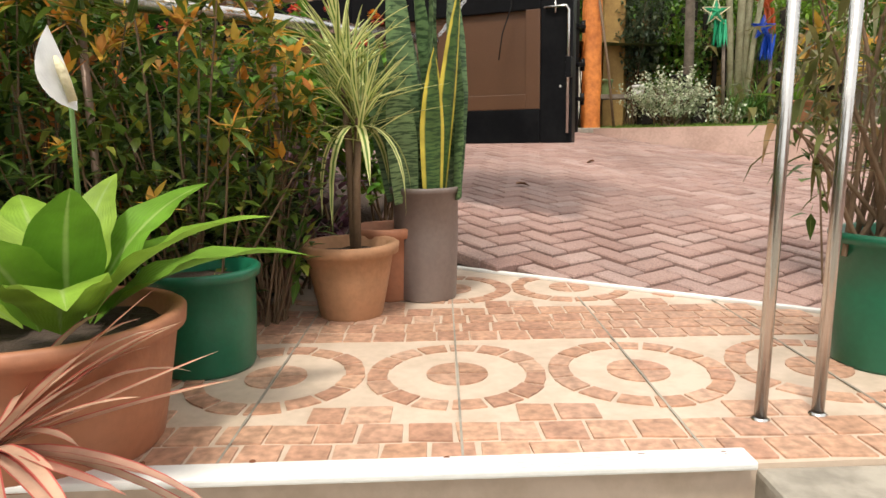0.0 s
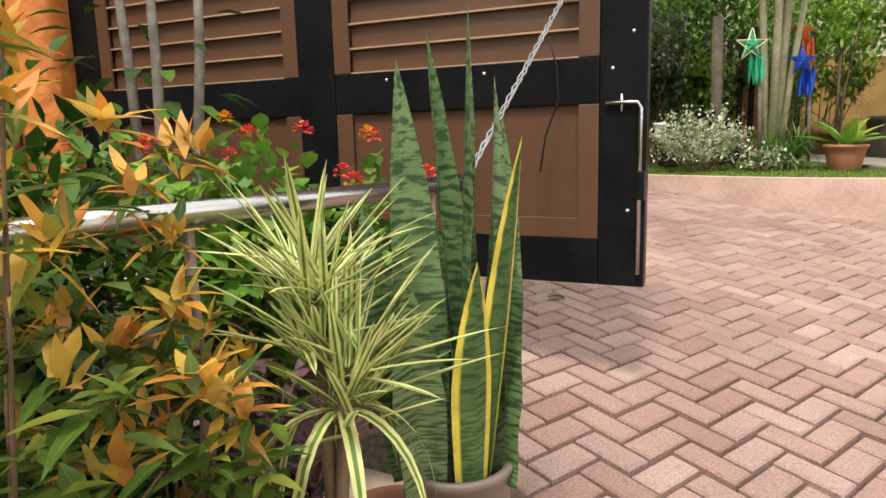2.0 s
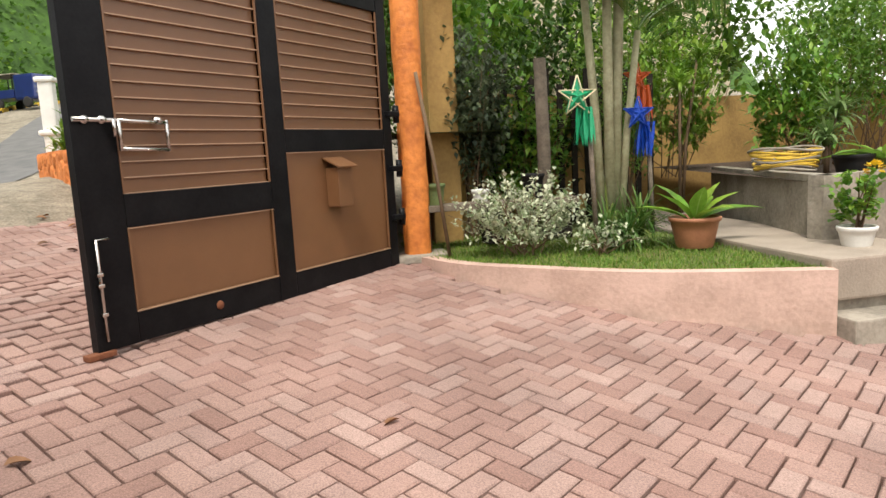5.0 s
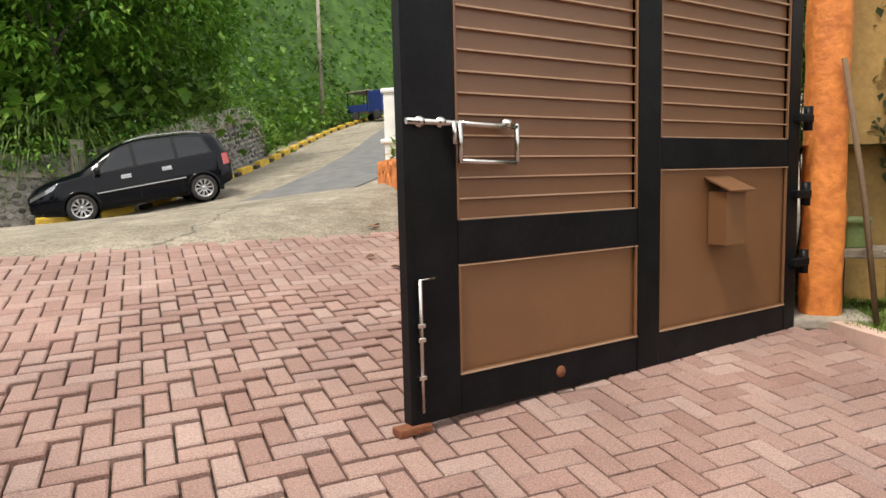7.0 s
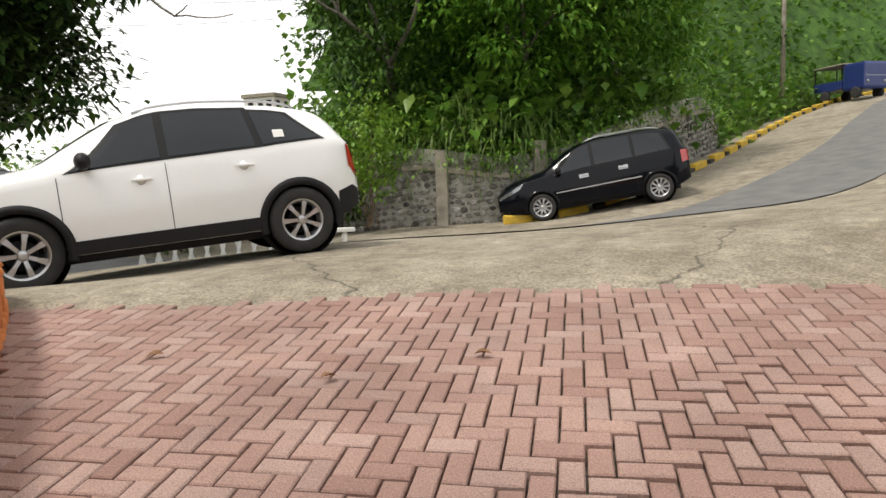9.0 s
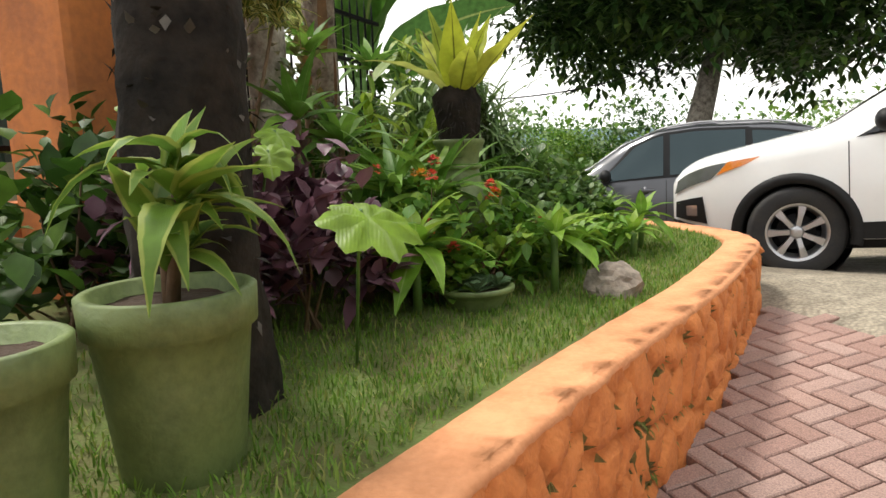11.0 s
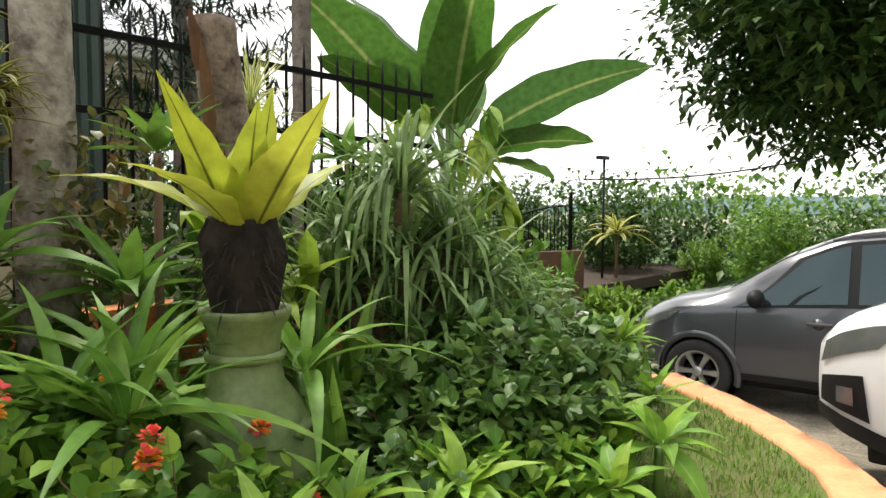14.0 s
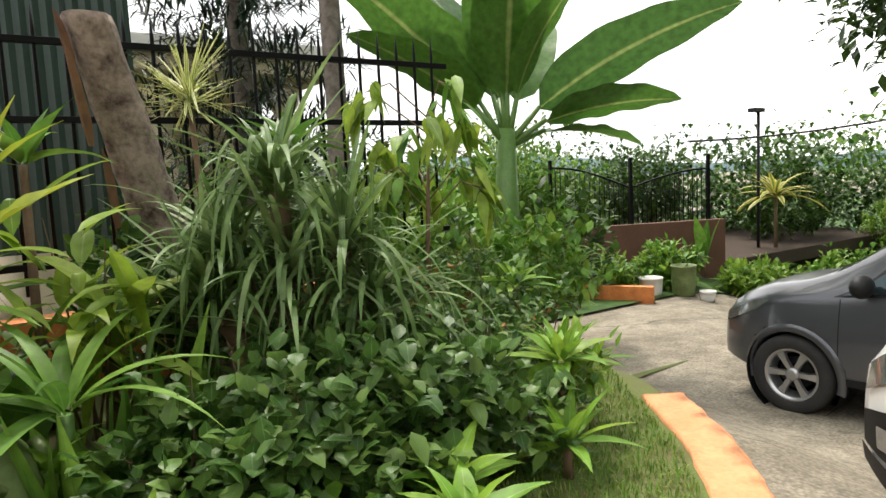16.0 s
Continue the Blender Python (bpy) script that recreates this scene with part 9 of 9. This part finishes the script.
for (x, y, s, h, lift, n, mt, lf, lb) in (
        (-12.95, -1.23, 0.55, 0.35, 0.4, 480, M_LEAFDARK, (0.2, 0.05), "dark lance-leaved plant by the low wall"), (-14.30, -1.34, 0.6, 0.35, 0.4, 520, M_LEAFMID, (0.2, 0.06), "green lance-leaved plant by the low wall"),
        (-15.64, -1.00, 0.6, 0.4, 0.4, 420, M_LEAFMID, (0.25, 0.08), "broad green plant beside paint cans"), (-16.99, -0.11, 0.6, 0.35, 0.35, 420, M_LEAFLIME, (0.25, 0.07), "lime-leaved plant beside the lot"), (-18.22, 0.79, 0.7, 0.5, 0.5, 480, M_LEAFMID, (0.2, 0.08), "green shrub beside the lot"),
        (-16.56, -6.27, 1.3, 1.3, 2.2, 1300, M_LEAFMID, (0.2, 0.07), "tall leafy tree beyond the iron fence"), (-12.47, -4.78, 1.2, 1.0, 1.4, 1200, M_LEAFDARK, (0.16, 0.08), "dark leafy bush behind the iron fence"), (-17.92, -6.02, 1.4, 1.2, 1.6, 1500, M_LEAFMID, (0.16, 0.08), "tangled green bush behind the iron fence"), (-21.64, 1.67, 1.1, 1.0, 1.3, 1200, M_LEAFMID, (0.18, 0.09), "yellow-green shrub beside the big tree"), (-22.76, 4.15, 1.2, 0.9, 1.0, 1200, M_LEAFDARK, (0.2, 0.09), "dark shrub under the big tree"), (-19.66, -4.78, 1.2, 1.0, 1.8, 1400, M_LEAFDARK, (0.16, 0.09), "creeper mound on the fence"), (-23.13, -3.05, 1.4, 1.2, 1.8, 1700, M_LEAFDARK, (0.16, 0.09), "round bush covered in creepers"), (-25.86, 0.43, 1.2, 1.2, 1.6, 1300, M_LEAFMID, (0.18, 0.1), "yellow-green bush past the cars"), (-13.96, -6.02, 1.1, 1.0, 1.5, 900, M_LEAFLIME, (0.2, 0.08), "green bush beyond the brown wall"), (-28.34, 3.90, 1.6, 1.2, 1.2, 1300, M_LEAFMID, (0.22, 0.1), "broad-leaved bush past the cars"), (-25.24, -1.31, 0.8, 0.8, 0.8, 700, M_LEAFLIME, (0.2, 0.06), "tall grass-like shrub past the lot")):
    shrub("distant_shrub", (x, y, ground_z(x, y)), (s * 1.15, s, h * 1.1), lift, int(n * 3.0), (lf[0] * 0.95, lf[1] * 1.15), mt, lb, "shrub", group="shrubs beyond the lot", per=16, segs=2, kind="lance" if lf[1] < 0.065 else "ovate")
rosette("striped_dracaena", (-21.0, -2.1, lowz), leaf_variants("leaf", 0.95, 0.14, 0.5, "strap", M_YELLOWONE, 8, 0.3), 24, (10, 80), "large yellow-striped dracaena beyond the lot", "plant", height=1.3, stem_r=0.04)
rosette("tall_leaf_plant", (-17.0, -1.2, lowz), leaf_variants("leaf", 0.9, 0.22, 0.1, "ovate", M_BROADGREEN, 8, 0.3), 5, (70, 84), "upright broad-leaved plant by the wall", "plant", height=0.3)
lampp = thing("lamp_post", pose(-20.75, -2.38, 0.7), "thin black lamp post beyond the fence", "lamp post")
part("pole", tube([(0, 0, 0), (0, 0, 3.4)], 0.035, 8), M_TRIM, lampp)
part("lamp_head", box(0.4, 0.2, 0.09, (0.08, 0, 3.38), 0.02), M_TRIM, lampp)
for x, y, r, h, mt, lb in ((-14.75, -0.65, 0.19, 0.32, M_WHITE, "white paint bucket on the lot"), (-15.2, -0.35, 0.2, 0.5, M_CELADON, "olive green metal can on the lot"), (-15.2, 0.1, 0.12, 0.16, M_WHITE, "crumpled white bag on the lot")):
    round_pot("bucket", (x, y, ground_z(x, y)), r * 0.9, r, h, mt, lb, rim=0.006, soil=False)
tree("big_tree", (-18.8, 4.83, 0.35), 10.2, 0.36, (0.32, 0.17), 40, M_TREELEAF, M_PALEBARK, "large dark-leaved tree with pale forked trunk", 4, 0.4, 0.2, lean=(0.05, 0.05), split=2, canopy=((-0.9, 0.3, 7.0), (4.6, 4.9, 4.2), 1350))

def lot_edge(n):
    """A belt of growth that closes the view past the lot."""
    s = RNG.uniform(0, 1, n)
    x = -13 - 20 * s + RNG.normal(0, 1.3, n)
    y = -15 + 19 * s ** 1.5 + RNG.normal(0, 1.3, n)
    z = level(x, y) + RNG.uniform(0, 1, n) ** 0.8 * (2.6 + 0.9 * np.sin(s * 21) + 0.5 * np.sin(s * 53 + 1))
    return np.stack([x, y, z], 1), np.tile([0.4, 0.5, 0.3], (n, 1))


bank("belt_of_trees", 1300, lot_edge, (0.3, 0.14), M_LEAF, "leafy belt of small trees past the lot", "trees", clump=11, spread=0.36, droop=0.4)
bank("belt_shade", 900, lot_edge, (0.4, 0.2), M_LEAFDARK, "dark creeper growth past the lot", "creepers", clump=10, spread=0.32, droop=0.4)

# far distance: lower town side, hazy hills, a white house
def far_points(n):
    a = RNG.uniform(0.55, 1.28, n) * math.pi
    r = RNG.uniform(70, 130, n)
    x, y = np.cos(a) * r, np.sin(a) * r * 0.6 + 12
    return np.stack([x, y, -3 + RNG.uniform(0, 7, n) + 2 * np.sin(a * 9)], 1), np.tile([0.0, 0, 1.0], (n, 1))


bank("far_woods", 900, far_points, (1.1, 0.7), M_HILL, "distant woods down the valley", "woods", clump=13, spread=1.6)
fh = thing("far_house", pose(-66.0, 37.5, 2.0, 0, 0, 30), "distant white house with dark windows on the hill", "house")
part("wall", box(3.6, 3.0, 9.0, (0, 0, 0), 0.05), M_WHITE, fh)
part("roof", box(4.0, 3.4, 0.4, (0, 0, 9.0), 0.05), M_GREYWALL, fh)
part("red_band", box(3.62, 3.02, 1.2, (0, 0, 6.4)), M_RED, fh)
for x in (-1.0, 0.2, 1.2):
    for y in (-1.52, 1.52):
        part("window", box(0.6, 0.05, 0.9, (x, y, 7.8)), M_TRIM, fh)
for y in (-0.8, 0.7):
    part("window", box(0.05, 0.6, 0.9, (1.82, y, 7.8)), M_TRIM, fh)
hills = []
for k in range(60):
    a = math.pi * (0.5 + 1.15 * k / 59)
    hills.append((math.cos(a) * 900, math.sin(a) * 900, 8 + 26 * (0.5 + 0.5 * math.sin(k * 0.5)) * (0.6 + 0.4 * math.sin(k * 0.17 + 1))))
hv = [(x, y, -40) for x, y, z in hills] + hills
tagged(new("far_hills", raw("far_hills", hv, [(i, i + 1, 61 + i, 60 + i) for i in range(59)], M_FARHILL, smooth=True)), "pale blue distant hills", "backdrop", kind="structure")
# balustrade and street seen under the car
bal = thing("balustrade", pose(-16.5, 9.6, ground_z(-16.5, 9.6), 0, 0, 62), "white balustrade lower down the road", "balustrade")
for k in range(14):
    part("baluster", lathe([(0.05, 0), (0.09, 0.12), (0.04, 0.3), (0.08, 0.5), (0.05, 0.6)], 10, m=pose(k * 0.35, 0, 0)), M_WHITE, bal)
part("rail", box(5.0, 0.2, 0.1, (2.3, 0, 0.6), 0.02), M_WHITE, bal)


# ---- pavers, last ----
PW = 0.11375
ANG = radians(38.0)


def paver_shape(w, h, z=0.055):
    g, c = 0.0055, 0.007
    x0, y0, x1, y1 = g, g, w - g, h - g
    ring = lambda i, zz: [(x0 + i, y0 + i, zz), (x1 - i, y0 + i, zz), (x1 - i, y1 - i, zz), (x0 + i, y1 - i, zz)]
    v = ring(0, 0) + ring(0, z - c) + ring(c, z)
    f = [(8, 9, 10, 11)]
    for r in (0, 4):
        for k in range(4):
            f.append((r + k, r + (k + 1) % 4, r + 4 + (k + 1) % 4, r + 4 + k))
    return v, f


def in_yard(x, y):
    u, v = uv_of(x, y)
    edge = -0.02 + 0.10 * math.sin(u * 0.9 + 0.5) + 0.012 * u * u * 0
    if v > edge or x > 13 or y < -4 or y > 16 or x < -8.4:
        return False
    # landing with its slanting far edge
    if -1.9 < x < 1.45 and y < 2.84 + (x - 0.1) * -0.70 and y > -3:
        return False
    if x < -0.2 and y < 3.0:
        return False
    # planter bed
    if x < -2.0:
        for (ax, ay), (bx, by) in zip(BED, BED[1:]):
            if bx <= x <= ax and y < ay + (by - ay) * (x - ax) / (bx - ax - 1e-9):
                return False
    if x < -2.0 and y < 4.5:
        return False
    # lawn planter
    if x > 1.9:
        for (ax, ay), (bx, by) in zip(KERB, KERB[1:]):
            if ax <= x <= bx and y > ay + (by - ay) * (x - ax) / (bx - ax + 1e-9):
                return False
    if 4.4 < x < 5.4 and y > 6.7 or x > 5.4 and y > 6.9 + (x - 5.4) * 1.0 + 6:
        return False
    if x > 0.6 and y > 9.3 + (0.6 - x) * 0.3 and x < 4.4:
        return False
    for (ax, ay), (bx, by) in zip(wall_a, wall_a[1:]):
        if ay >= y >= by and x > ax + (bx - ax) * (y - ay) / (by - ay + 1e-9):
            return False
    return True


pavement = thing("pavement", Matrix(), "rose-brown herringbone concrete block paving, slightly worn", "paving", kind="structure")
slope = Matrix(((1, 0, 0, 0), (0, 1, 0, 0), (-0.078, 0.0985, 1, 0.162 - 0.052), (0, 0, 0, 1)))
shape_h, shape_v = paver_shape(2 * PW, PW), paver_shape(PW, 2 * PW)
one = {k: raw("paver", *s, M_PAVER_ONE) for k, s in (("h", shape_h), ("v", shape_v))}
ca, sa = math.cos(ANG), math.sin(ANG)
rest_v, rest_f, singles = [], [], 0
rnd = random.Random(5)
for i in range(-170, 170):
    for j in range(-170, 170):
        d = (i - j) % 4
        if d not in (0, 3):
            continue
        kind = "h" if d == 0 else "v"
        cx, cy = (i + (1 if d == 0 else 0.5)) * PW, (j + (0.5 if d == 0 else 1)) * PW
        wx, wy = ca * cx - sa * cy - 1.0, sa * cx + ca * cy + 6.0
        if not in_yard(wx, wy):
            continue
        lx, ly = i * PW, j * PW
        dip = -0.075 * float(smooth(3.9, 2.5, wy)) if -0.6 < wx < 2.6 else 0.0
        tilt = pose(0, 0, dip + rnd.uniform(-0.003, 0.003), rnd.uniform(-0.6, 0.6), rnd.uniform(-0.6, 0.6), rnd.uniform(-0.5, 0.5))
        m = Matrix.Translation((-1.0, 6.0, 0)) @ Matrix.Rotation(ANG, 4, "Z") @ Matrix.Translation((lx, ly, 0)) @ tilt
        if singles < 300 and -2.4 < wx < 0.2 and 6.0 < wy < 8.6:
            ob = new("paver", one[kind])
            ob.parent = pavement
            ob.matrix_basis = slope @ m
            singles += 1
        else:
            vs, fs = shape_h if kind == "h" else shape_v
            k = len(rest_v)
            mm = slope @ m
            rest_v += [tuple(mm @ Vector(p)) for p in vs]
            rest_f += [tuple(q + k for q in t) for t in fs]
tagged(part("paver_field", raw("paver_field", rest_v, rest_f, M_PAVER), None, pavement), kind="stuff")
